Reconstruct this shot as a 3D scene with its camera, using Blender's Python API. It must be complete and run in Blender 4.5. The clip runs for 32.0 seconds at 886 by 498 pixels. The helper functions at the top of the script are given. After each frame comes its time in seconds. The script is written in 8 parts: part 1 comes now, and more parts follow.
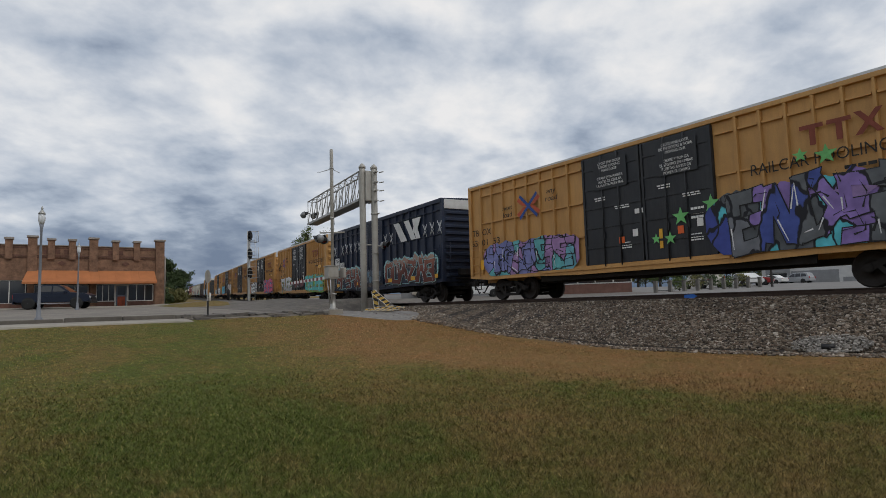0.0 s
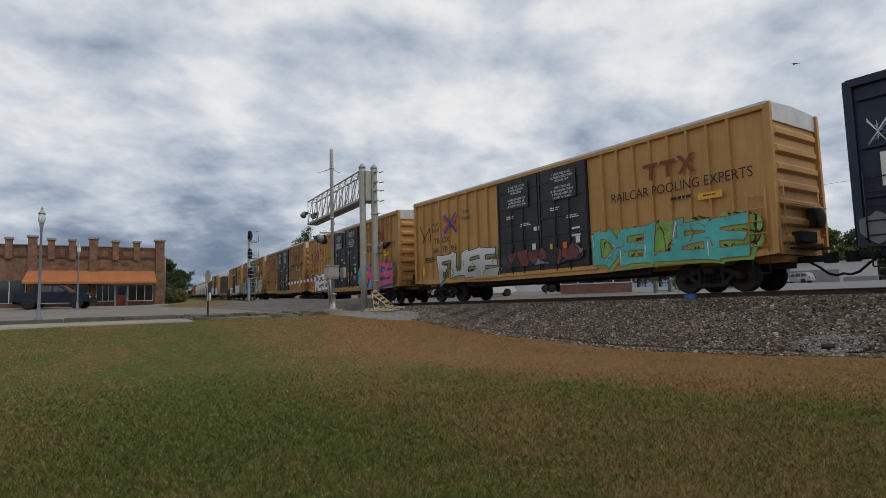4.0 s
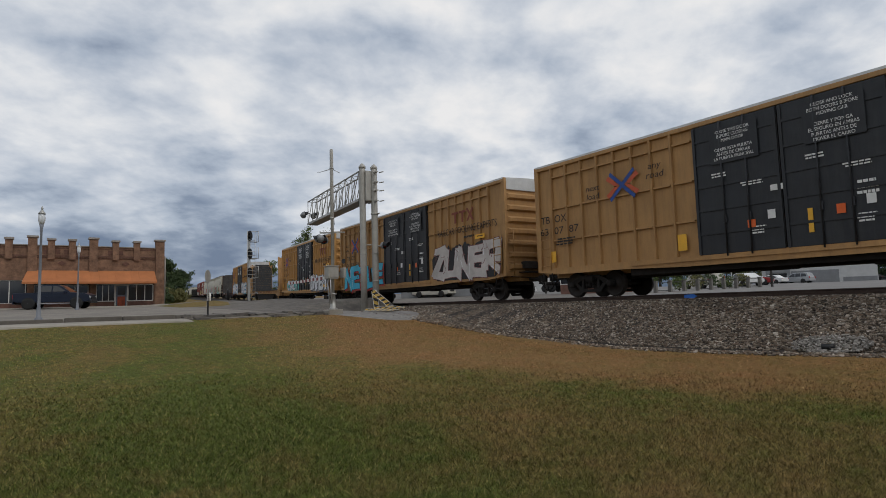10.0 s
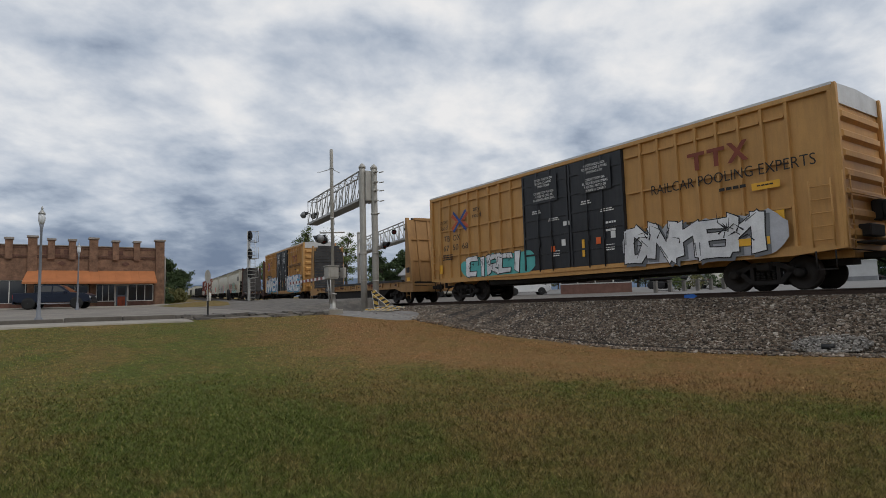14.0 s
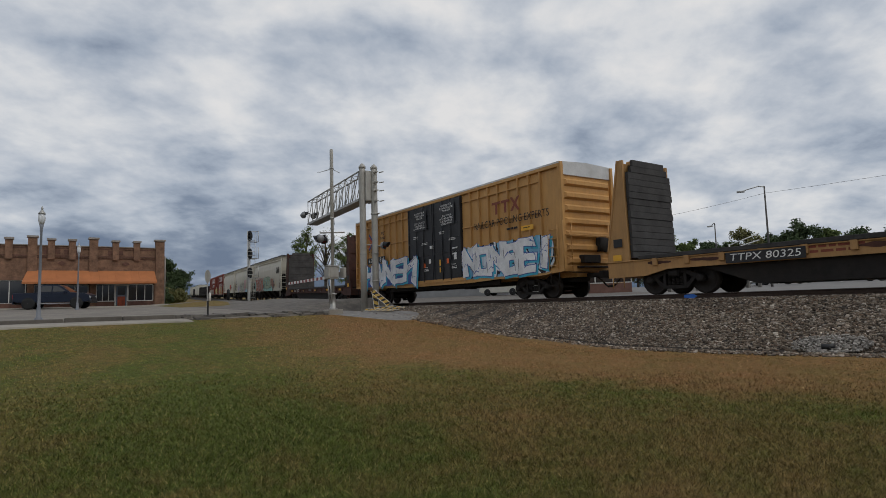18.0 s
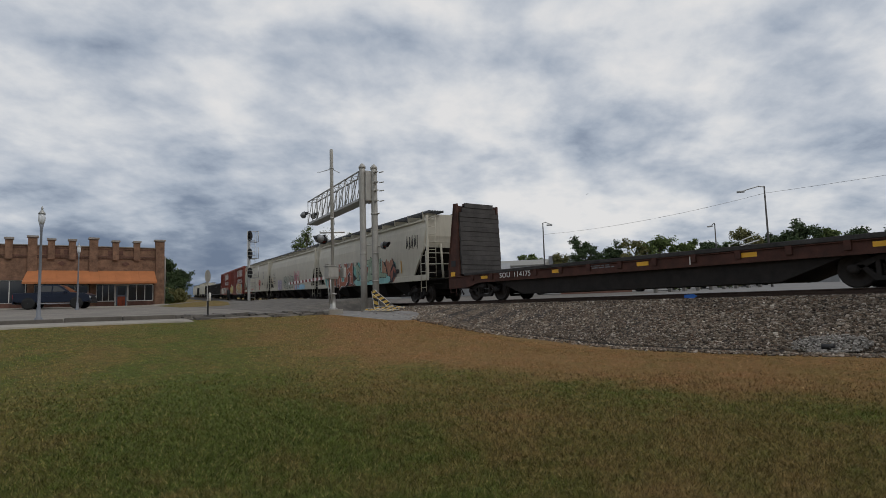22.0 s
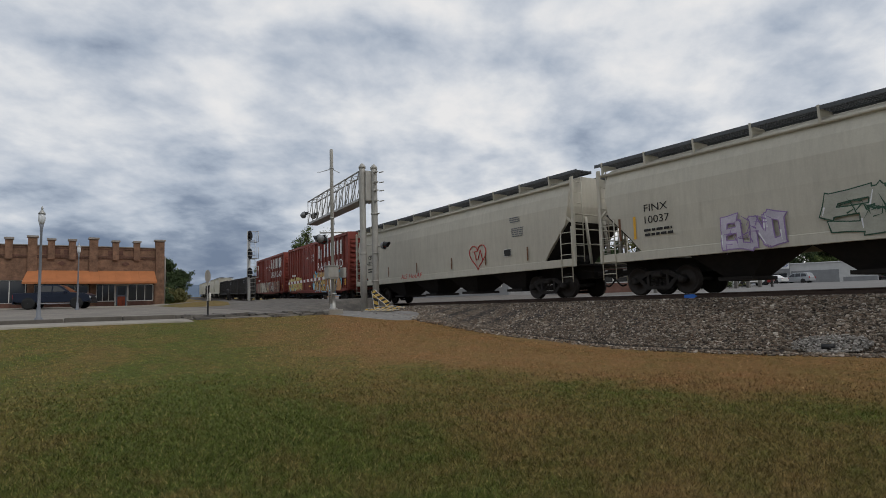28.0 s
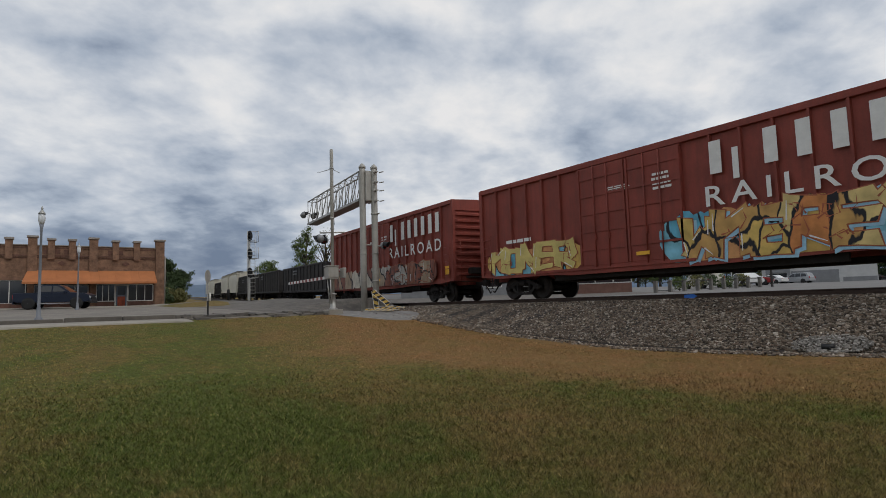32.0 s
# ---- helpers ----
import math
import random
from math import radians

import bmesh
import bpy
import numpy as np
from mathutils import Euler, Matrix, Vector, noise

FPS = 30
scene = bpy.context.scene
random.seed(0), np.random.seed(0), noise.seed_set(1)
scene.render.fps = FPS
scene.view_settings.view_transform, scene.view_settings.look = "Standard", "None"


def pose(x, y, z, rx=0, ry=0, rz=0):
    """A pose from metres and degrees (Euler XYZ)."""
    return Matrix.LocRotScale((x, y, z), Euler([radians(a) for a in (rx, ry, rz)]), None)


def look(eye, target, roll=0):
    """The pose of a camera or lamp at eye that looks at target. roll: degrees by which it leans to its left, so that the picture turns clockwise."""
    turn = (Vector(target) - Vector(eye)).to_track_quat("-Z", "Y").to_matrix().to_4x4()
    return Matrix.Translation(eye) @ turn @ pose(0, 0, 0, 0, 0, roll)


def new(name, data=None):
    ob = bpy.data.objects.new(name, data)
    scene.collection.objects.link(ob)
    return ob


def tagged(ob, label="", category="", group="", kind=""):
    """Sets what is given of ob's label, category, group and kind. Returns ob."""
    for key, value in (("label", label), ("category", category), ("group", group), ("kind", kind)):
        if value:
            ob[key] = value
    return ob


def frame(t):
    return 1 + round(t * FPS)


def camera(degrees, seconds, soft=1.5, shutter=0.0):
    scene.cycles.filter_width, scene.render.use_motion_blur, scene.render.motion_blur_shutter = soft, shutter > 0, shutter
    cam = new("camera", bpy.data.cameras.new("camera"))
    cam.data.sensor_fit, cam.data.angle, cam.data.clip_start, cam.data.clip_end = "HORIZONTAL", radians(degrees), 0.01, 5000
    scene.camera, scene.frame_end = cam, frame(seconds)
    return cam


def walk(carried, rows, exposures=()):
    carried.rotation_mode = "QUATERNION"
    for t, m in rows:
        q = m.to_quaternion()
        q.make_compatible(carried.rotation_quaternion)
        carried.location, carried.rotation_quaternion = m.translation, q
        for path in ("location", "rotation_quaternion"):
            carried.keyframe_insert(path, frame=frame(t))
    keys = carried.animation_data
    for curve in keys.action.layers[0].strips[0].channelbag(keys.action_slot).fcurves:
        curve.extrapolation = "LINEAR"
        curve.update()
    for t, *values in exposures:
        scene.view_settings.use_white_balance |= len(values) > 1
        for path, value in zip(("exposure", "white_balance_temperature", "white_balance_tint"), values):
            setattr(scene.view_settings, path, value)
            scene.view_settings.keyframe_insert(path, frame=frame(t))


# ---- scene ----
# ---- camera ----
DURATION = 32.0
cam = camera(74.12, DURATION, soft=0.8)
EYE = (0.0, 0.0, -0.092)
AIM = Vector((-0.8171, 0.5691, 0.0927))
VIEW = look(EYE, Vector(EYE) + AIM, -1.67)
walk(cam, [(0.0, VIEW), (DURATION, VIEW)], [(0.0, 0.0), (15.0, 0.0), (16.2, -0.17), (18.2, -0.17), (19.2, -0.08), (20.0, 0.02), (21.0, 0.0), (22.2, -0.17), (23.4, -0.17), (24.6, -0.02), (28.0, -0.04), (32.0, -0.06)])

# ---- light ----
SUN_EL, SUN_AZ = 52.0, 20.0          # degrees; azimuth from +x towards +y
scene.view_settings.exposure = 0.0


def sky_world():
    w = bpy.data.worlds.new("sky")
    scene.world = w
    w.use_nodes = True
    nt = w.node_tree
    nt.nodes.clear()
    N, K = nt.nodes.new, nt.links.new
    out, bg = N("ShaderNodeOutputWorld"), N("ShaderNodeBackground")
    sky = N("ShaderNodeTexSky")
    sky.sky_type, sky.sun_disc = "NISHITA", False
    sky.sun_elevation, sky.sun_rotation = radians(SUN_EL), radians(90 - SUN_AZ)
    sky.dust_density, sky.ozone_density = 3.0, 2.0
    co = N("ShaderNodeTexCoord")
    sep = N("ShaderNodeSeparateXYZ")
    K(co.outputs["Generated"], sep.inputs[0])

    def calc(op, a, b=None, c=None):
        n = N("ShaderNodeMath")
        n.operation = op
        for i, v in enumerate((a, b, c)):
            if v is None:
                continue
            if isinstance(v, (int, float)):
                n.inputs[i].default_value = v
            else:
                K(v, n.inputs[i])
        return n.outputs[0]

    up = calc("MAXIMUM", sep.outputs[2], 0.0)
    # a cloud deck seen in perspective: directions are carried onto a level sheet overhead
    den = calc("ADD", up, 0.30)
    deck = N("ShaderNodeCombineXYZ")
    K(calc("DIVIDE", sep.outputs[0], den), deck.inputs[0])
    K(calc("DIVIDE", sep.outputs[1], den), deck.inputs[1])

    def cloud(scale, detail, rough, seed, warp=0.0, turn=0.0, stretch=1.0):
        n = N("ShaderNodeTexNoise")
        mp = N("ShaderNodeMapping")
        mp.inputs["Location"].default_value = (seed, seed * 0.7, seed * 0.3)
        mp.inputs["Rotation"].default_value = (0.0, 0.0, radians(turn))
        mp.inputs["Scale"].default_value = (1.0, stretch, 1.0)
        K(deck.outputs[0], mp.inputs[0])
        K(mp.outputs[0], n.inputs["Vector"])
        n.inputs["Scale"].default_value, n.inputs["Detail"].default_value = scale, detail
        n.inputs["Roughness"].default_value = rough
        n.inputs["Distortion"].default_value = warp
        return n.outputs["Fac"]

    big, mid, fine = cloud(1.5, 3, 0.5, 5.3, 0.1, 35, 0.9), cloud(3.8, 8, 0.52, 2.4, 0.12, 35, 0.9), cloud(11.0, 7, 0.56, 1.7, 0.15, 35, 0.9)
    mix = calc("ADD", calc("MULTIPLY", big, 0.42), calc("ADD", calc("MULTIPLY", mid, 0.50), calc("MULTIPLY", fine, 0.13)))
    # heavier and bluer low down to the west
    west = calc("ADD", calc("MULTIPLY", sep.outputs[0], -0.957), calc("MULTIPLY", sep.outputs[1], 0.273))
    low = calc("SUBTRACT", 1.0, calc("MULTIPLY", calc("ABSOLUTE", calc("SUBTRACT", up, 0.07)), 7.0))
    low = calc("MAXIMUM", low, 0.0)
    heavy = calc("MULTIPLY", calc("MULTIPLY", low, calc("MAXIMUM", calc("SUBTRACT", west, 0.948), 0.0)), 3.4)
    thick = calc("MULTIPLY", calc("MAXIMUM", calc("SUBTRACT", calc("MULTIPLY", sep.outputs[0], -1.0), 0.72), 0.0), 0.13)
    val = calc("SUBTRACT", calc("SUBTRACT", mix, heavy), thick)
    ramp = N("ShaderNodeValToRGB")
    el = ramp.color_ramp.elements
    el[0].position, el[0].color = 0.31, (0.18, 0.235, 0.34, 1)
    el[1].position, el[1].color = 0.62, (0.97, 0.96, 0.955, 1)
    for pos, colr in ((0.385, (0.29, 0.35, 0.455, 1)), (0.445, (0.47, 0.535, 0.635, 1)), (0.51, (0.665, 0.71, 0.78, 1)), (0.565, (0.84, 0.86, 0.89, 1))):
        e = el.new(pos)
        e.color = colr
    K(val, ramp.inputs[0])
    skymix = N("ShaderNodeMixRGB")
    skymix.inputs[0].default_value = 0.93
    dim = N("ShaderNodeMixRGB")
    dim.blend_type, dim.inputs[0].default_value = "MULTIPLY", 1.0
    dim.inputs[2].default_value = (0.10, 0.10, 0.10, 1)
    K(sky.outputs[0], dim.inputs[1])
    K(dim.outputs[0], skymix.inputs[1]), K(ramp.outputs[0], skymix.inputs[2])
    K(skymix.outputs[0], bg.inputs[0])
    bg.inputs[1].default_value = 0.90
    K(bg.outputs[0], out.inputs[0])


sky_world()
sun_data = bpy.data.lights.new("sun", "SUN")
sun_data.energy, sun_data.angle, sun_data.color = 0.9, radians(22), (1.0, 0.97, 0.92)
sun = new("sun", sun_data)
_e, _a = radians(SUN_EL), radians(SUN_AZ)
sun.matrix_world = look((30 * math.cos(_e) * math.cos(_a), 30 * math.cos(_e) * math.sin(_a), 30 * math.sin(_e)), (0, 0, 0))

# ---- track and ground shape ----
SIDE_Y, BEND_X, BEND = 16.18, -20.5, 0.137
HALF = 1.44                           # half a car's width


def track(x):
    """The track's centre line and the height of its rail tops."""
    a, b, c = max(0.0, BEND_X - x), max(0.0, -40.0 - x), max(0.0, -28.0 - x)
    d, e, g = min(a, 18.0), min(b, 60.0), min(c, 12.0)
    y = SIDE_Y + HALF + BEND / 36 * d * d + BEND * (a - d) + 0.00026 * e * e + 0.031 * (b - e)
    return y, 0.001 * g * g + 0.024 * (c - g)


def travelled(t):
    u = t - 9
    return 8.066 * u - 0.00496 * u ** 2 + 0.000344 * u ** 3


def smooth(a, b, v):
    u = max(0.0, min(1.0, (v - a) / (b - a)))
    return u * u * (3 - 2 * u)


def lawn(x, y):
    """The ground on the near side, shaped to fit the camera's view: it rises to the street in the west."""
    bank = max(-0.2, min(0.4, 0.05 * (x + 7.2))) * smooth(24, 15, -x) * smooth(9.0, 13.3, y)
    return -1.5 + bank + 1.35 * smooth(3, 35, -x) + 0.021 * max(0.0, -x - 33) - 0.016 * max(0.0, -x - 70)


def ground_z(x, y):
    yc, zr = track(x)
    near = lawn(x, y) + 0.40 * smooth(44, 57, -x) * smooth(8, 14, y)
    bed = zr - 0.42
    if x < -62:
        near += (bed - 0.15 - near) * smooth(62, 85, -x) * smooth(2, 12, y)
    far = 0.0 + 0.022 * min(max(0.0, y - 24), 60) + zr * 0.7 - 0.12
    if y < yc - 4.2:
        z = near
        k = smooth(yc - 6.5, yc - 4.2, y)
        z = near + k * min(0.0, bed - near) * 0.5
    elif y < yc:
        z = min(near, bed) + (bed - min(near, bed)) * smooth(yc - 4.2, yc - 3.0, y) * (1 if near > bed - 0.2 else 0.0)
        z = min(z, bed)
    else:
        z = bed + (far - bed) * smooth(yc + 3, yc + 7, y)
    return z

# ---- materials ----
MATS = {}


def shader(name, col, rough=0.7, metal=0.0, vary=0.18, scale=3.0, grain=40.0, bump=0.12, dirt=0.0, dirt_col=(0.06, 0.045, 0.035), streak=False, spec=0.4):
    """A painted, rusted or mineral surface: broad stains, fine grain, optional dirt in streaks, slight relief."""
    if name in MATS:
        return MATS[name]
    m = bpy.data.materials.new(name)
    m.use_nodes = True
    nt = m.node_tree
    N, K = nt.nodes.new, nt.links.new
    b = nt.nodes["Principled BSDF"]
    b.inputs["Roughness"].default_value, b.inputs["Metallic"].default_value = rough, metal
    b.inputs["Specular IOR Level"].default_value = spec
    co = N("ShaderNodeTexCoord")
    n1, n2 = N("ShaderNodeTexNoise"), N("ShaderNodeTexNoise")
    for n, s, d in ((n1, scale, 6), (n2, grain, 4)):
        n.inputs["Scale"].default_value, n.inputs["Detail"].default_value = s, d
        n.inputs["Roughness"].default_value = 0.62
        K(co.outputs["Object"], n.inputs["Vector"])
    mixn = N("ShaderNodeMath")
    mixn.operation = "MULTIPLY_ADD"
    mixn.inputs[1].default_value = 0.35
    K(n2.outputs[0], mixn.inputs[0]), K(n1.outputs[0], mixn.inputs[2])
    rampn = N("ShaderNodeMapRange")
    rampn.inputs[1].default_value, rampn.inputs[2].default_value = 0.45, 0.9
    rampn.inputs[3].default_value, rampn.inputs[4].default_value = 1 - vary, 1 + vary
    K(mixn.outputs[0], rampn.inputs[0])
    hsv = N("ShaderNodeMixRGB")
    hsv.blend_type, hsv.inputs[0].default_value = "MULTIPLY", 1.0
    hsv.inputs[1].default_value = (*col, 1)
    K(rampn.outputs[0], hsv.inputs[2])
    last = hsv.outputs[0]
    if dirt:
        mp = N("ShaderNodeMapping")
        mp.inputs["Scale"].default_value = (3.0, 3.0, 0.35) if streak else (1.1, 1.1, 1.1)
        K(co.outputs["Object"], mp.inputs[0])
        n3 = N("ShaderNodeTexNoise")
        n3.inputs["Scale"].default_value, n3.inputs["Detail"].default_value, n3.inputs["Roughness"].default_value = 2.2, 7, 0.7
        K(mp.outputs[0], n3.inputs["Vector"])
        r3 = N("ShaderNodeMapRange")
        r3.inputs[1].default_value, r3.inputs[2].default_value = 0.42, 0.78
        r3.inputs[3].default_value, r3.inputs[4].default_value = 0.0, dirt
        K(n3.outputs[0], r3.inputs[0])
        dm = N("ShaderNodeMixRGB")
        K(r3.outputs[0], dm.inputs[0]), K(last, dm.inputs[1])
        dm.inputs[2].default_value = (*dirt_col, 1)
        last = dm.outputs[0]
    K(last, b.inputs["Base Color"])
    if bump:
        bp = N("ShaderNodeBump")
        bp.inputs["Strength"].default_value, bp.inputs["Distance"].default_value = bump, 0.02
        K(mixn.outputs[0], bp.inputs["Height"])
        K(bp.outputs[0], b.inputs["Normal"])
    MATS[name] = m
    return m


def patchwork(name, cols, scale=0.9, stretch=(1.0, 1.0, 0.55), warp=0.6, rough=0.55):
    """Sprayed paint: warped patches in a few colours with dark lines between them."""
    if name in MATS:
        return MATS[name]
    m = bpy.data.materials.new(name)
    m.use_nodes = True
    nt = m.node_tree
    N, K = nt.nodes.new, nt.links.new
    b = nt.nodes["Principled BSDF"]
    b.inputs["Roughness"].default_value = rough
    b.inputs["Specular IOR Level"].default_value = 0.3
    co, mp = N("ShaderNodeTexCoord"), N("ShaderNodeMapping")
    mp.inputs["Scale"].default_value = stretch
    K(co.outputs["Object"], mp.inputs[0])
    nz = N("ShaderNodeTexNoise")
    nz.inputs["Scale"].default_value, nz.inputs["Detail"].default_value = 1.6, 3
    K(mp.outputs[0], nz.inputs["Vector"])
    add = N("ShaderNodeMixRGB")
    add.blend_type, add.inputs[0].default_value = "ADD", warp
    K(mp.outputs[0], add.inputs[1]), K(nz.outputs["Color"], add.inputs[2])
    vo, ve = N("ShaderNodeTexVoronoi"), N("ShaderNodeTexVoronoi")
    ve.feature = "DISTANCE_TO_EDGE"
    for v in (vo, ve):
        v.inputs["Scale"].default_value = scale * 2.2
        K(add.outputs[0], v.inputs["Vector"])
    sep = N("ShaderNodeSeparateColor")
    K(vo.outputs["Color"], sep.inputs[0])
    ramp = N("ShaderNodeValToRGB")
    ramp.color_ramp.interpolation = "CONSTANT"
    el = ramp.color_ramp.elements
    el[0].color = (*cols[0], 1)
    el[1].position, el[1].color = 1.0 / max(1, len(cols)), (*cols[1], 1)
    for i, c in enumerate(cols[2:], 2):
        e = el.new(i / len(cols))
        e.color = (*c, 1)
    K(sep.outputs[0], ramp.inputs[0])
    sh = N("ShaderNodeTexNoise")
    sh.inputs["Scale"].default_value, sh.inputs["Detail"].default_value = 2.5, 5
    K(co.outputs["Object"], sh.inputs["Vector"])
    shr = N("ShaderNodeMapRange")
    shr.inputs[1].default_value, shr.inputs[2].default_value, shr.inputs[3].default_value, shr.inputs[4].default_value = 0.3, 0.7, 0.7, 1.25
    K(sh.outputs[0], shr.inputs[0])
    mul = N("ShaderNodeMixRGB")
    mul.blend_type, mul.inputs[0].default_value = "MULTIPLY", 1.0
    K(ramp.outputs[0], mul.inputs[1]), K(shr.outputs[0], mul.inputs[2])
    edge = N("ShaderNodeMapRange")
    edge.inputs[1].default_value, edge.inputs[2].default_value = 0.025, 0.045
    K(ve.outputs["Distance"], edge.inputs[0])
    dk = N("ShaderNodeMixRGB")
    dk.inputs[1].default_value = (0.015, 0.015, 0.02, 1)
    K(edge.outputs[0], dk.inputs[0]), K(mul.outputs[0], dk.inputs[2])
    K(dk.outputs[0], b.inputs["Base Color"])
    MATS[name] = m
    return m


def turf(name, blade_contrast=0.0):
    """Mown lawn: green and straw-brown in patches at two scales."""
    if name in MATS:
        return MATS[name]
    m = bpy.data.materials.new(name)
    m.use_nodes = True
    nt = m.node_tree
    N, K = nt.nodes.new, nt.links.new
    b = nt.nodes["Principled BSDF"]
    b.inputs["Roughness"].default_value, b.inputs["Specular IOR Level"].default_value = 0.9, 0.15
    geo = N("ShaderNodeNewGeometry")
    sep = N("ShaderNodeSeparateXYZ")
    K(geo.outputs["Position"], sep.inputs[0])

    def noise_of(scale, detail, rough=0.6):
        n = N("ShaderNodeTexNoise")
        n.inputs["Scale"].default_value, n.inputs["Detail"].default_value, n.inputs["Roughness"].default_value = scale, detail, rough
        K(geo.outputs["Position"], n.inputs["Vector"])
        return n.outputs[0]

    def ma(op, a, bb=None, c=None):
        n = N("ShaderNodeMath")
        n.operation = op
        for i, v in enumerate((a, bb, c)):
            if v is None:
                continue
            if isinstance(v, (int, float)):
                n.inputs[i].default_value = v
            else:
                K(v, n.inputs[i])
        return n.outputs[0]

    def step_of(src, a, bb, lo, hi):
        n = N("ShaderNodeMapRange")
        n.interpolation_type = "SMOOTHSTEP"
        n.inputs[1].default_value, n.inputs[2].default_value, n.inputs[3].default_value, n.inputs[4].default_value = a, bb, lo, hi
        K(src, n.inputs[0])
        return n.outputs[0]

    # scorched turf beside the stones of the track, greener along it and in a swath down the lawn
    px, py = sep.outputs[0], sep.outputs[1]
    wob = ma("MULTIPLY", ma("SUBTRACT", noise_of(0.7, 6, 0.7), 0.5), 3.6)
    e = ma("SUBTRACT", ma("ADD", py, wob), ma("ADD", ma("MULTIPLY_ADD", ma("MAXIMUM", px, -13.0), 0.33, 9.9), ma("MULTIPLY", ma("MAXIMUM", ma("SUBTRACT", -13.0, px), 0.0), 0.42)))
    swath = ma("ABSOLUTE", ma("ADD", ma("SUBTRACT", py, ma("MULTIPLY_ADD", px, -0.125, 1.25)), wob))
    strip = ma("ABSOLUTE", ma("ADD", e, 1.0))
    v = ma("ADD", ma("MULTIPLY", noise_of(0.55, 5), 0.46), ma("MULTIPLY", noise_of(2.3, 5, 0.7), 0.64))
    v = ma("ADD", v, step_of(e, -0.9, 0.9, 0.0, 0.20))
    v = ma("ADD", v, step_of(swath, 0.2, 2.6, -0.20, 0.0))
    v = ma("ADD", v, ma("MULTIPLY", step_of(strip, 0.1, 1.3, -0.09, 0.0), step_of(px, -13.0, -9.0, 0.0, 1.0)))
    # greener to the left; the lens's corner darkening is partly painted in
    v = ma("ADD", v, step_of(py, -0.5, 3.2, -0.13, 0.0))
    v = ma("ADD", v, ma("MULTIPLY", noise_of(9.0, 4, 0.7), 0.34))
    # far lawn paler and near lawn darker: glancing light painted in as colour
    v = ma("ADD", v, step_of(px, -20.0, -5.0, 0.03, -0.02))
    ramp = N("ShaderNodeValToRGB")
    el = ramp.color_ramp.elements
    el[0].position, el[0].color = 0.30, (0.092, 0.120, 0.023, 1)
    el[1].position, el[1].color = 0.70, (0.27, 0.143, 0.064, 1)
    for pos, c in ((0.37, (0.120, 0.119, 0.029, 1)), (0.45, (0.165, 0.129, 0.041, 1)), (0.56, (0.215, 0.138, 0.054, 1))):
        e = el.new(pos)
        e.color = c
    sc = ma("MULTIPLY", v, 0.635)
    K(sc, ramp.inputs[0])
    oi = N("ShaderNodeNewGeometry")
    rnd = N("ShaderNodeMapRange")
    rnd.inputs[3].default_value, rnd.inputs[4].default_value = 0.12, 2.2
    K(oi.outputs["Random Per Island"], rnd.inputs[0])
    mul = N("ShaderNodeMixRGB")
    mul.blend_type, mul.inputs[0].default_value = "MULTIPLY", blade_contrast
    K(ramp.outputs[0], mul.inputs[1]), K(rnd.outputs[0], mul.inputs[2])
    straw = N("ShaderNodeMapRange")
    straw.inputs[1].default_value, straw.inputs[2].default_value, straw.inputs[3].default_value, straw.inputs[4].default_value = 0.80, 0.98, 0.0, 0.70 * blade_contrast
    K(oi.outputs["Random Per Island"], straw.inputs[0])
    pale = N("ShaderNodeMixRGB")
    pale.inputs[2].default_value = (0.56, 0.42, 0.21, 1)
    K(straw.outputs[0], pale.inputs[0]), K(mul.outputs[0], pale.inputs[1])
    fleck = N("ShaderNodeMixRGB")
    fleck.blend_type, fleck.inputs[0].default_value = "MULTIPLY", 1.0
    K(pale.outputs[0], fleck.inputs[1]), K(step_of(noise_of(14.0, 5, 0.75), 0.32, 0.68, 0.62, 1.38), fleck.inputs[2])
    # near blades and ground darkened, far blades brightened: shade and glancing light in colour
    painted_tone = N("ShaderNodeMixRGB")
    painted_tone.blend_type, painted_tone.inputs[0].default_value = "MULTIPLY", 1.0
    painted_tone.inputs[2].default_value = (*((0.82, 0.80, 0.78) if blade_contrast > 0.8 else (1.15, 1.12, 1.10) if blade_contrast else (0.86, 0.82, 0.78)), 1)
    K(fleck.outputs[0], painted_tone.inputs[1])
    K(painted_tone.outputs[0], b.inputs["Base Color"])
    bp = N("ShaderNodeBump")
    bp.inputs["Strength"].default_value, bp.inputs["Distance"].default_value = 0.6, 0.04
    K(noise_of(55.0, 3), bp.inputs["Height"])
    K(bp.outputs[0], b.inputs["Normal"])
    MATS[name] = m
    return m


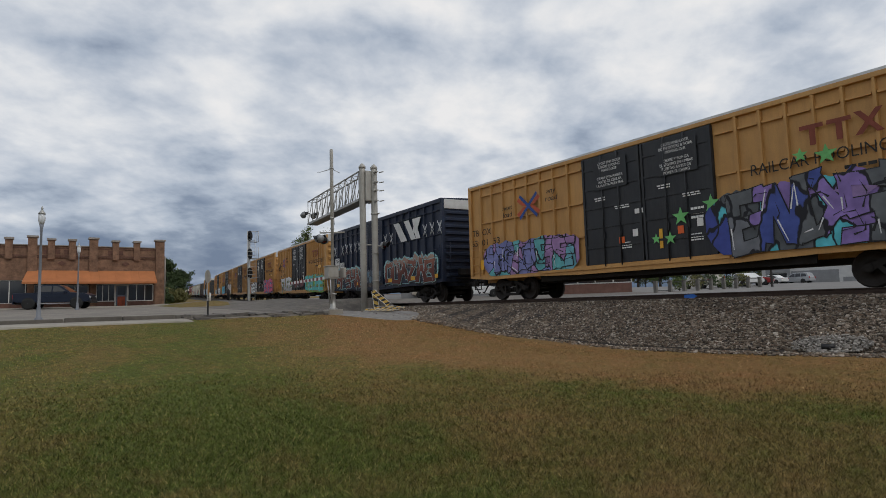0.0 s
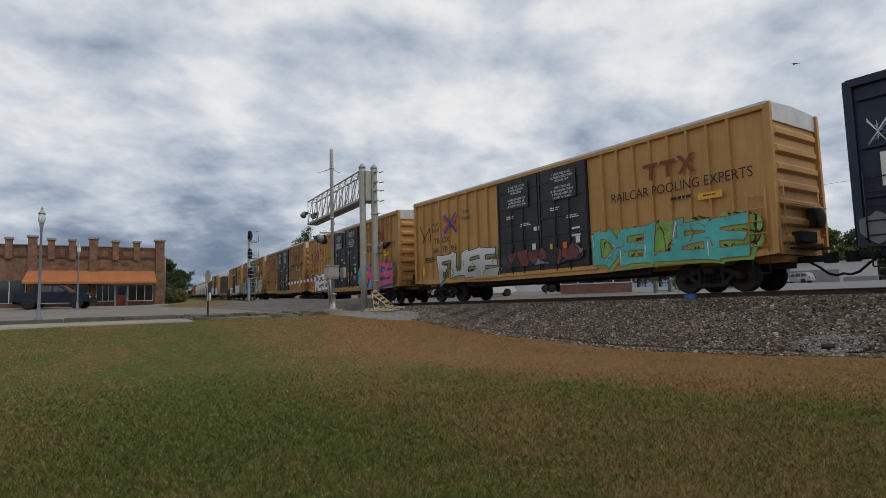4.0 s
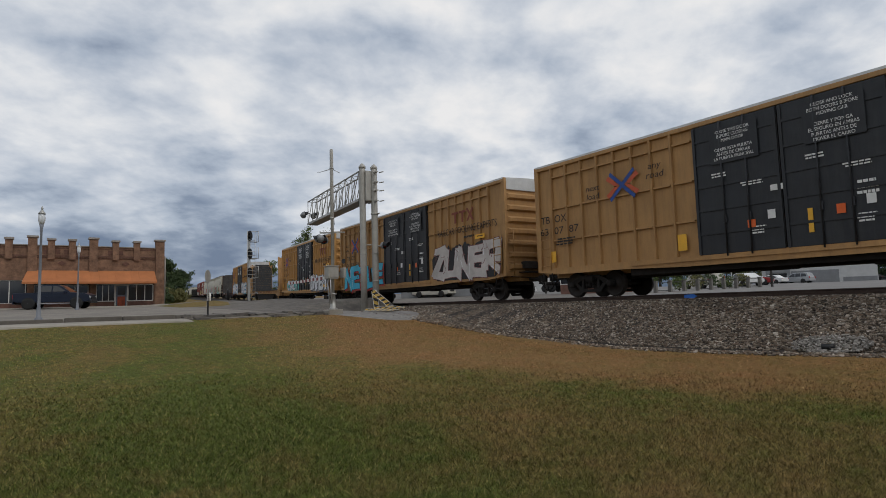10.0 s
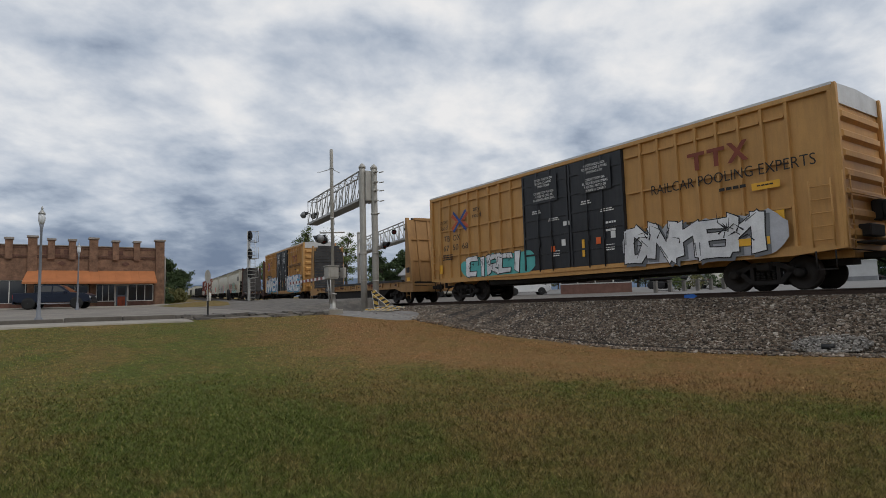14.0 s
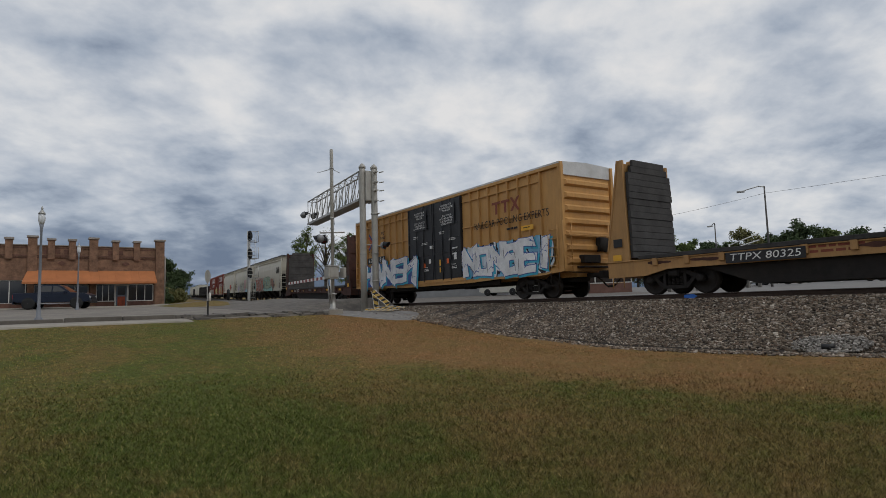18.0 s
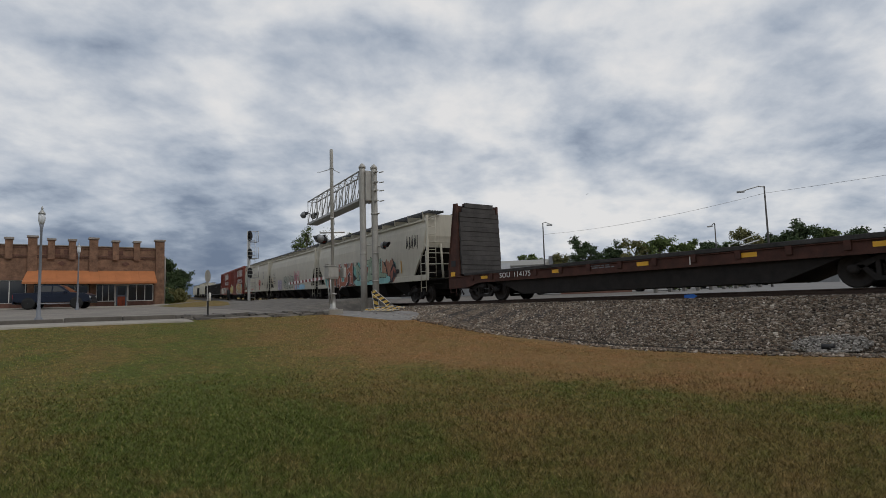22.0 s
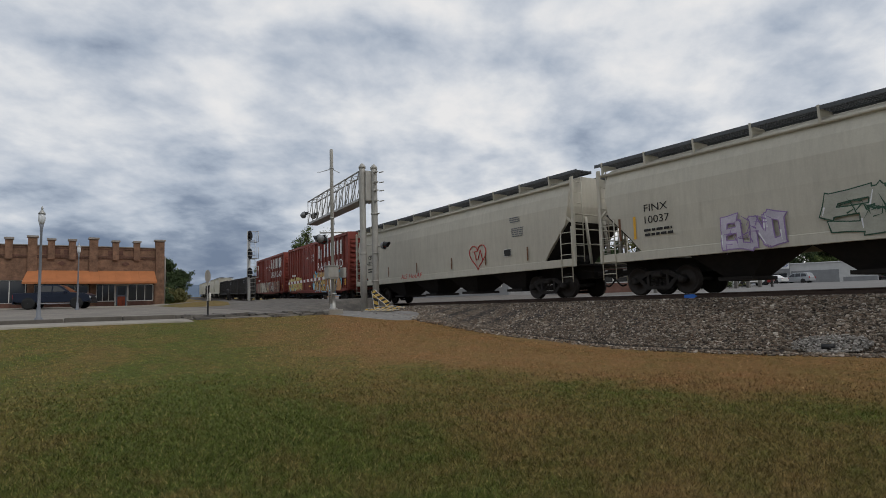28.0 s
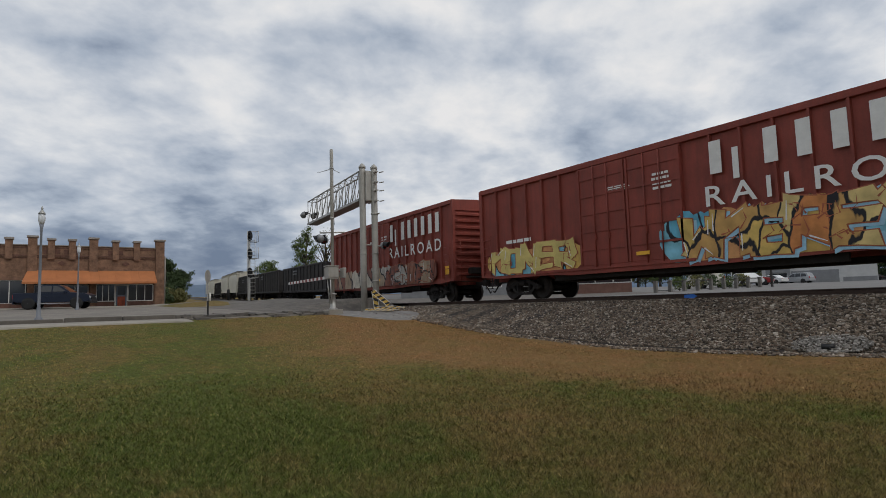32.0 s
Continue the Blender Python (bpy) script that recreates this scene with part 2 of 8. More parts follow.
def rubble(name, cols, lo=0.6, hi=1.5, rough=0.9):
    """Many loose pieces, each in a shade of its own."""
    if name in MATS:
        return MATS[name]
    m = bpy.data.materials.new(name)
    m.use_nodes = True
    nt = m.node_tree
    N, K = nt.nodes.new, nt.links.new
    b = nt.nodes["Principled BSDF"]
    b.inputs["Roughness"].default_value, b.inputs["Specular IOR Level"].default_value = rough, 0.25
    geo = N("ShaderNodeNewGeometry")
    ramp = N("ShaderNodeValToRGB")
    el = ramp.color_ramp.elements
    el[0].color, el[1].color = (*cols[0], 1), (*cols[-1], 1)
    for i, c in enumerate(cols[1:-1], 1):
        e = el.new(i / (len(cols) - 1))
        e.color = (*c, 1)
    K(geo.outputs["Random Per Island"], ramp.inputs[0])
    n = N("ShaderNodeTexNoise")
    n.inputs["Scale"].default_value, n.inputs["Detail"].default_value = 1.3, 5
    K(geo.outputs["Position"], n.inputs["Vector"])
    mr = N("ShaderNodeMapRange")
    mr.inputs[1].default_value, mr.inputs[2].default_value, mr.inputs[3].default_value, mr.inputs[4].default_value = 0.3, 0.7, lo, hi
    K(n.outputs[0], mr.inputs[0])
    mul = N("ShaderNodeMixRGB")
    mul.blend_type, mul.inputs[0].default_value = "MULTIPLY", 1.0
    K(ramp.outputs[0], mul.inputs[1]), K(mr.outputs[0], mul.inputs[2])
    K(mul.outputs[0], b.inputs["Base Color"])
    MATS[name] = m
    return m


def glass(name, col=(0.02, 0.025, 0.03), rough=0.08):
    if name in MATS:
        return MATS[name]
    m = bpy.data.materials.new(name)
    m.use_nodes = True
    b = m.node_tree.nodes["Principled BSDF"]
    b.inputs["Base Color"].default_value = (*col, 1)
    b.inputs["Roughness"].default_value = rough
    b.inputs["Specular IOR Level"].default_value = 0.7
    MATS[name] = m
    return m


YELLOW = shader("yellow_paint", (0.51, 0.278, 0.090), 0.55, vary=0.15, scale=0.7, grain=30, bump=0.05, dirt=0.34, dirt_col=(0.20, 0.11, 0.05), streak=True)
YELLOW_OLD = shader("faded_yellow_paint", (0.40, 0.224, 0.084), 0.62, vary=0.18, scale=0.6, grain=26, bump=0.06, dirt=0.45, dirt_col=(0.16, 0.09, 0.05), streak=True)
BLACK = shader("black_door_paint", (0.016, 0.018, 0.022), 0.5, vary=0.35, scale=1.4, grain=24, dirt=0.28, dirt_col=(0.07, 0.065, 0.06), streak=True, bump=0.05)
BLUE = shader("dark_blue_paint", (0.011, 0.020, 0.046), 0.5, vary=0.3, scale=0.9, grain=28, dirt=0.25, dirt_col=(0.035, 0.036, 0.042), streak=True, bump=0.05)
RED = shader("oxide_red_paint", (0.23, 0.045, 0.030), 0.62, vary=0.26, scale=0.8, grain=26, dirt=0.45, dirt_col=(0.075, 0.03, 0.022), streak=True, bump=0.06)
GREY = shader("pale_grey_paint", (0.51, 0.48, 0.40), 0.6, vary=0.10, scale=0.5, grain=22, dirt=0.30, dirt_col=(0.24, 0.215, 0.17), streak=True, bump=0.04)
BROWN = shader("rusty_brown_steel", (0.075, 0.030, 0.021), 0.8, vary=0.45, scale=1.6, grain=30, dirt=0.8, dirt_col=(0.03, 0.018, 0.014), bump=0.1)
COALBLACK = shader("sooty_black_steel", (0.022, 0.021, 0.021), 0.75, vary=0.35, scale=1.2, grain=30, dirt=0.45, dirt_col=(0.06, 0.045, 0.035), bump=0.08)
# grime of the running gear; also painted shade on hopper ends and fishbellies
UNDER = shader("grimy_or_shaded_steel", (0.014, 0.012, 0.011), 0.85, vary=0.4, scale=4, grain=40, dirt=0.4, dirt_col=(0.035, 0.027, 0.021), bump=0.1)
WHEEL = shader("wheel_steel", (0.028, 0.023, 0.020), 0.6, 0.4, vary=0.3, scale=6, grain=50)
GALV = shader("galvanised_steel", (0.38, 0.375, 0.355), 0.5, 0.55, vary=0.14, scale=3, grain=40, dirt=0.25, dirt_col=(0.2, 0.19, 0.17))
ALU = shader("grey_aluminium", (0.38, 0.365, 0.33), 0.55, 0.3, vary=0.12, scale=3, grain=40, dirt=0.3, dirt_col=(0.22, 0.2, 0.17))
WHITE = shader("white_paint", (0.72, 0.72, 0.70), 0.6, vary=0.08, scale=4, grain=40, dirt=0.2, dirt_col=(0.4, 0.37, 0.32), bump=0.03)
INK = shader("black_lettering", (0.02, 0.019, 0.018), 0.7, vary=0.2, bump=0)
ROOFMETAL = shader("galvanised_roof", (0.55, 0.55, 0.54), 0.45, 0.4, vary=0.12, dirt=0.3, dirt_col=(0.3, 0.27, 0.22))
MAROON = shader("maroon_lettering", (0.20, 0.050, 0.030), 0.7, vary=0.2, bump=0)
LOGO_RED = shader("vermilion_lettering", (0.50, 0.10, 0.045), 0.7, vary=0.15, bump=0)
LOGO_BLUE = shader("royal_blue_lettering", (0.03, 0.075, 0.28), 0.7, vary=0.15, bump=0)
SAFETY = shader("yellow_reflector", (0.75, 0.40, 0.03), 0.4, vary=0.1, bump=0)
ORANGE = shader("orange_placard", (0.7, 0.12, 0.02), 0.5, vary=0.1, bump=0)
PLANK = shader("weathered_planks", (0.060, 0.055, 0.052), 0.9, vary=0.4, scale=2.0, grain=16, dirt=0.45, dirt_col=(0.04, 0.038, 0.036), bump=0.25)
DARKPLANK = shader("dark_planks", (0.045, 0.043, 0.042), 0.9, vary=0.4, scale=2.0, grain=16, bump=0.25)
RAILSTEEL = shader("rusty_rail", (0.055, 0.035, 0.026), 0.7, 0.3, vary=0.3, scale=3, grain=30)
RAILTOP = shader("worn_rail_head", (0.30, 0.29, 0.28), 0.3, 0.9, vary=0.1)
TIE = shader("creosoted_tie", (0.04, 0.032, 0.027), 0.9, vary=0.4, scale=4, grain=30, bump=0.3)
STONES = rubble("ballast_stone", [(0.035, 0.028, 0.022), (0.14, 0.106, 0.078), (0.25, 0.208, 0.162), (0.14, 0.086, 0.056), (0.52, 0.46, 0.385), (0.06, 0.047, 0.037), (0.32, 0.262, 0.20), (0.07, 0.055, 0.043), (0.20, 0.148, 0.104), (0.045, 0.036, 0.029)], 0.75, 1.2)
# near-black bed: shade in the gaps between stones put into its colour
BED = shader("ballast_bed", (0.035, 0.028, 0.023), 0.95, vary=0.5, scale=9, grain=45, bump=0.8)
STREET = shader("street_asphalt", (0.190, 0.168, 0.142), 0.9, vary=0.3, scale=0.5, grain=20, bump=0.3, dirt=0.7, dirt_col=(0.085, 0.08, 0.073))
ASPHALT = shader("worn_asphalt", (0.13, 0.115, 0.098), 0.9, vary=0.5, scale=1.1, grain=18, bump=0.5, dirt=0.9, dirt_col=(0.05, 0.047, 0.044))
PALEASPHALT = shader("pale_asphalt", (0.16, 0.153, 0.146), 0.9, vary=0.15, scale=0.4, grain=30, bump=0.15, dirt=0.3, dirt_col=(0.13, 0.125, 0.12))
CONCRETE = shader("weathered_concrete", (0.28, 0.255, 0.215), 0.9, vary=0.2, scale=1.2, grain=25, bump=0.2, dirt=0.4, dirt_col=(0.17, 0.15, 0.13))
FINEGRAVEL = shader("fine_grey_gravel", (0.20, 0.19, 0.18), 0.95, vary=0.4, scale=5, grain=60, bump=0.6)
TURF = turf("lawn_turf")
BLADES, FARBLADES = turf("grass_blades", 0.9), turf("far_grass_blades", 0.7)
# ---- mesh helpers ----
class Shape:
    """Collects boxes, tubes and plates into one mesh."""

    def __init__(self):
        self.v, self.f, self.smooth = [], [], []

    def add(self, verts, faces, smooth=False):
        o = len(self.v)
        self.v += [tuple(p) for p in verts]
        self.f += [tuple(i + o for i in f) for f in faces]
        self.smooth += [smooth] * len(faces)
        return self

    def box(self, x0, x1, y0, y1, z0, z1, c=0.0):
        """A box; c cuts its long edges."""
        if c <= 0:
            return self.add([(x0, y0, z0), (x1, y0, z0), (x1, y1, z0), (x0, y1, z0), (x0, y0, z1), (x1, y0, z1), (x1, y1, z1), (x0, y1, z1)],
                            [(0, 3, 2, 1), (4, 5, 6, 7), (0, 1, 5, 4), (1, 2, 6, 5), (2, 3, 7, 6), (3, 0, 4, 7)])
        prof = [(y0 + c, z0), (y1 - c, z0), (y1, z0 + c), (y1, z1 - c), (y1 - c, z1), (y0 + c, z1), (y0, z1 - c), (y0, z0 + c)]
        return self.prism([(x0, a, b) for a, b in prof], (x1 - x0, 0, 0), inset=c)

    def prism(self, ring, along, inset=0.0):
        n = len(ring)
        a = Vector(along)
        cen = sum((Vector(p) for p in ring), Vector()) / n
        u = a.normalized() * min(inset, a.length / 4)
        if inset:
            r0 = [Vector(p) + (cen - Vector(p)) * 0.06 for p in ring]
            rings = [r0, [Vector(p) + u for p in ring], [Vector(p) + a - u for p in ring], [p + a for p in r0]]
        else:
            rings = [[Vector(p) for p in ring], [Vector(p) + a for p in ring]]
        vs = [p for r in rings for p in r]
        fs = [tuple(reversed(range(n))), tuple(range((len(rings) - 1) * n, len(rings) * n))]
        for k in range(len(rings) - 1):
            fs += [(k * n + i, k * n + (i + 1) % n, (k + 1) * n + (i + 1) % n, (k + 1) * n + i) for i in range(n)]
        return self.add(vs, fs)

    def tube(self, p, q, r, r2=None, n=8, smooth=True):
        p, q = Vector(p), Vector(q)
        r2 = r if r2 is None else r2
        w = (q - p).normalized()
        s = w.orthogonal().normalized()
        t = w.cross(s)
        vs = []
        for c, rr in ((p, r), (q, r2)):
            vs += [c + (s * math.cos(2 * math.pi * i / n) + t * math.sin(2 * math.pi * i / n)) * rr for i in range(n)]
        o = len(self.v)
        self.add(vs, [(i, (i + 1) % n, n + (i + 1) % n, n + i) for i in range(n)], smooth)
        self.add([], [])
        self.f += [tuple(o + i for i in reversed(range(n))), tuple(o + n + i for i in range(n))]
        self.smooth += [False, False]
        return self

    def lathe(self, prof, n=12, at=(0, 0, 0), axis="z"):
        """Turns (radius, height) pairs round an axis."""
        vs = []
        for r, h in prof:
            for i in range(n):
                a = 2 * math.pi * i / n
                c, s = r * math.cos(a), r * math.sin(a)
                vs.append({"z": (c, s, h), "y": (c, h, s), "x": (h, c, s)}[axis])
        vs = [(p[0] + at[0], p[1] + at[1], p[2] + at[2]) for p in vs]
        k = len(prof)
        fs = [(j * n + i, j * n + (i + 1) % n, (j + 1) * n + (i + 1) % n, (j + 1) * n + i) for j in range(k - 1) for i in range(n)]
        fs += [tuple(reversed(range(n))), tuple(range((k - 1) * n, k * n))]
        return self.add(vs, fs, True)

    def ball(self, c, r, n=8, sq=(1, 1, 1)):
        m = n // 2 + 1
        prof = [(max(0.001, math.sin(math.pi * i / m)), -math.cos(math.pi * i / m)) for i in range(m + 1)]
        o = len(self.v)
        self.lathe(prof, n)
        for i in range(o, len(self.v)):
            x, y, z = self.v[i]
            self.v[i] = (c[0] + x * r * sq[0], c[1] + y * r * sq[1], c[2] + z * r * sq[2])
        return self

    def sheet(self, ring, thick=0.0):
        """A flat plate from a ring of points; thick along its normal."""
        r = [Vector(p) for p in ring]
        if not thick:
            return self.add(r, [tuple(range(len(r)))])
        n = (r[1] - r[0]).cross(r[2] - r[1]).normalized()
        return self.prism(r, n * thick)

    def mesh(self, name):
        me = bpy.data.meshes.new(name)
        me.from_pydata(self.v, [], self.f)
        me.polygons.foreach_set("use_smooth", self.smooth)
        me.update()
        bm = bmesh.new()
        bm.from_mesh(me)
        if len(bm.faces) < 4000:
            bmesh.ops.recalc_face_normals(bm, faces=bm.faces)
            bm.to_mesh(me)
        bm.free()
        return me


SHARED = {}


def shared(key, make):
    if key not in SHARED:
        SHARED[key] = make().mesh(key if isinstance(key, str) else key[0])
    return SHARED[key]


def part(name, shape, material, parent=None, label="", at=None):
    """Links a shape, or a mesh that is shared, as one object under a thing or a part."""
    me = shape.mesh(name) if isinstance(shape, Shape) else shape
    if not me.materials:
        me.materials.append(material)
    ob = new(name, me)
    if parent is not None:
        ob.parent = parent
    if at is not None:
        ob.matrix_local = at if isinstance(at, Matrix) else Matrix.Translation(at)
    if label:
        ob["label"] = label
    if material is not None and me.materials[0] != material:
        ob.material_slots[0].link = "OBJECT"
        ob.material_slots[0].material = material
    return ob


def thing(name, m, label, category, group="", kind=""):
    ob = new(name)
    ob.empty_display_size = 0.3
    ob.matrix_world = m if isinstance(m, Matrix) else Matrix.Translation(m)
    return tagged(ob, label, category, group, kind)


def grid_mesh(name, xs, ys, zf, keep=None, skirt=0.0):
    """A sheet over a grid; skirt turns its rim down."""
    nx, ny = len(xs), len(ys)
    v = [(x, y, zf(x, y)) for x in xs for y in ys]
    if skirt:
        e = 0.02
        xs = [xs[0] - e, *xs, xs[-1] + e]
        ys = [ys[0] - e, *ys, ys[-1] + e]
        nx, ny = nx + 2, ny + 2
        v = [(x, y, zf(x, y) - (skirt if i in (0, nx - 1) or j in (0, ny - 1) else 0)) for i, x in enumerate(xs) for j, y in enumerate(ys)]
    f = []
    for i in range(nx - 1):
        for j in range(ny - 1):
            if keep is None or keep(0.5 * (xs[i] + xs[i + 1]), 0.5 * (ys[j] + ys[j + 1])):
                f.append((i * ny + j, (i + 1) * ny + j, (i + 1) * ny + j + 1, i * ny + j + 1))
    me = bpy.data.meshes.new(name)
    me.from_pydata(v, [], f)
    me.polygons.foreach_set("use_smooth", [True] * len(f))
    me.update()
    return me


def text_mesh(s, size, width=None, bold=0.0, slant=0.0, spacing=1.0):
    """Letters of the built-in font as a mesh in the x-y plane, centred; width squeezes them to that length."""
    cu = bpy.data.curves.new("lettering", "FONT")
    cu.body, cu.size, cu.align_x, cu.align_y = s, size, "CENTER", "CENTER"
    cu.offset, cu.shear, cu.space_character, cu.resolution_u, cu.extrude = bold, slant, spacing, 3, 0.0015
    ob = bpy.data.objects.new("lettering", cu)
    me = bpy.data.meshes.new_from_object(ob)
    bpy.data.objects.remove(ob)
    bpy.data.curves.remove(cu)
    me.materials.clear()
    xs = [v.co.x for v in me.vertices]
    if width and xs:
        k = width / max(0.01, max(xs) - min(xs))
        for v in me.vertices:
            v.co.x *= k
    return me


# ---- ground ----
def spread(a, b, fine, coarse, far):
    """Steps that are fine from a to b and grow outside."""
    out = list(np.arange(a, b + 0.01, fine))
    s, v = coarse, b
    while v < far:
        v += s
        s *= 1.45
        out.append(v)
    s, v = coarse, a
    while v > -far:
        v -= s
        s *= 1.45
        out.insert(0, v)
    return out


def rolling(x, y):
    z = ground_z(x, y)
    if -40 < x < 20 and y < 13:
        z += 0.035 * (noise.noise((x * 0.35, y * 0.35, 0)) + 0.5 * noise.noise((x * 1.1, y * 1.1, 3)))
    return z


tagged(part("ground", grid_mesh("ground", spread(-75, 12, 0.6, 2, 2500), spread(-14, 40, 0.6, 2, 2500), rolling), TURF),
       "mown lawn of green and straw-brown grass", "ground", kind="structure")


def over(dz, fn=ground_z):
    return lambda x, y: fn(x, y) + dz


tagged(part("road", grid_mesh("road", list(np.arange(-60.5, -25.2, 0.7)), list(np.arange(-60, 13.9, 0.7)), over(0.03), skirt=0.2), STREET),
       "worn grey asphalt street with cracked edges", "road", kind="structure")
def crossing_z(x, y):
    """The street climbs to a crown in front of the rails and lies level with them between."""
    yc, zr = track(x)
    base = ground_z(x, y) + 0.034
    if abs(y - yc) < 1.75:
        return zr - 0.02
    if y > yc:
        return max(base, zr - 0.03) if y < yc + 3.4 else base
    return base + (zr + 0.36 - base) * smooth(yc - 8.5, yc - 2.6, y) * smooth(28.2, 30.0, -x) * smooth(60.5, 52.0, -x)


tagged(part("road", grid_mesh("crossing", list(np.arange(-60.0, -27.9, 0.5)), list(np.arange(9.4, 46, 0.45)),
                              crossing_z), ASPHALT),
       "asphalt of the level crossing between the rails", "road", kind="structure")
tagged(part("pavement", grid_mesh("pavement", list(np.arange(-25.6, -23.9, 0.4)), list(np.arange(-40, 5.2, 0.6)), over(0.05), skirt=0.2), CONCRETE),
       "pale concrete footpath along the lawn", "pavement", kind="structure")
tagged(part("parking_lot", grid_mesh("parking_lot", list(np.arange(-120, 60, 3.0)), list(np.arange(30, 150, 2.5)), over(0.03), lambda x, y: y > track(x)[0] + 12), PALEASPHALT),
       "pale asphalt parking lot behind the track", "parking lot", kind="structure")


# ---- track ----
def bed_section(x):
    yc, zr = track(x)
    top = zr - 0.19
    toe_n = yc - 3.85
    return [(toe_n, min(ground_z(x, toe_n) - 0.05, top - 0.05)), (yc - 1.75, top), (yc + 1.75, top), (yc + 3.6, min(ground_z(x, yc + 3.6) - 0.05, top - 0.05))]


def ballast_bed():
    s = Shape()
    xs = list(np.arange(-300, 40, 1.5))
    rows = [[(x, y, z) for y, z in bed_section(x)] for x in xs]
    vs = [p for r in rows for p in r]
    fs = [(i * 4 + j, (i + 1) * 4 + j, (i + 1) * 4 + j + 1, i * 4 + j + 1) for i in range(len(xs) - 1) for j in range(3)]
    s.add(vs, fs, True)
    return s


tagged(part("ballast_bed", ballast_bed(), BED), "crushed stone bed of the railway track, darkened as shade between stones", "ballast", kind="structure")


def rail(side):
    prof = [(-0.07, -0.17), (0.07, -0.17), (0.07, -0.155), (0.012, -0.13), (0.012, -0.045), (0.036, -0.03), (0.036, -0.004), (-0.036, -0.004), (-0.036, -0.03), (-0.012, -0.045), (-0.012, -0.13), (-0.07, -0.155)]
    xs = list(np.arange(-300, 40, 2.0))
    vs, fs, n = [], [], len(prof)
    for x in xs:
        yc, zr = track(x)
        vs += [(x, yc + side * 0.7535 + a, zr + b) for a, b in prof]
    for i in range(len(xs) - 1):
        fs += [(i * n + j, i * n + (j + 1) % n, (i + 1) * n + (j + 1) % n, (i + 1) * n + j) for j in range(n)]
    return Shape().add(vs, fs)


def rail_head(side):
    xs = list(np.arange(-300, 40, 2.0))
    vs = []
    for x in xs:
        yc, zr = track(x)
        vs += [(x, yc + side * 0.7535 + a, zr + b) for a, b in ((-0.03, -0.004), (0.03, -0.004), (0.03, 0.0), (-0.03, 0.0))]
    fs = [(i * 4 + j, i * 4 + (j + 1) % 4, (i + 1) * 4 + (j + 1) % 4, (i + 1) * 4 + j) for i in range(len(xs) - 1) for j in range(4)]
    return Shape().add(vs, fs)


for side in (-1, 1):
    r = tagged(part("rail", rail(side), RAILSTEEL), "rust-brown steel rail on the ballast", "rail", "rails of the track", "structure")
    part("rail_head", rail_head(side), RAILTOP, r, "bright worn running surface")
tie_mesh = shared("tie", lambda: Shape().box(-0.11, 0.11, -1.3, 1.3, -0.33, -0.172, 0.012))
ties = tagged(thing("track_ties", (0, 0, 0), "dark creosoted wooden ties under the rails", "railway ties"), kind="structure")
x = -64.0
while x < 8:
    if not -46 < x < -28.5:
        yc, zr = track(x)
        part("tie", tie_mesh, TIE, ties, at=pose(x, yc, zr, 0, 0, random.uniform(-1, 1)))
    x += 0.53


def stones(count, seed, lo, hi, place):
    """Angular stones of eight corners each, scattered by place(n) -> x, y, z arrays."""
    g = np.random.default_rng(seed)
    P = place(g, count)
    n = len(P)
    cube = np.array([(-1, -1, -1), (1, -1, -1), (1, 1, -1), (-1, 1, -1), (-1, -1, 1), (1, -1, 1), (1, 1, 1), (-1, 1, 1)], float)
    V = cube[None] * g.uniform(0.55, 1.0, (n, 8, 3)) * (g.uniform(lo, hi, (n, 1, 1)) * g.uniform(0.6, 1.2, (n, 1, 3)) * np.array([1.25, 1.0, 0.62]))
    a, b = g.uniform(0, 6.28, n), g.uniform(-0.9, 0.9, n)
    ca, sa, cb, sb = np.cos(a)[:, None], np.sin(a)[:, None], np.cos(b)[:, None], np.sin(b)[:, None]
    x, y, z = V[..., 0], V[..., 1], V[..., 2]
    y, z = y * cb - z * sb, y * sb + z * cb
    x, y = x * ca - y * sa, x * sa + y * ca
    V = np.stack([x, y, z], -1) + P[:, None]
    F = np.array([(0, 3, 2, 1), (4, 5, 6, 7), (0, 1, 5, 4), (1, 2, 6, 5), (2, 3, 7, 6), (3, 0, 4, 7)])
    F = (F[None] + (np.arange(n) * 8)[:, None, None]).reshape(-1, 4)
    me = bpy.data.meshes.new("stones")
    me.vertices.add(n * 8)
    me.vertices.foreach_set("co", V.reshape(-1))
    me.loops.add(len(F) * 4)
    me.loops.foreach_set("vertex_index", F.reshape(-1))
    me.polygons.add(len(F))
    me.polygons.foreach_set("loop_start", np.arange(len(F)) * 4)
    me.update(calc_edges=True)
    return me


def on_bed(g, n):
    out = []
    xs = -29.5 + 36.5 * g.random(n) ** 0.85
    us = g.random(n)
    for x, u in zip(xs, us):
        sec = bed_section(x)
        (y0, z0), (y1, z1), (y2, z2) = sec[0], sec[1], sec[2]
        u *= 1.42
        if u < 0.08:
            u = -0.35 * (1 - g.random()) ** 2
        if u < 1:
            out.append((x, y0 + (y1 - y0) * u, z0 + (z1 - z0) * u if u > 0 else ground_z(x, y0 + (y1 - y0) * u) + 0.02))
        else:
            out.append((x, y1 + (u - 1) * 8.0, z1 + 0.01))
    return np.array(out)


tagged(part("ballast_stones", stones(88000, 5, 0.017, 0.044, on_bed), STONES), "loose grey and brown crushed stones along the track", "ballast", kind="stuff")
# ---- train ----
WHEEL_R = 0.457
SPINNING = []


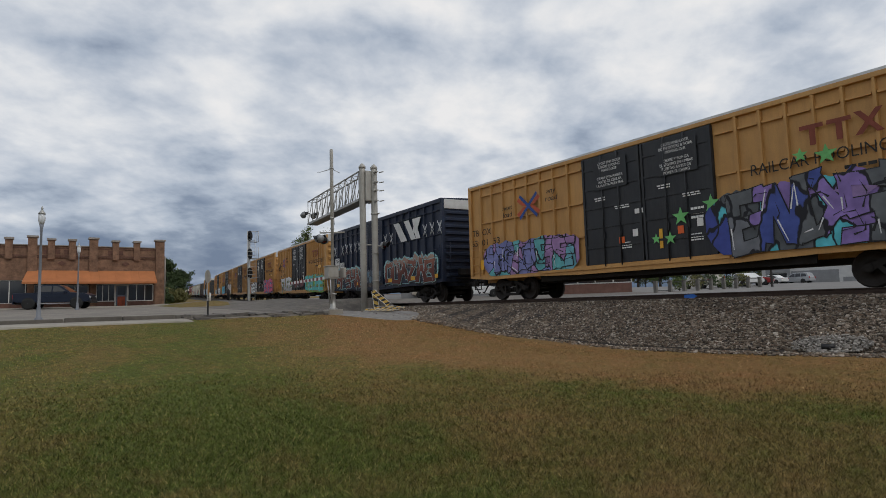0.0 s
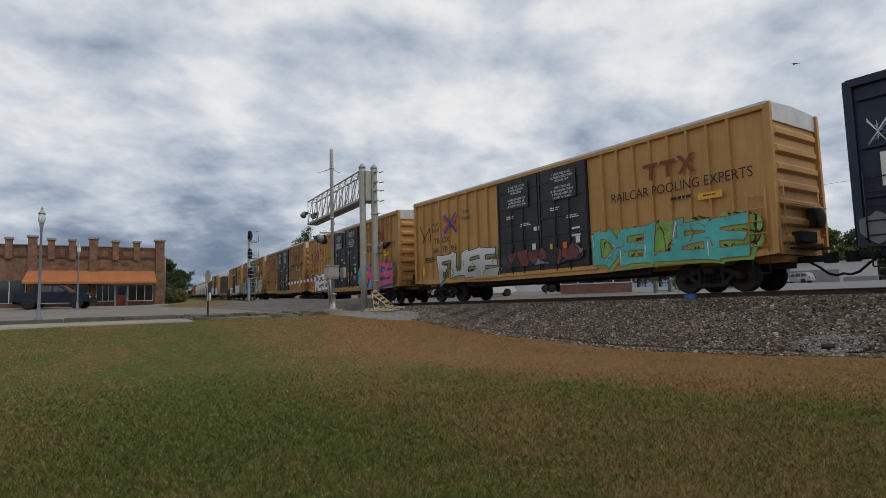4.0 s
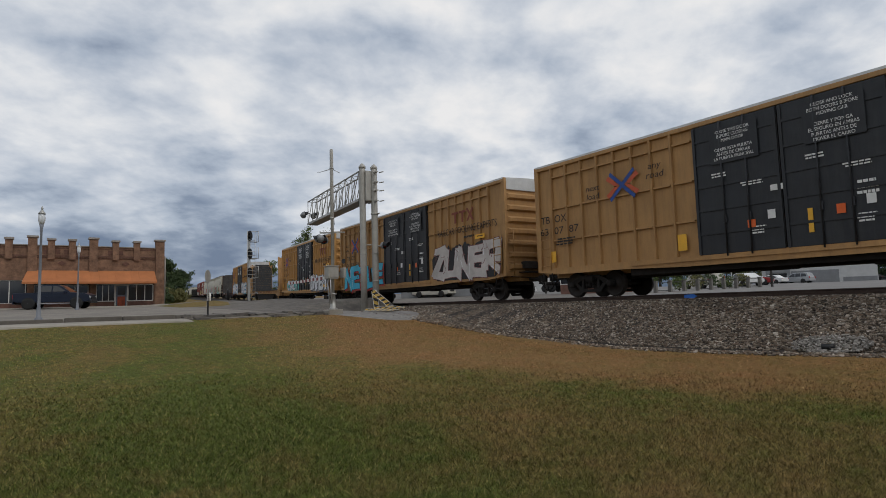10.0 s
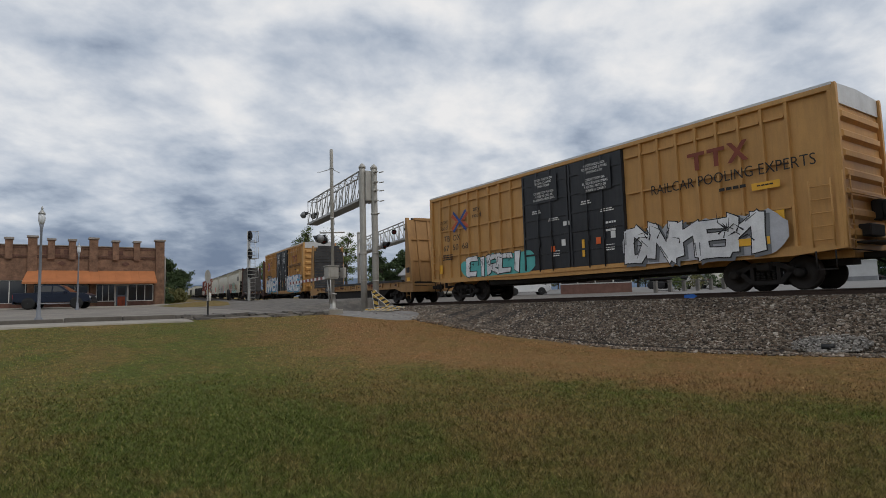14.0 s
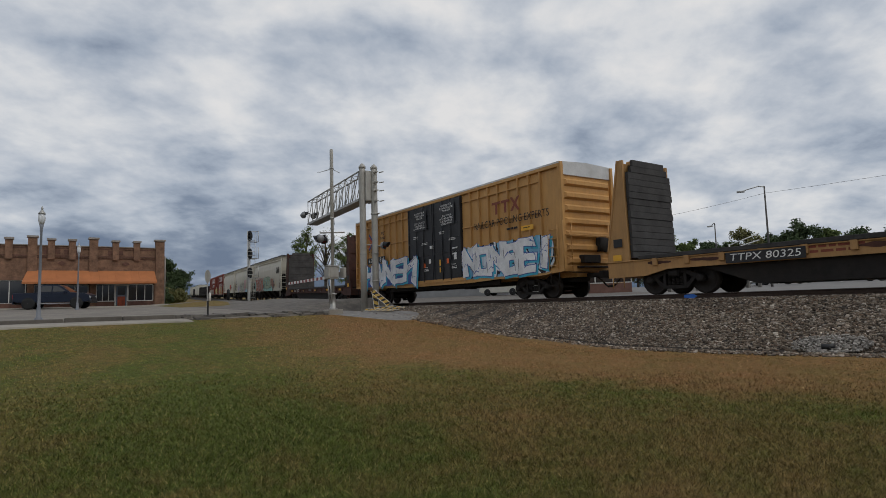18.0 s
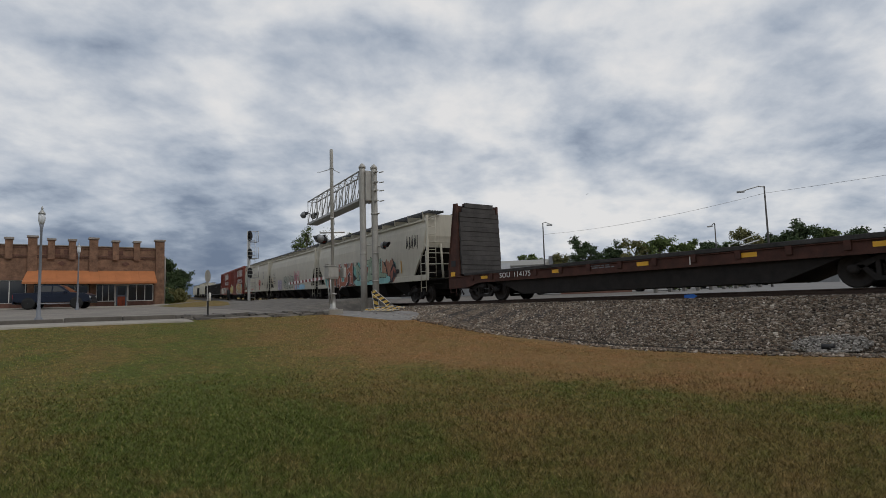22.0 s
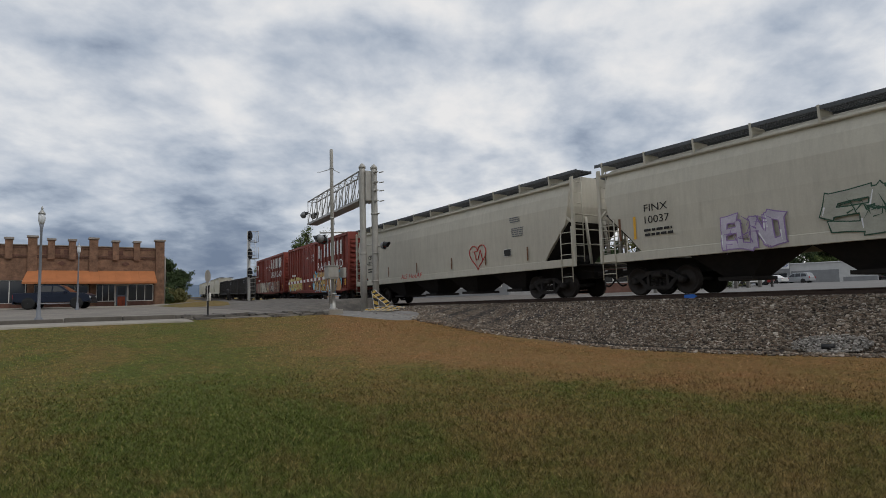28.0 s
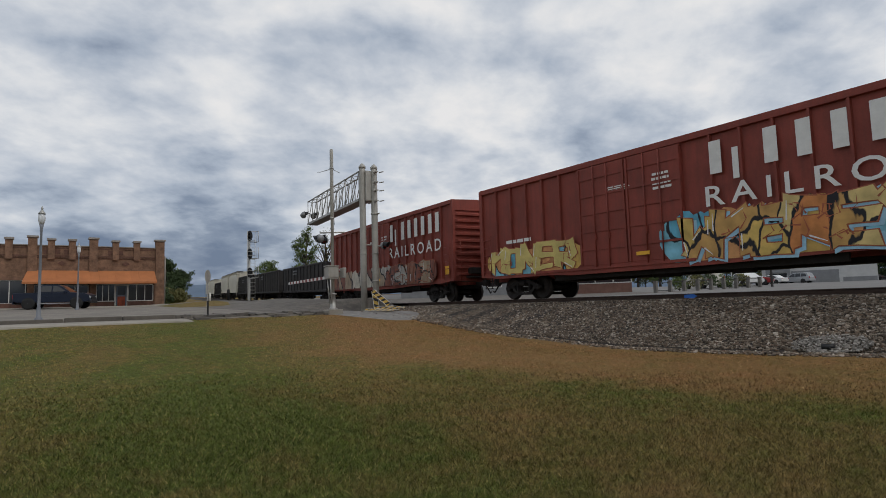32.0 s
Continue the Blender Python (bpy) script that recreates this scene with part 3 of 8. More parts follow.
def wheelset_shape():
    s = Shape()
    for k in (-1, 1):
        s.lathe([(0.10, k * 0.66), (0.16, k * 0.68), (0.40, k * 0.70), (WHEEL_R + 0.025, k * 0.685), (WHEEL_R + 0.025, k * 0.715), (WHEEL_R, k * 0.725), (WHEEL_R - 0.004, k * 0.815), (0.41, k * 0.815), (0.39, k * 0.785), (0.17, k * 0.775), (0.15, k * 0.82), (0.08, k * 0.82)], 20, axis="y")
    s.tube((0, -1.02, 0), (0, 1.02, 0), 0.075, n=10)
    return s


def side_frame_shape():
    s = Shape()
    for y0 in (-0.065,):
        top = [(-0.98, y0, 0.50), (-0.80, y0, 0.60), (-0.35, y0, 0.78), (0.35, y0, 0.78), (0.80, y0, 0.60), (0.98, y0, 0.50), (0.98, y0, 0.40), (0.74, y0, 0.44), (0.33, y0, 0.66), (-0.33, y0, 0.66), (-0.74, y0, 0.44), (-0.98, y0, 0.40)]
        s.prism(top, (0, 0.13, 0))
        s.prism([(-0.80, y0, 0.56), (-0.66, y0, 0.56), (-0.36, y0, 0.28), (0.36, y0, 0.28), (0.66, y0, 0.56), (0.80, y0, 0.56), (0.44, y0, 0.17), (-0.44, y0, 0.17)], (0, 0.13, 0))
    for x in (-0.36, 0.36):
        s.box(x - 0.05, x + 0.05, -0.07, 0.07, 0.22, 0.70, 0.015)
    for x in (-0.889, 0.889):
        s.lathe([(0.05, -0.15), (0.12, -0.14), (0.13, 0.08), (0.10, 0.09)], 10, at=(x, 0, 0.46), axis="y")
    return s


def springs_shape():
    s = Shape()
    for x in (-0.22, -0.075, 0.075, 0.22):
        for k in range(6):
            s.lathe([(0.045, 0.30 + k * 0.045), (0.068, 0.315 + k * 0.045), (0.045, 0.335 + k * 0.045)], 8, at=(x, 0, 0))
    return s


def bogie(parent, x):
    b = part("bogie", shared("bolster", lambda: Shape().box(-0.2, 0.2, -1.15, 1.15, 0.55, 0.76, 0.04).lathe([(0.2, 0.76), (0.2, 0.86)], 12)), UNDER, parent, "grimy four-wheel bogie", at=(x, 0, 0))
    for y in (-0.98, 0.98):
        part("side_frame", shared("side_frame", side_frame_shape), UNDER, b, at=(0, y, 0))
        tagged(part("spring_nest", shared("spring_nest", springs_shape), UNDER, b, at=(0, y, 0)), kind="stuff")
    for k in (-0.889, 0.889):
        w = part("wheelset", shared("wheelset", wheelset_shape), WHEEL, b, at=(k, 0, WHEEL_R))
        SPINNING.append(w)
    part("brake_beam", shared("brake_beam", lambda: Shape().tube((-0.45, -0.9, 0.36), (-0.45, 0.9, 0.36), 0.04).tube((0.45, -0.9, 0.36), (0.45, 0.9, 0.36), 0.04).box(-0.6, 0.6, -0.02, 0.02, 0.3, 0.34)), UNDER, b)
    return b


def coupler_shape():
    s = Shape()
    s.box(-0.2, 0.62, -0.09, 0.09, 0.74, 0.92, 0.03)
    s.prism([(0.58, -0.15, 0.70), (0.80, -0.17, 0.70), (0.90, -0.02, 0.70), (0.80, 0.05, 0.70), (0.72, 0.02, 0.70), (0.80, 0.15, 0.70), (0.66, 0.18, 0.70), (0.58, 0.12, 0.70)], (0, 0, 0.27))
    return s


def hose_shape():
    s = Shape()
    pts = [(0.0, 0.35, 0.78), (0.25, 0.36, 0.62), (0.5, 0.30, 0.42), (0.75, 0.16, 0.36), (0.98, 0.05, 0.40)]
    for a, b in zip(pts, pts[1:]):
        s.tube(a, b, 0.032, n=7)
    return s


def couplers(parent, half):
    for k in (1, -1):
        m = pose(k * half, 0, 0, 0, 0, 0 if k > 0 else 180)
        part("coupler", shared("coupler", coupler_shape), UNDER, parent, "knuckle coupler", at=m)
        part("air_hose", shared("hose", hose_shape), UNDER, parent, "black rubber air hose", at=m)
        part("cut_lever", shared("cut_lever", lambda: Shape().tube((0.08, -1.2, 0.95), (0.3, -0.2, 0.9), 0.016, n=5)), UNDER, parent, at=m)


def ladder(parent, x, y, z0, z1, w, material, rungs=0, along=True):
    s = Shape()
    n = rungs or int((z1 - z0) / 0.4) + 1
    e = w / 2
    P = (lambda a, b, z: (x + a, y + b, z)) if along else (lambda a, b, z: (x + b, y + a, z))
    for a in (-e, e):
        s.tube(P(a, 0, z0), P(a, 0, z1), 0.02, n=6)
    for i in range(n):
        z = z0 + (z1 - z0) * (i + 0.5) / n
        s.tube(P(-e, 0, z), P(e, 0, z), 0.016, n=6)
    return part("ladder", s, material, parent)


def lettering(parent, s, x, z, size, material, y, width=None, bold=0.0, slant=0.0, name="lettering", label="", spacing=1.0):
    me = text_mesh(s, size, width, bold, slant, spacing)
    return tagged(part(name, me, material, parent, label, pose(x, y, z, 90, 0, 0)), kind="stuff")


def bars(parent, x0, x1, z0, z1, rows, material, y, name="stencil_text", seed=0, label=""):
    """Small stencilled lines that nobody can read."""
    g = random.Random(seed)
    s = Shape()
    h = (z1 - z0) / rows
    for i in range(rows):
        zc = z1 - (i + 0.5) * h
        a = x0 + g.random() * 0.12 * (x1 - x0)
        end = x1 - g.random() * 0.2 * (x1 - x0)
        while a < end:
            b = min(end, a + g.uniform(0.10, 0.30) * (x1 - x0))
            s.box(a, b, y - 0.003, y, zc - h * 0.27, zc + h * 0.27)
            a = b + 0.04 * (x1 - x0)
    return tagged(part(name, s, material, parent, label), kind="stuff")


def blob(x0, x1, z0, z1, y, seed, rough=0.22, tail=0.0, step=0.12):
    """A sprayed patch with an uneven outline."""
    top, bot = [], []
    x = x0
    while x <= x1 + 1e-6:
        e = min(1.0, (x - x0 + 0.05) / 0.5, (x1 - x + 0.05) / 0.5) ** 0.5
        t = z1 - (z1 - z0) * rough * (0.5 + 0.5 * noise.noise((x * 1.7, seed, 0)) + 0.35 * noise.noise((x * 5.0, seed, 5)))
        b = z0 + (z1 - z0) * rough * tail * (0.5 + 0.5 * noise.noise((x * 1.4, seed, 9)))
        mid = (z0 + z1) / 2
        top.append((x, y, mid + (t - mid) * e))
        bot.append((x, y, mid + (b - mid) * e))
        x += step
    s = Shape()
    n = len(top)
    s.add(top + bot, [(i, i + 1, n + i + 1, n + i) for i in range(n - 1)])
    return s


# strokes of each letter over a keypad of nine corners, 1 at the lower left and 9 at the upper right
STROKES = {"A": "183 46", "B": "179631 46", "C": "9713", "D": "178621", "E": "9713 46", "F": "179 45", "G": "971365", "H": "17 93 46", "I": "82", "J": "9314", "K": "17 493", "L": "713", "M": "17539", "N": "1739", "O": "17931", "P": "17964", "R": "179643", "S": "974631", "T": "79 82", "U": "7139", "V": "729", "W": "71539", "X": "73 91", "Y": "752 95", "Z": "7913", "7": "793"}


def drawn_letters(parent, word, x0, x1, z0, z1, y, fill, line, seed, shade=None, fat=0.05, gleam=True):
    """Sprayed letters of fat flared bars that lean and overlap, with an outline, a drop shade and gleams."""
    n = len(word)
    w, h = (x1 - x0) / n, z1 - z0
    layers = [Shape(), Shape(), Shape(), Shape()]
    g = random.Random(seed)
    step = 0                              # each bar lies a shade before the last one
    for i, ch in enumerate(word):
        lean, grow, lift = g.uniform(-0.16, 0.22), g.uniform(0.94, 1.08), g.uniform(-0.05, 0.05)
        cx = x0 + (i + 0.5) * w

        def place(c, kx, kz):
            col, row = (int(c) - 1) % 3, (int(c) - 1) // 3
            a, b = (col - 1) * 0.40 + kx, (row - 1) * 0.40 + kz
            return Vector((cx + (a * 1.02 + lean * b) * w, 0, (z0 + z1) / 2 + (b * grow + lift) * h))

        jig = {c: (g.uniform(-0.07, 0.07), g.uniform(-0.06, 0.06)) for c in "123456789"}
        for run in STROKES.get(ch, "1793").split():
            pts = [place(c, *jig[c]) for c in run]
            for p, q in zip(pts, pts[1:]):
                d = (q - p)
                if d.length < 1e-4:
                    continue
                u = d.normalized()
                nrm = Vector((-u.z, 0, u.x))
                upright = abs(u.z)
                thick = (0.135 + fat * 0.85) * (w * 1.0 * upright + h * 0.62 * (1 - upright))
                t0, t1 = thick * g.uniform(0.85, 1.35), thick * g.uniform(0.75, 1.25)
                p2, q2 = p - u * thick * 0.55, q + u * thick * g.uniform(0.5, 0.9)
                sk0, sk1 = u * g.uniform(-0.5, 0.5) * t0, u * g.uniform(-0.5, 0.5) * t1
                for layer, more, off, yy in ((0, 0.035, Vector((0.09, 0, -0.08)), y - 0.0003 * step), (1, 0.032, Vector(), y - 0.011 - 0.0003 * step), (2, 0.0, Vector(), y - 0.022 - 0.0003 * step)):
                    if layer == 0 and shade is None:
                        continue
                    e = u * more
                    ring = [p2 - e - nrm * (t0 + more) - sk0, (p2 + q2) / 2 - nrm * ((t0 + t1) * 0.44 + more), q2 + e - nrm * (t1 + more) - sk1, q2 + e + nrm * (t1 + more) + sk1, (p2 + q2) / 2 + nrm * ((t0 + t1) * 0.44 + more), p2 - e + nrm * (t0 + more) + sk0]
                    layers[layer].add([(v.x + off.x, yy, v.z + off.z) for v in ring], [(0, 1, 2, 3, 4, 5)])
                step += 1
                if gleam and upright > 0.3 and g.random() < 0.8:
                    side = nrm if nrm.x < 0 else -nrm
                    a, b = p2.lerp(q2, 0.55) + side * t0 * 0.62, p2.lerp(q2, 0.93) + side * t1 * 0.62
                    m = side * 0.022
                    layers[3].add([(v.x, y - 0.034, v.z) for v in (a - m, b - m * 0.4, b + m * 0.4, a + m)], [(0, 1, 2, 3)])
    for layer, mat_, nm in ((0, shade, "graffiti_shade"), (1, line, "graffiti_outline"), (2, fill, "graffiti_letters"), (3, S_WHITE if fill != S_WHITE else S_GREY, "graffiti_gleam")):
        if mat_ is not None and layers[layer].v:
            tagged(part(nm, layers[layer], mat_, parent, "sprayed graffiti letters" if layer == 2 else ""), kind="stuff")
    cracks(parent, x0, x1, z0, z1, y - 0.036, line, seed, 3 * n)


def cracks(parent, x0, x1, z0, z1, y, material, seed, count):
    """Short jagged strokes sprayed over a piece."""
    g = random.Random(seed)
    s = Shape()
    for _n in range(count):
        y -= 0.0002
        x, z, a = g.uniform(x0 + 0.1, x1 - 0.1), g.uniform(z0 + 0.1, z1 - 0.15), g.uniform(0, 3.14)
        for _k in range(2):
            L, w = g.uniform(0.12, 0.38), g.uniform(0.012, 0.03)
            dx, dz = math.cos(a) * L, math.sin(a) * L
            nx, nz = -math.sin(a) * w, math.cos(a) * w
            s.add([(x - nx, y, z - nz), (x + dx, y, z + dz), (x + dx + nx * 0.3, y, z + dz + nz * 0.3), (x + nx, y, z + nz)], [(0, 1, 2, 3)])
            x, z, a = x + dx, z + dz, a + g.uniform(0.7, 1.8)
            if not z0 < z < z1 or not x0 < x < x1:
                break
    return tagged(part("graffiti_linework", s, material, parent), kind="stuff")


def fade(name, low, high, z0, z1):
    """Paint sprayed from one colour into another up the side of a car."""
    if name in MATS:
        return MATS[name]
    m = spray(name, low)
    nt = m.node_tree
    N, K = nt.nodes.new, nt.links.new
    co, sep, mr, mix, nz = N("ShaderNodeTexCoord"), N("ShaderNodeSeparateXYZ"), N("ShaderNodeMapRange"), N("ShaderNodeMixRGB"), N("ShaderNodeTexNoise")
    nz.inputs["Scale"].default_value = 1.4
    add = N("ShaderNodeMath")
    K(co.outputs["Object"], sep.inputs[0]), K(co.outputs["Object"], nz.inputs["Vector"])
    K(sep.outputs[2], add.inputs[0]), K(nz.outputs[0], add.inputs[1])
    mr.inputs[1].default_value, mr.inputs[2].default_value = z0 + 0.5, z1 + 0.5
    K(add.outputs[0], mr.inputs[0]), K(mr.outputs[0], mix.inputs[0])
    b = nt.nodes["Principled BSDF"]
    K(b.inputs["Base Color"].links[0].from_socket, mix.inputs[1])
    mix.inputs[2].default_value = (*high, 1)
    K(mix.outputs[0], b.inputs["Base Color"])
    MATS[name] = m
    return m


def spray(name, col):
    return shader("spray_" + name, col, 0.6, vary=0.22, scale=1.6, grain=20, bump=0, dirt=0.2, dirt_col=tuple(c * 0.55 for c in col))


def placard(parent, x, z, w, h, material, y, name="placard", label=""):
    return part(name, Shape().box(x - w / 2, x + w / 2, y - 0.006, y, z - h / 2, z + h / 2), material, parent, label)


def end_ribs(parent, half, z0, z1, n, material, hw):
    """Corrugated car end: horizontal pressed ribs."""
    for k in (1, -1):
        for i in range(n):
            z = z0 + (z1 - z0) * (i + 0.5) / n
            h = (z1 - z0) / n * 0.30
            x = k * half
            sh = Shape()
            sh.add([(x, -hw + 0.06, z - h), (x, hw - 0.06, z - h), (x, hw - 0.06, z + h), (x, -hw + 0.06, z + h),
                    (x + 0.10 * k, -hw + 0.2, z - h * 0.45), (x + 0.10 * k, hw - 0.2, z - h * 0.45), (x + 0.10 * k, hw - 0.2, z + h * 0.45), (x + 0.10 * k, -hw + 0.2, z + h * 0.45)],
                   [(0, 1, 5, 4), (1, 2, 6, 5), (2, 3, 7, 6), (3, 0, 4, 7), (4, 5, 6, 7)])
            part("end_rib", sh, material, parent)


def brake_gear(parent, half, material, hw):
    """Hand brake wheel, housing, platform and steps on the leading end."""
    part("brake_wheel", Shape().lathe([(0.05, 0.30), (0.28, 0.30), (0.30, 0.32), (0.28, 0.34), (0.05, 0.34)], 14, at=(half, 0.55, 2.0), axis="x"), UNDER, parent)
    part("brake_housing", Shape().box(half + 0.02, half + 0.26, 0.35, 0.75, 1.75, 2.3, 0.03).box(half + 0.02, half + 0.3, -0.6, 0.3, 1.3, 1.6, 0.02), UNDER, parent)
    part("brake_platform", Shape().box(half, half + 0.42, -0.7, 0.9, 1.12, 1.17), UNDER, parent)
    part("end_handrail", Shape().tube((half + 0.16, -hw + 0.1, 2.35), (half + 0.16, hw - 0.1, 2.35), 0.02, n=6).tube((half + 0.16, -hw + 0.1, 2.35), (half + 0.02, -hw + 0.1, 2.35), 0.02, n=6).tube((half + 0.16, hw - 0.1, 2.35), (half + 0.02, hw - 0.1, 2.35), 0.02, n=6), material, parent)
    for k in (1, -1):
        for y in (-hw + 0.12, hw - 0.3):
            ladder(parent, k * (half + 0.09), y + 0.1, 1.0, 2.9, 0.42, material, 5, along=False)
        part("sill_step", Shape().tube((k * (half - 0.2), -hw, 0.95), (k * (half - 0.2), -hw, 0.5), 0.02, n=6).tube((k * (half - 0.65), -hw, 0.95), (k * (half - 0.65), -hw, 0.5), 0.02, n=6).box(min(k * (half - 0.2), k * (half - 0.65)), max(k * (half - 0.2), k * (half - 0.65)), -hw - 0.04, -hw + 0.06, 0.47, 0.50), UNDER, parent)


def boxcar(spec):
    """A high boxcar. u runs from the trailing end; x = u - length / 2."""
    L, top, paint = spec["length"], spec.get("top", 5.18), spec["paint"]
    half, hw, bot = L / 2, HALF, 0.98
    root = thing("boxcar", (0, 0, 0), spec["label"], "freight car", "cars of the train")
    Y0 = -hw + 0.10                       # skin of the side, behind the posts
    d0, d1 = spec["door"]
    part("body", Shape().box(-half, half, Y0, -Y0, bot, top - 0.10).box(-half + 0.1, half - 0.1, -0.6, 0.6, 0.78, bot - 0.01), paint, root)
    roof = Shape().prism([(-half - 0.03, -hw, top - 0.09), (-half - 0.03, -hw, top - 0.02), (-half - 0.03, 0, top + 0.05), (-half - 0.03, hw, top - 0.02), (-half - 0.03, hw, top - 0.09)], (L + 0.06, 0, 0))
    for i in range(1, int(L / 1.2)):
        x = -half + i * 1.2
        roof.prism([(x - 0.03, -hw + 0.05, top - 0.03), (x - 0.03, 0, top + 0.09), (x - 0.03, hw - 0.05, top - 0.03), (x - 0.03, hw - 0.05, top - 0.06), (x - 0.03, 0, top + 0.04), (x - 0.03, -hw + 0.05, top - 0.06)], (0.06, 0, 0))
    part("roof", roof, ROOFMETAL if spec.get("pale_roof", True) else paint, root, "weathered sheet-metal roof")
    for k in (1, -1):
        yy = k * hw
        a, b = (-hw, Y0 + 0.01) if k < 0 else (-Y0 - 0.01, hw)
        part("top_chord", Shape().box(-half, half, a - 0.005 * (k < 0), b + 0.005 * (k > 0), top - 0.22, top - 0.085, 0.01), paint, root)
        part("side_sill", Shape().prism([(-half, a, bot), (-half + 1.2, a, bot - 0.10), (-half + 4.0, a, bot - 0.10), (d0 - half - 0.5, a, bot - 0.17), (d1 - half + 0.5, a, bot - 0.17), (half - 4.0, a, bot - 0.10), (half - 1.2, a, bot - 0.10), (half, a, bot), (half, a, bot + 0.14), (-half, a, bot + 0.14)], (0, b - a, 0)), paint, root)
        part("corner_post", Shape().box(-half, -half + 0.09, a, b, bot + 0.14, top - 0.22), paint, root)
        part("corner_post", Shape().box(half - 0.09, half, a, b, bot + 0.14, top - 0.22), paint, root)
        cols = spec.get("cols", 8)
        e0, e1 = spec.get("end_panels", (0.09, 0.09))
        sections = ((e0, d0 - 0.02), (d1 + 0.02, L - e1))
        post = shared(("side_post", top, k), lambda: Shape().prism([(-0.055, b if k < 0 else a, bot + 0.14), (-0.035, a if k < 0 else b, bot + 0.14), (0.035, a if k < 0 else b, bot + 0.14), (0.055, b if k < 0 else a, bot + 0.14)], (0, 0, top - 0.36 - bot)))
        for lo, hi in sections:
            n = max(1, round(cols * (hi - lo) / 6.6)) if spec.get("even") else cols
            w = (hi - lo) / n
            for i in range(0 if lo == e0 and e0 > 0.3 else 1, n + 1 if hi == L - e1 and e1 > 0.3 else n):
                part("side_post", post, paint, root, at=(lo + i * w - half, 0, 0))
            if spec.get("rails", True):
                bar = shared(("side_rail", round(w, 3), k, hw), lambda: Shape().box(0.06, w - 0.06, a + 0.012 if k < 0 else a, b if k < 0 else b - 0.012, -0.028, 0.028))
                for f in (0.71, 0.42, 0.13):
                    z = bot + (top - bot) * (1 - f) - 0.03
                    for i in range(n):
                        part("side_rail", bar, paint, root, at=(lo + i * w - half, 0, z))
        # doors
        dw = (d1 - d0) / spec.get("leaves", 2)
        for j in range(spec.get("leaves", 2)):
            x0 = d0 - half + j * dw
            door = part("door", Shape().box(x0 + 0.02, x0 + dw - 0.02, a - 0.01 if k < 0 else -Y0 + 0.0, Y0 if k < 0 else b + 0.01, bot + 0.12, top - 0.24, 0.012), spec["door_paint"], root, spec.get("door_label", ""))
            yo, yi = (a - 0.06, a - 0.012) if k < 0 else (b + 0.012, b + 0.06)
            fr = Shape()
            for f in ((x0 + 0.03, x0 + 0.11), (x0 + dw - 0.11, x0 + dw - 0.03)):
                fr.box(f[0], f[1], yo + 0.012, yi, bot + 0.14, top - 0.26)
            for f in (0.16, 0.34, 0.52, 0.70, 0.88):
                z = bot + 0.12 + (top - bot - 0.36) * f
                fr.box(x0 + 0.11, x0 + dw - 0.11, yo + 0.02, yi, z - 0.035, z + 0.035)
            part("door_frame", fr, spec["door_paint"], door)
            for f in (0.36, 0.64):
                part("locking_rod", Shape().tube((x0 + dw * f, yo + 0.005, bot + 0.05), (x0 + dw * f, yo + 0.005, top - 0.24), 0.024, n=6).box(x0 + dw * f - 0.05, x0 + dw * f + 0.05, yo - 0.01, yi, bot + 1.0, bot + 1.22), spec["door_paint"], door)
        part("door_track", Shape().box(d0 - half - (2.4 if spec.get("slide", True) else 0), d1 - half + 0.3, a - 0.05 if k < 0 else b, a if k < 0 else b + 0.05, bot - 0.02, bot + 0.07), spec.get("track_paint", paint), root)
    end_ribs(root, half, bot + 0.15, top - 0.55, spec.get("end_ribs", 7), paint, hw - 0.1)
    for k in (1, -1):
        part("end_post", Shape().box(min(k * half, k * (half + 0.11)), max(k * half, k * (half + 0.11)), -hw + 0.004, -hw + 0.13, bot, top - 0.04, 0.01), paint, root)
        part("end_post", Shape().box(min(k * half, k * (half + 0.11)), max(k * half, k * (half + 0.11)), hw - 0.13, hw - 0.004, bot, top - 0.04, 0.01), paint, root)
        part("end_fascia", Shape().box(min(k * half, k * (half + 0.05)), max(k * half, k * (half + 0.05)), -hw + 0.14, hw - 0.14, top - 0.52, top - 0.06), ROOFMETAL if spec.get("pale_end", True) else paint, root, "pale metal end plate")
    for x in (-half + 0.42, half - 0.42):
        ladder(root, x, -hw - 0.05, 1.05, 2.75, 0.5, paint, 5)
    part("underframe", Shape().box(-half + 0.3, half - 0.3, -0.28, 0.28, 0.62, 0.97).box(-half * 0.55, half * 0.55, -hw + 0.25, -hw + 0.33, 0.66, 0.95), UNDER, root)
    part("brake_cylinder", Shape().tube((-0.9, -0.7, 0.72), (0.1, -0.7, 0.72), 0.16, n=10).tube((0.3, -0.7, 0.74), (1.9, -0.75, 0.74), 0.03, n=6).box(1.9, 2.4, -0.9, -0.5, 0.55, 0.9, 0.02), UNDER, root)
    brake_gear(root, half, paint, hw)
    couplers(root, half)
    for k in (-1, 1):
        bogie(root, k * (half - spec.get("overhang", 2.15)))
    return root, half, -hw - 0.006, -hw - 0.03


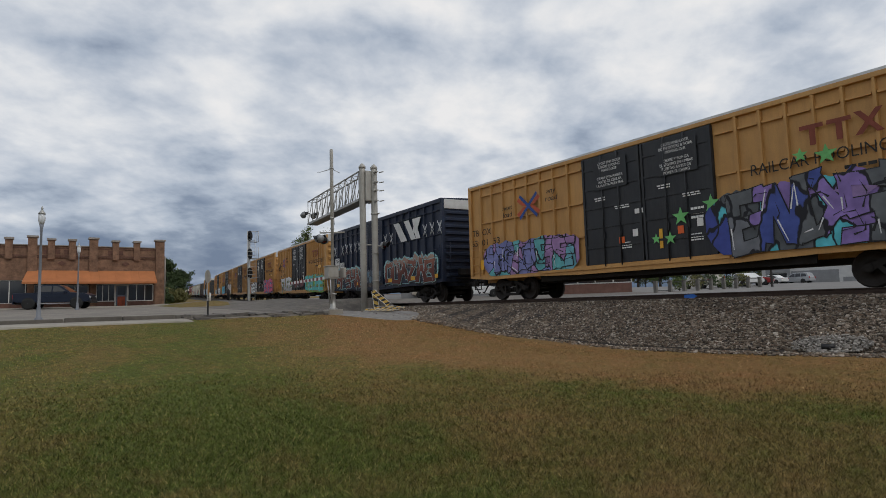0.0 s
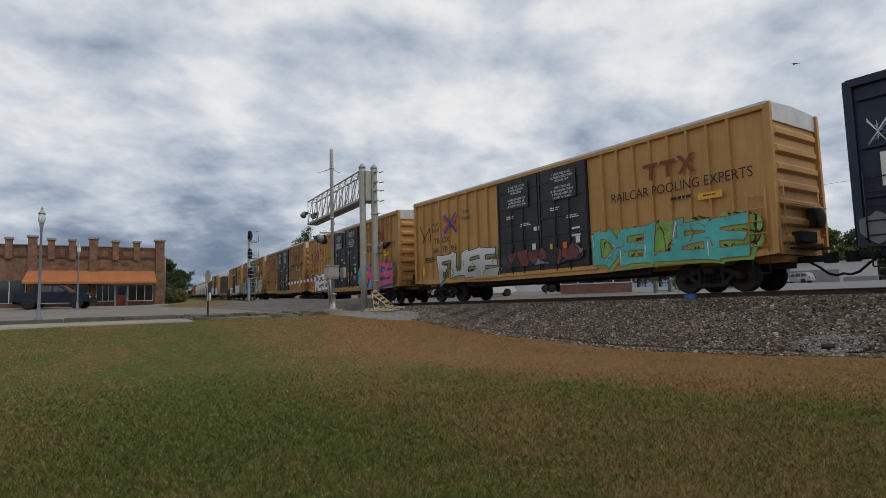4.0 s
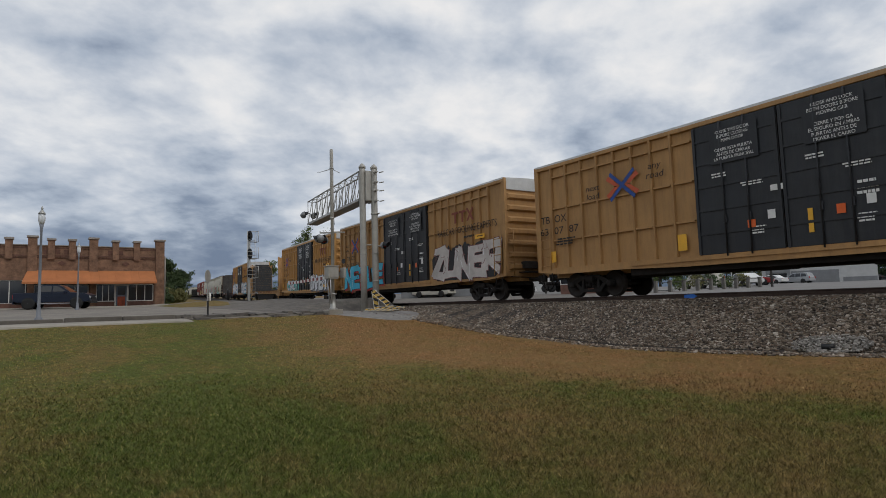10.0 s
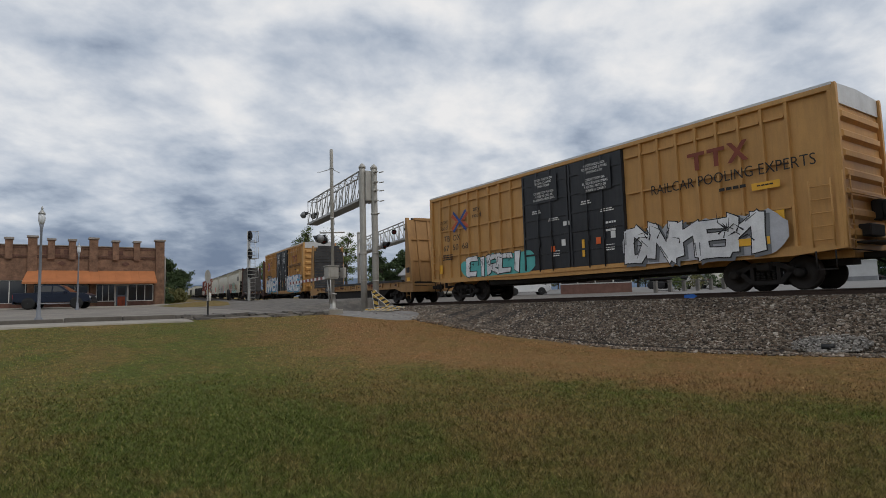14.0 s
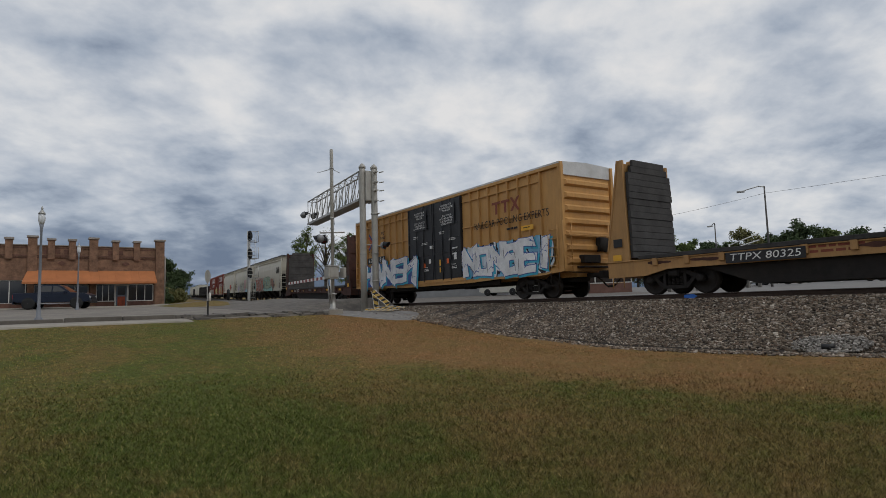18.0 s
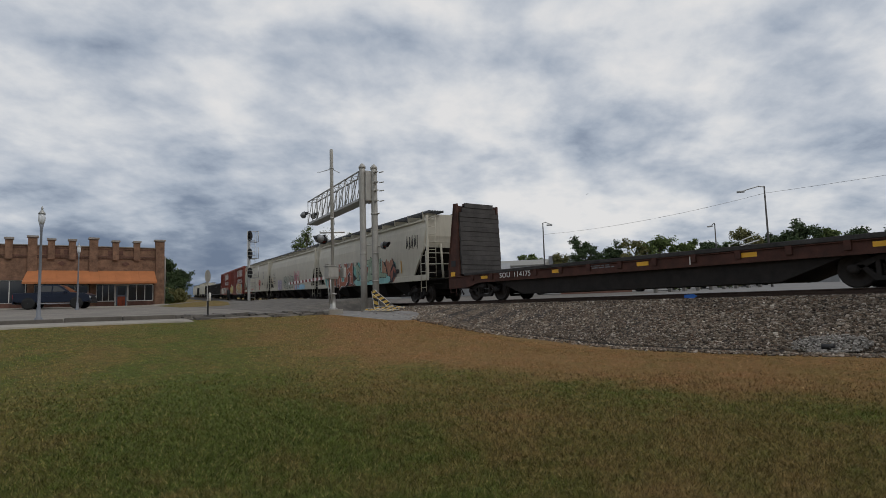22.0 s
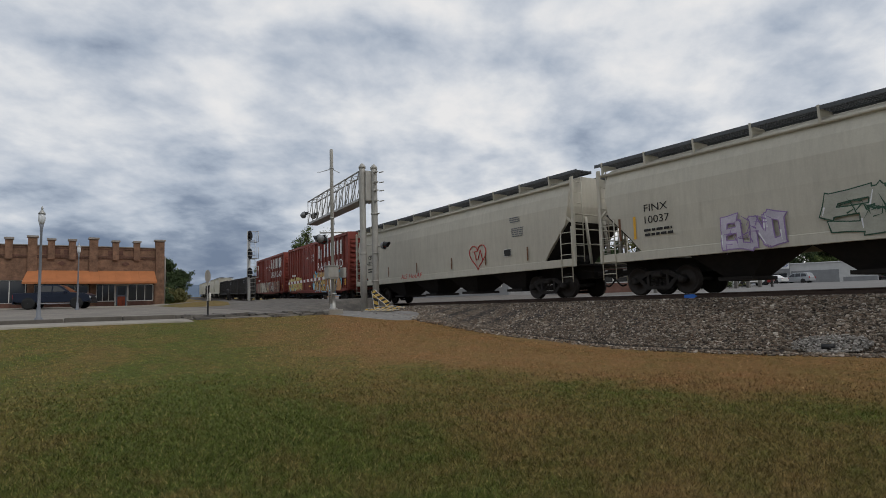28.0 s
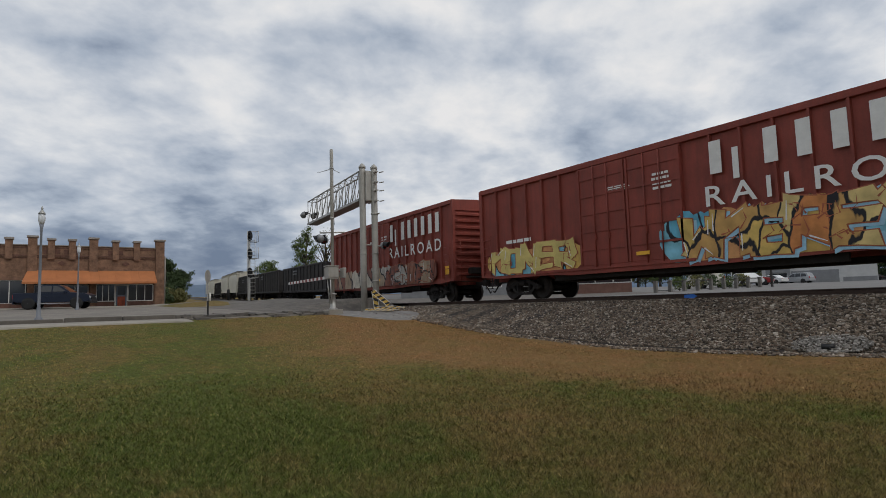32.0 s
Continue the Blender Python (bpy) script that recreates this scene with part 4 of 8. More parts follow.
def pool_markings(root, half, y, spec, seed):
    """Lettering of the pool's yellow cars."""
    X = lambda u: u - half
    s = Shape()          # the pool's mark: two capitals and a cross, as plain shapes
    s.box(X(14.1), X(14.66), y - 0.003, y, 4.09, 4.2).box(X(14.33), X(14.47), y - 0.003, y, 3.66, 4.09)
    s.box(X(14.74), X(15.28), y - 0.003, y, 4.09, 4.2).box(X(14.94), X(15.08), y - 0.003, y, 3.66, 4.09)
    for a, b, yo in ((15.34, 15.80, y - 0.003), (15.80, 15.34, y - 0.007)):
        s.add([(X(a), yo, 3.66), (X(a) + 0.15, yo, 3.66), (X(b) + 0.15, yo, 4.24), (X(b), yo, 4.24)], [(0, 1, 2, 3)])
    part("pool_mark", s, MAROON, root, "dull red mark of the car pool")
    lettering(root, "RAILCAR POOLING EXPERTS", X(15.2), 3.30, 0.44, INK, y, 4.85, bold=-0.002)
    # the cross of four arms, each red within and blue without
    for i, (sx, sz) in enumerate(((-1, 1), (1, 1), (-1, -1), (1, -1))):
        cx, cz = X(spec["logo"]), 3.72
        q = lambda a, b, k: (cx + sx * a * 0.62, y - 0.003 - 0.002 * k, cz + sz * b * 0.74)
        red = Shape().add([q(0.19, 0.02, i), q(0.50, 0.02, i), q(1.08, 0.36, i), q(0.92, 0.53, i)], [(0, 1, 2, 3)])
        part("road_mark", red, LOGO_RED, root, "red arm of the crossed mark")
        blue = Shape().add([q(0.0, 0.0, i + 4), q(0.13, 0.0, i + 4), q(0.86, 0.55, i + 4), q(0.76, 0.70, i + 4), q(0.0, 0.12, i + 4)], [(0, 1, 2, 3, 4)])
        part("road_mark", blue, LOGO_BLUE, root, "blue arm of the crossed mark")
    lettering(root, "next\nload", X(spec["logo"] - 1.3), 3.68, 0.30, INK, y, 0.62, slant=0.15)
    lettering(root, "any\nroad", X(spec["logo"] + 1.26), 3.98, 0.30, INK, y, 0.66, slant=0.15)
    if spec.get("marks"):
        mu = spec["mark"]
        lettering(root, "TB  OX", X(mu), 2.97, 0.40, INK, y, 1.3)
        lettering(root, "  ".join(spec["marks"][q:q + 2] for q in (0, 2, 4)), X(mu + 0.25), 2.52, 0.38, INK, y, 1.95)
    bars(root, X(15.0), X(15.9), 2.86, 3.02, 1, INK, y, seed=seed)
    bars(root, X(0.9), X(1.9), 1.95, 2.25, 3, INK, y, seed=seed + 1)
    # door stencils and small labels
    yd = y - 0.026
    for x0, words in ((8.0, "CLOSE THIS DOOR\nBEFORE CLOSING\nMAIN DOOR\n\nCIERRE ESTA PUERTA\nANTES DE CERRAR\nLA PUERTA PRINCIPAL"), (10.55, "CLOSE AND LOCK\nBOTH DOORS BEFORE\nMOVING CAR\n\nCIERRE Y PONGA\nEL SEGURO EN AMBAS\nPUERTAS ANTES DE\nMOVER EL CARRO")):
        placard(root, X(x0), 4.22, 1.4, 1.05, BLACK, yd - 0.03, "stencil_plate")
        lettering(root, words, X(x0), 4.22, 0.13, WHITE, yd - 0.04, 1.15, name="door_stencil")
        bars(root, X(x0 - 0.75), X(x0 - 0.2), 3.30, 3.46, 2, WHITE, yd, "door_stencil", seed + 3)
        bars(root, X(x0 + 0.1), X(x0 + 0.8), 2.92, 3.06, 2, WHITE, yd, "door_stencil", seed + 7)
        bars(root, X(x0 + 0.3), X(x0 + 0.75), 1.55, 1.8, 3, WHITE, yd, "door_stencil", seed + 8)
    bars(root, X(10.9), X(11.4), 2.2, 2.6, 3, WHITE, yd, "door_stencil", seed + 5)
    placard(root, X(8.9), 2.05, 0.2, 0.24, WHITE, yd, label="white placard")
    placard(root, X(8.35), 1.85, 0.22, 0.24, ORANGE, yd, label="orange placard")
    placard(root, X(11.2), 2.1, 0.2, 0.24, WHITE, yd)
    placard(root, X(10.55), 1.95, 0.2, 0.24, ORANGE, yd)
    placard(root, X(9.85), 1.75, 0.12, 0.62, SAFETY, yd, "reflector")
    placard(root, X(9.1), 2.75, 0.36, 0.16, WHITE, yd)
    placard(root, X(0.75), 1.55, 0.3, 0.42, SAFETY, y, "reflector")
    placard(root, X(16.6), 1.75, 0.35, 0.75, SAFETY, y, "reflector")
    placard(root, X(12.6), 1.6, 0.3, 0.5, SAFETY, y, "reflector")
    placard(root, X(6.2), 1.55, 0.3, 0.5, SAFETY, y, "reflector")
    placard(root, X(16.35), 2.85, 0.75, 0.2, SAFETY, y, label="yellow notice")
    bars(root, X(16.1), X(16.6), 2.83, 2.9, 1, INK, y - 0.007, seed=seed)


TRAIN = []           # (root, middle of the car at 9 s, half the truck spacing)


def couple(root, s0, s1, base):
    TRAIN.append((root, (s0 + s1) / 2, base))


def yellow_car(s0, s1, seed, label, marks=None, paint=None, rails=True, faded=False, logo=2.4, mark=1.75):
    spec = dict(logo=logo, mark=mark, length=s1 - s0, paint=paint or YELLOW, door=(6.72, 11.72), door_paint=BLACK, label=label, rails=rails, marks=marks, faded=faded, door_label="black plug door", cols=8, end_panels=(0.75, 1.1))
    root, half, y, yd = boxcar(spec)
    pool_markings(root, half, y, spec, seed)
    couple(root, s0, s1, half - 2.15)
    return root, half, y, yd
# each car in turn, from the head of the train
S_WHITE, S_TEAL, S_PURPLE, S_GREY, S_PINK = spray("white", (0.72, 0.73, 0.74)), spray("teal", (0.10, 0.42, 0.40)), spray("purple", (0.30, 0.20, 0.42)), spray("grey", (0.16, 0.17, 0.18)), spray("pink", (0.62, 0.10, 0.20))
S_CYAN, S_GREEN, S_RUST, S_GOLD, S_DBLUE, S_RED2, S_BLACK = spray("cyan", (0.05, 0.40, 0.56)), spray("green", (0.16, 0.50, 0.16)), spray("rust", (0.34, 0.10, 0.05)), spray("gold", (0.58, 0.36, 0.08)), spray("deep_blue", (0.06, 0.11, 0.34)), spray("red", (0.50, 0.06, 0.05)), spray("black", (0.02, 0.02, 0.022))
S_ICE, S_PEACH = spray("ice_blue", (0.30, 0.52, 0.66)), spray("peach", (0.60, 0.34, 0.20))

# yellow boxcar with purple and teal graffiti
root, half, y, yd = yellow_car(52.25, 70.5, 11, "yellow boxcar with black doors and purple graffiti", "630153", logo=3.86, mark=0.8)
part("graffiti_ground", blob(0.9 - half, 6.5 - half, 1.02, 2.55, y - 0.008, 3.0), patchwork("spray_lilac_teal", [(0.12, 0.40, 0.42), (0.33, 0.20, 0.40), (0.16, 0.42, 0.50), (0.20, 0.22, 0.46)]), root, "lilac and teal graffiti")
drawn_letters(root, "TROSE", 1.3 - half, 6.2 - half, 1.15, 2.2, y - 0.012, MATS["spray_lilac_teal"], S_BLACK, 4)
part("graffiti_ground", blob(11.4 - half, 17.9 - half, 1.05, 3.0, yd - 0.055, 8.0), patchwork("spray_violet_grey", [(0.05, 0.07, 0.28), (0.09, 0.10, 0.11), (0.24, 0.16, 0.42), (0.10, 0.11, 0.12), (0.10, 0.50, 0.58)], 0.6), root, "violet and grey graffiti")
drawn_letters(root, "ENDSZE", 12.2 - half, 17.7 - half, 1.15, 2.85, yd - 0.06, patchwork("spray_grey_blue", [(0.16, 0.17, 0.19), (0.06, 0.09, 0.32), (0.25, 0.17, 0.45), (0.12, 0.13, 0.14)], 0.5), S_BLACK, 9)
for u, z, r in ((10.6, 2.35, 0.3), (11.6, 2.6, 0.28), (9.7, 1.75, 0.18), (10.2, 1.72, 0.22), (14.7, 3.35, 0.28), (14.1, 3.45, 0.2)):
    star = [(u - half + (r if i % 2 == 0 else r * 0.4) * math.sin(math.pi * i / 5), yd - 0.05, z + (r if i % 2 == 0 else r * 0.4) * math.cos(math.pi * i / 5)) for i in range(10)]
    part("graffiti_star", Shape().sheet(star), S_GREEN, root)
star = [(15.3 - half + (0.55 if i % 2 == 0 else 0.2) * math.sin(math.pi * i / 5), yd - 0.075, 2.25 + (0.55 if i % 2 == 0 else 0.2) * math.cos(math.pi * i / 5)) for i in range(10)]
part("graffiti_star", Shape().sheet(star), S_PURPLE, root)

# blue boxcar with a white slanted mark
spec = dict(length=15.4, paint=BLUE, door=(5.35, 8.6), leaves=1, door_paint=BLUE, label="dark blue boxcar with white slashes and graffiti along its base", rails=True, even=True, cols=8, top=5.08, pale_roof=False, end_ribs=10)
root, half, y, yd = boxcar(spec)
couple(root, 34.75, 50.15, half - 2.15)
X = lambda u: u - half
s = Shape()
for a, b, c, d in ((10.05, 10.75, 11.75, 11.0), (11.35, 11.95, 12.75, 12.2), (12.35, 12.65, 13.25, 12.75)):
    s.add([(X(a), y - 0.003, 4.42), (X(b), y - 0.003, 4.42), (X(c), y - 0.003, 3.32), (X(d), y - 0.003, 3.32)], [(0, 1, 2, 3)])
s.add([(X(12.7), y - 0.008, 4.42), (X(13.35), y - 0.008, 4.42), (X(12.75), y - 0.008, 3.55), (X(12.4), y - 0.008, 3.75)], [(0, 1, 2, 3)])
part("road_mark", s, WHITE, root, "white slanted bars")
for u in (0.55, 2.0, 2.75, 3.5, 4.3, 4.95, 8.95, 9.75, 13.75, 14.5, 15.25):
    g = Shape()
    for q in range(2):
        for sg in (-1, 1):
            g.tube((X(u) - 0.2, y - 0.01, 3.65 - sg * 0.3 + q * 0.05), (X(u) + 0.2, y - 0.01, 3.65 + sg * 0.3 - q * 0.05), 0.010, n=4)
    for q in range(7):
        a0, a1 = q * 0.9, q * 0.9 + 1.9
        g.tube((X(u) + 0.2 * math.sin(a0 * 1.7), y - 0.01, 3.65 + 0.26 * math.cos(a0)), (X(u) + 0.2 * math.sin(a1 * 1.7), y - 0.01, 3.65 + 0.26 * math.cos(a1)), 0.005, n=3)
    part("graffiti_scrawl", g, S_WHITE, root)
lettering(root, "NS", X(0.95), 2.95, 0.42, INK, y - 0.01, 0.55)
placard(root, X(0.95), 2.75, 0.8, 0.8, WHITE, y - 0.002, "stencil_panel")
placard(root, X(1.9), 2.62, 0.75, 0.36, WHITE, y - 0.002, "stencil_panel")
lettering(root, "500", X(1.9), 2.62, 0.36, INK, y - 0.012, 0.6)
lettering(root, "47", X(0.95), 2.55, 0.36, INK, y - 0.012, 0.5)
S_AQUA, S_RUSTFADE = spray("pale_aqua", (0.30, 0.55, 0.56)), fade("spray_rust_fade", (0.13, 0.030, 0.020), (0.34, 0.13, 0.085), 1.5, 2.4)
part("graffiti_ground", blob(0.0 - half, 0.75 - half, 0.95, 2.0, y - 0.02, 20.0, 0.35), S_GREY, root, "dull grey sprayed patch")
part("graffiti_ground", blob(0.7 - half, 5.35 - half, 0.98, 2.65, y - 0.02, 21.0, 0.30, 0.1), S_AQUA, root, "pale aqua graffiti backing")
part("graffiti_ground", blob(0.8 - half, 5.25 - half, 1.02, 2.52, y - 0.024, 21.0, 0.30, 0.1), fade("spray_night_fade", (0.016, 0.03, 0.06), (0.42, 0.26, 0.20), 1.6, 2.2), root)
drawn_letters(root, "HFSHA", 0.95 - half, 5.15 - half, 1.08, 2.2, y - 0.03, S_RUSTFADE, S_AQUA, 3, S_BLACK, 0.04)
part("graffiti_ground", blob(5.45 - half, 8.55 - half, 1.2, 2.15, yd - 0.05, 23.0, 0.35, 0.3), patchwork("spray_dull_blue", [(0.06, 0.08, 0.11), (0.10, 0.15, 0.20), (0.04, 0.05, 0.07), (0.24, 0.23, 0.23), (0.12, 0.20, 0.26)], 1.6), root, "dull blue-grey sprayed panel")
part("graffiti_ground", blob(5.45 - half, 8.6 - half, 0.98, 1.3, yd - 0.045, 24.0, 0.5, 0.4), patchwork("spray_soot", [(0.10, 0.085, 0.075), (0.05, 0.045, 0.04), (0.16, 0.14, 0.13), (0.07, 0.05, 0.045)], 2.2), root)
part("graffiti_ground", blob(8.7 - half, 15.1 - half, 0.98, 2.85, y - 0.02, 25.0, 0.42, 0.1), S_AQUA, root, "pale aqua graffiti backing")
part("graffiti_ground", blob(8.8 - half, 15.0 - half, 1.02, 2.72, y - 0.024, 25.0, 0.42, 0.1), MATS["spray_night_fade"], root)
drawn_letters(root, "OUAZAB", 8.95 - half, 14.7 - half, 1.1, 2.2, y - 0.03, S_RUSTFADE, S_AQUA, 5, S_BLACK, 0.04)
for u in (1.2, 4.6, 9.6, 12.4, 14.8):
    placard(root, X(u), 1.28, 0.5, 0.2, SAFETY, y - 0.05, "reflector")

# older yellow boxcar
root, half, y, yd = yellow_car(14.7, 32.8, 12, "yellow boxcar with black doors, green and white graffiti", "667093", rails=False, logo=3.19, mark=2.43)
part("graffiti_ground", blob(11.8 - half, 17.9 - half, 1.02, 2.4, y - 0.01, 31.0), patchwork("spray_lime_red", [(0.20, 0.40, 0.07), (0.24, 0.42, 0.10), (0.34, 0.10, 0.07), (0.17, 0.36, 0.07)], 0.9), root, "lime and teal graffiti")
drawn_letters(root, "DEUSE", 12.0 - half, 17.4 - half, 1.08, 2.2, y - 0.016, spray("bright_teal", (0.09, 0.46, 0.43)), spray("brick_red", (0.40, 0.10, 0.06)), 7, spray("lime", (0.20, 0.42, 0.08)), 0.05)
drawn_letters(root, "FUSE", 2.2 - half, 6.6 - half, 1.08, 2.25, y - 0.016, fade("spray_ash_fade", (0.40, 0.39, 0.38), (0.66, 0.66, 0.65), 1.2, 2.2), S_BLACK, 8, spray("olive", (0.22, 0.32, 0.14)), 0.07)
part("graffiti_scrawl", Shape().tube((0.5 - half, y - 0.01, 3.9), (1.0 - half, y - 0.01, 3.1), 0.02, n=4).tube((0.7 - half, y - 0.01, 3.0), (1.4 - half, y - 0.01, 3.7), 0.02, n=4).tube((1.4 - half, y - 0.01, 3.7), (1.5 - half, y - 0.01, 3.0), 0.02, n=4), S_BLACK, root)
part("graffiti_ground", blob(6.9 - half, 11.5 - half, 1.2, 2.1, yd - 0.055, 34.0, 0.5, 0.5), patchwork("spray_dull_red", [(0.16, 0.05, 0.05), (0.05, 0.05, 0.06), (0.20, 0.20, 0.21), (0.03, 0.03, 0.035)], 0.7), root)

# yellow boxcar with pink letters
root, half, y, yd = yellow_car(-5.0, 13.0, 13, "yellow boxcar with black doors and pink and blue graffiti", "643628", logo=2.24, mark=1.4)
part("graffiti_ground", blob(11.6 - half, 17.6 - half, 0.95, 2.55, y - 0.01, 41.0, 0.25), S_CYAN, root, "cyan graffiti backing")
drawn_letters(root, "EAKES", 12.2 - half, 17.3 - half, 1.1, 2.35, y - 0.016, S_PINK, S_BLACK, 12, S_DBLUE, 0.08)
part("graffiti_ground", blob(0.7 - half, 6.5 - half, 1.0, 2.25, y - 0.01, 43.0, 0.35, 0.2), patchwork("spray_flame", [(0.55, 0.12, 0.04), (0.62, 0.25, 0.06), (0.48, 0.08, 0.03), (0.60, 0.32, 0.10)], 0.8), root, "flame-red graffiti backing")
drawn_letters(root, "WESER", 1.9 - half, 6.3 - half, 1.05, 2.15, y - 0.016, S_WHITE, S_BLACK, 14, S_GREY, 0.045)

# plain yellow boxcar
root, half, y, yd = yellow_car(-24.7, -6.65, 14, "yellow boxcar with black doors and clean dusty sides", "630787", paint=YELLOW_OLD, faded=True, logo=4.1, mark=0.85)
placard(root, 15.25 - half, 3.0, 0.55, 0.36, WHITE, y, "stencil_panel")
placard(root, 15.25 - half, 3.0, 0.5, 0.3, INK, y - 0.004, "stencil_panel")
bars(root, 15.05 - half, 15.45 - half, 2.88, 3.12, 3, WHITE, y - 0.011, seed=3)

# yellow boxcar with sky-blue letters
root, half, y, yd = yellow_car(-44.65, -26.55, 15, "yellow boxcar with black doors and sky-blue graffiti", "640280", paint=YELLOW_OLD, logo=2.47, mark=1.75)
drawn_letters(root, "METUE", 1.0 - half, 6.7 - half, 1.05, 2.35, yd - 0.06, S_CYAN, S_BLACK, 16, S_RED2, 0.08)
part("graffiti_ground", blob(12.2 - half, 17.9 - half, 1.0, 2.85, y - 0.01, 51.0, 0.3), S_BLACK, root, "black graffiti backing")
drawn_letters(root, "ZUMER", 12.4 - half, 17.8 - half, 1.1, 2.5, y - 0.016, spray("bone", (0.50, 0.46, 0.43)), spray("plum", (0.20, 0.08, 0.08)), 17, None, 0.08)
part("graffiti_scrawl", blob(0.2 - half, 0.9 - half, 2.6, 3.3, y - 0.02, 3, 0.5, 0.5), S_BLACK, root)

# yellow boxcar with black and white letters
root, half, y, yd = yellow_car(-64.45, -46.35, 16, "bright yellow boxcar with black doors, black and white graffiti", "675068")
part("graffiti_ground", blob(11.6 - half, 16.9 - half, 0.98, 2.3, yd - 0.05, 61.0, 0.3), spray("pale_grey", (0.42, 0.43, 0.46)), root, "black graffiti backing")
drawn_letters(root, "DNKEK", 11.8 - half, 16.2 - half, 1.1, 2.15, yd - 0.06, S_WHITE, S_BLACK, 18, S_GREY, 0.07)
part("graffiti_ground", blob(2.4 - half, 7.4 - half, 1.05, 2.1, y - 0.01, 63.0, 0.35), S_TEAL, root)
drawn_letters(root, "CIRCI", 2.9 - half, 6.7 - half, 1.15, 1.95, y - 0.016, S_WHITE, S_BLACK, 19, None, 0.05)
placard(root, 15.9 - half, 1.35, 1.0, 0.2, SAFETY, yd - 0.07, "reflector")


def bulkhead_flat(s0, s1, paint, plank, label, slots, high):
    """An empty flat car with a planked bulkhead at each end."""
    L = s1 - s0
    half, hw, deck = L / 2, HALF - 0.18, 1.16
    root = thing("bulkhead_flatcar", (0, 0, 0), label, "freight car", "cars of the train")
    sill = [(-half, 0.60), (-half + 1.5, 0.62), (-half + 2.3, 0.80), (half - 2.3, 0.80), (half - 1.5, 0.62), (half, 0.60), (half, deck), (-half, deck)]
    # belly coloured near black for the shadow below the sill
    part("fishbelly", Shape().prism([(-half + 3.4, -hw + 0.16, 0.81), (-half + 5.0, -hw + 0.16, 0.22), (half - 5.0, -hw + 0.16, 0.22), (half - 3.4, -hw + 0.16, 0.81)], (0, 2 * hw - 0.32, 0)), UNDER, root, "dark deep centre beam")
    for k in (-1, 1):
        y0 = -hw if k < 0 else hw - 0.09
        part("side_sill", Shape().prism([(a, y0, b) for a, b in sill], (0, 0.09, 0)), paint, root)
        part("sill_flange", Shape().box(-half, half, y0 - 0.05, y0 + 0.14, deck - 0.04, deck, 0.01), paint, root)
        for i in range(slots):
            x = -half + 1.9 + (L - 3.8) * i / (slots - 1)
            yy = -hw - 0.07 if k < 0 else hw
            part("stake_pocket", shared(("pocket", k), lambda: Shape().box(-0.08, 0.08, 0, 0.07, 0.92, 1.26, 0.012)), paint, root, at=(x, yy, 0))
        part("deck_edge", Shape().box(-half + 1.3, half - 1.3, y0 - 0.075 if k < 0 else y0 - 0.02, y0 + 0.11 if k < 0 else y0 + 0.165, deck + 0.004, deck + 0.13, 0.01), DARKPLANK, root, "dark worn timber edge of the deck")
    for i in range(38):
        x0 = -half + 1.3 + (L - 2.6) * i / 38
        part("deck_plank", shared(("deck_plank", round(L, 2)), lambda: Shape().box(0.01, (L - 2.6) / 38 - 0.012, -hw + 0.05, hw - 0.05, deck, deck + 0.07)), DARKPLANK, root, at=(x0, 0, 0))
    part("underframe", Shape().box(-half + 0.4, half - 0.4, -0.3, 0.3, 0.6, deck - 0.01).box(-half + 0.02, half - 0.02, -hw + 0.1, hw - 0.1, deck - 0.10, deck - 0.02), UNDER, root)
    g = random.Random(int(L * 10))
    for k in (-1, 1):
        xe = k * half
        frame_ = part("bulkhead", Shape().box(min(xe - k * 1.0, xe), max(xe - k * 1.0, xe), -hw + 0.1, hw - 0.1, deck - 0.55, deck - 0.11, 0.02), paint, root, "upright end wall")
        # side gussets: upright on the load side, sloping outwards below
        for y0 in (-hw - 0.02, hw - 0.08):
            part("bulkhead_post", Shape().prism([(xe - k * 0.02, y0, deck - 0.02), (xe - k * 0.05, y0, deck + 0.35), (xe - k * 0.62, y0, high), (xe - k * 0.82, y0, high), (xe - k * 0.90, y0, deck - 0.02)], (0, 0.10, 0)), paint, frame_)
            part("post_flange", Shape().prism([(xe - k * 0.03, y0 - 0.03, deck + 0.35), (xe - k * 0.60, y0 - 0.03, high), (xe - k * 0.66, y0 - 0.03, high), (xe - k * 0.09, y0 - 0.03, deck + 0.35)], (0, 0.16, 0)), paint, frame_)
        n = 15
        for i in range(n):
            z0 = deck + 0.1 + (high - deck - 0.06) * i / n
            z1 = z0 + (high - deck - 0.06) / n - 0.012
            f = lambda z: xe - k * (0.93 - 0.08 * (z - deck) / (high - deck)) - k * 0.0
            inset = 0.05 + max(0.0, (i - n + 3.2) * 0.15) + g.uniform(0.0, 0.03)
            d = 0.10 + g.uniform(-0.018, 0.018)
            part("plank", Shape().prism([(f(z0), -hw + inset, z0), (f(z1), -hw + inset, z1), (f(z1) - k * d, -hw + inset, z1), (f(z0) - k * d, -hw + inset, z0)], (0, 2 * hw - 2 * inset, 0)), plank, frame_)
        part("back_plate", Shape().prism([(xe - k * 0.16, -hw + 0.08, deck), (xe - k * 0.70, -hw + 0.08, high - 0.1), (xe - k * 0.76, -hw + 0.08, high - 0.1), (xe - k * 0.24, -hw + 0.08, deck)], (0, 2 * hw - 0.16, 0)), paint, frame_)
        part("top_beam", Shape().box(min(xe - k * 0.84, xe - k * 0.62), max(xe - k * 0.84, xe - k * 0.62), -hw + 0.45, hw - 0.45, high - 0.12, high + 0.02, 0.02), paint, frame_)
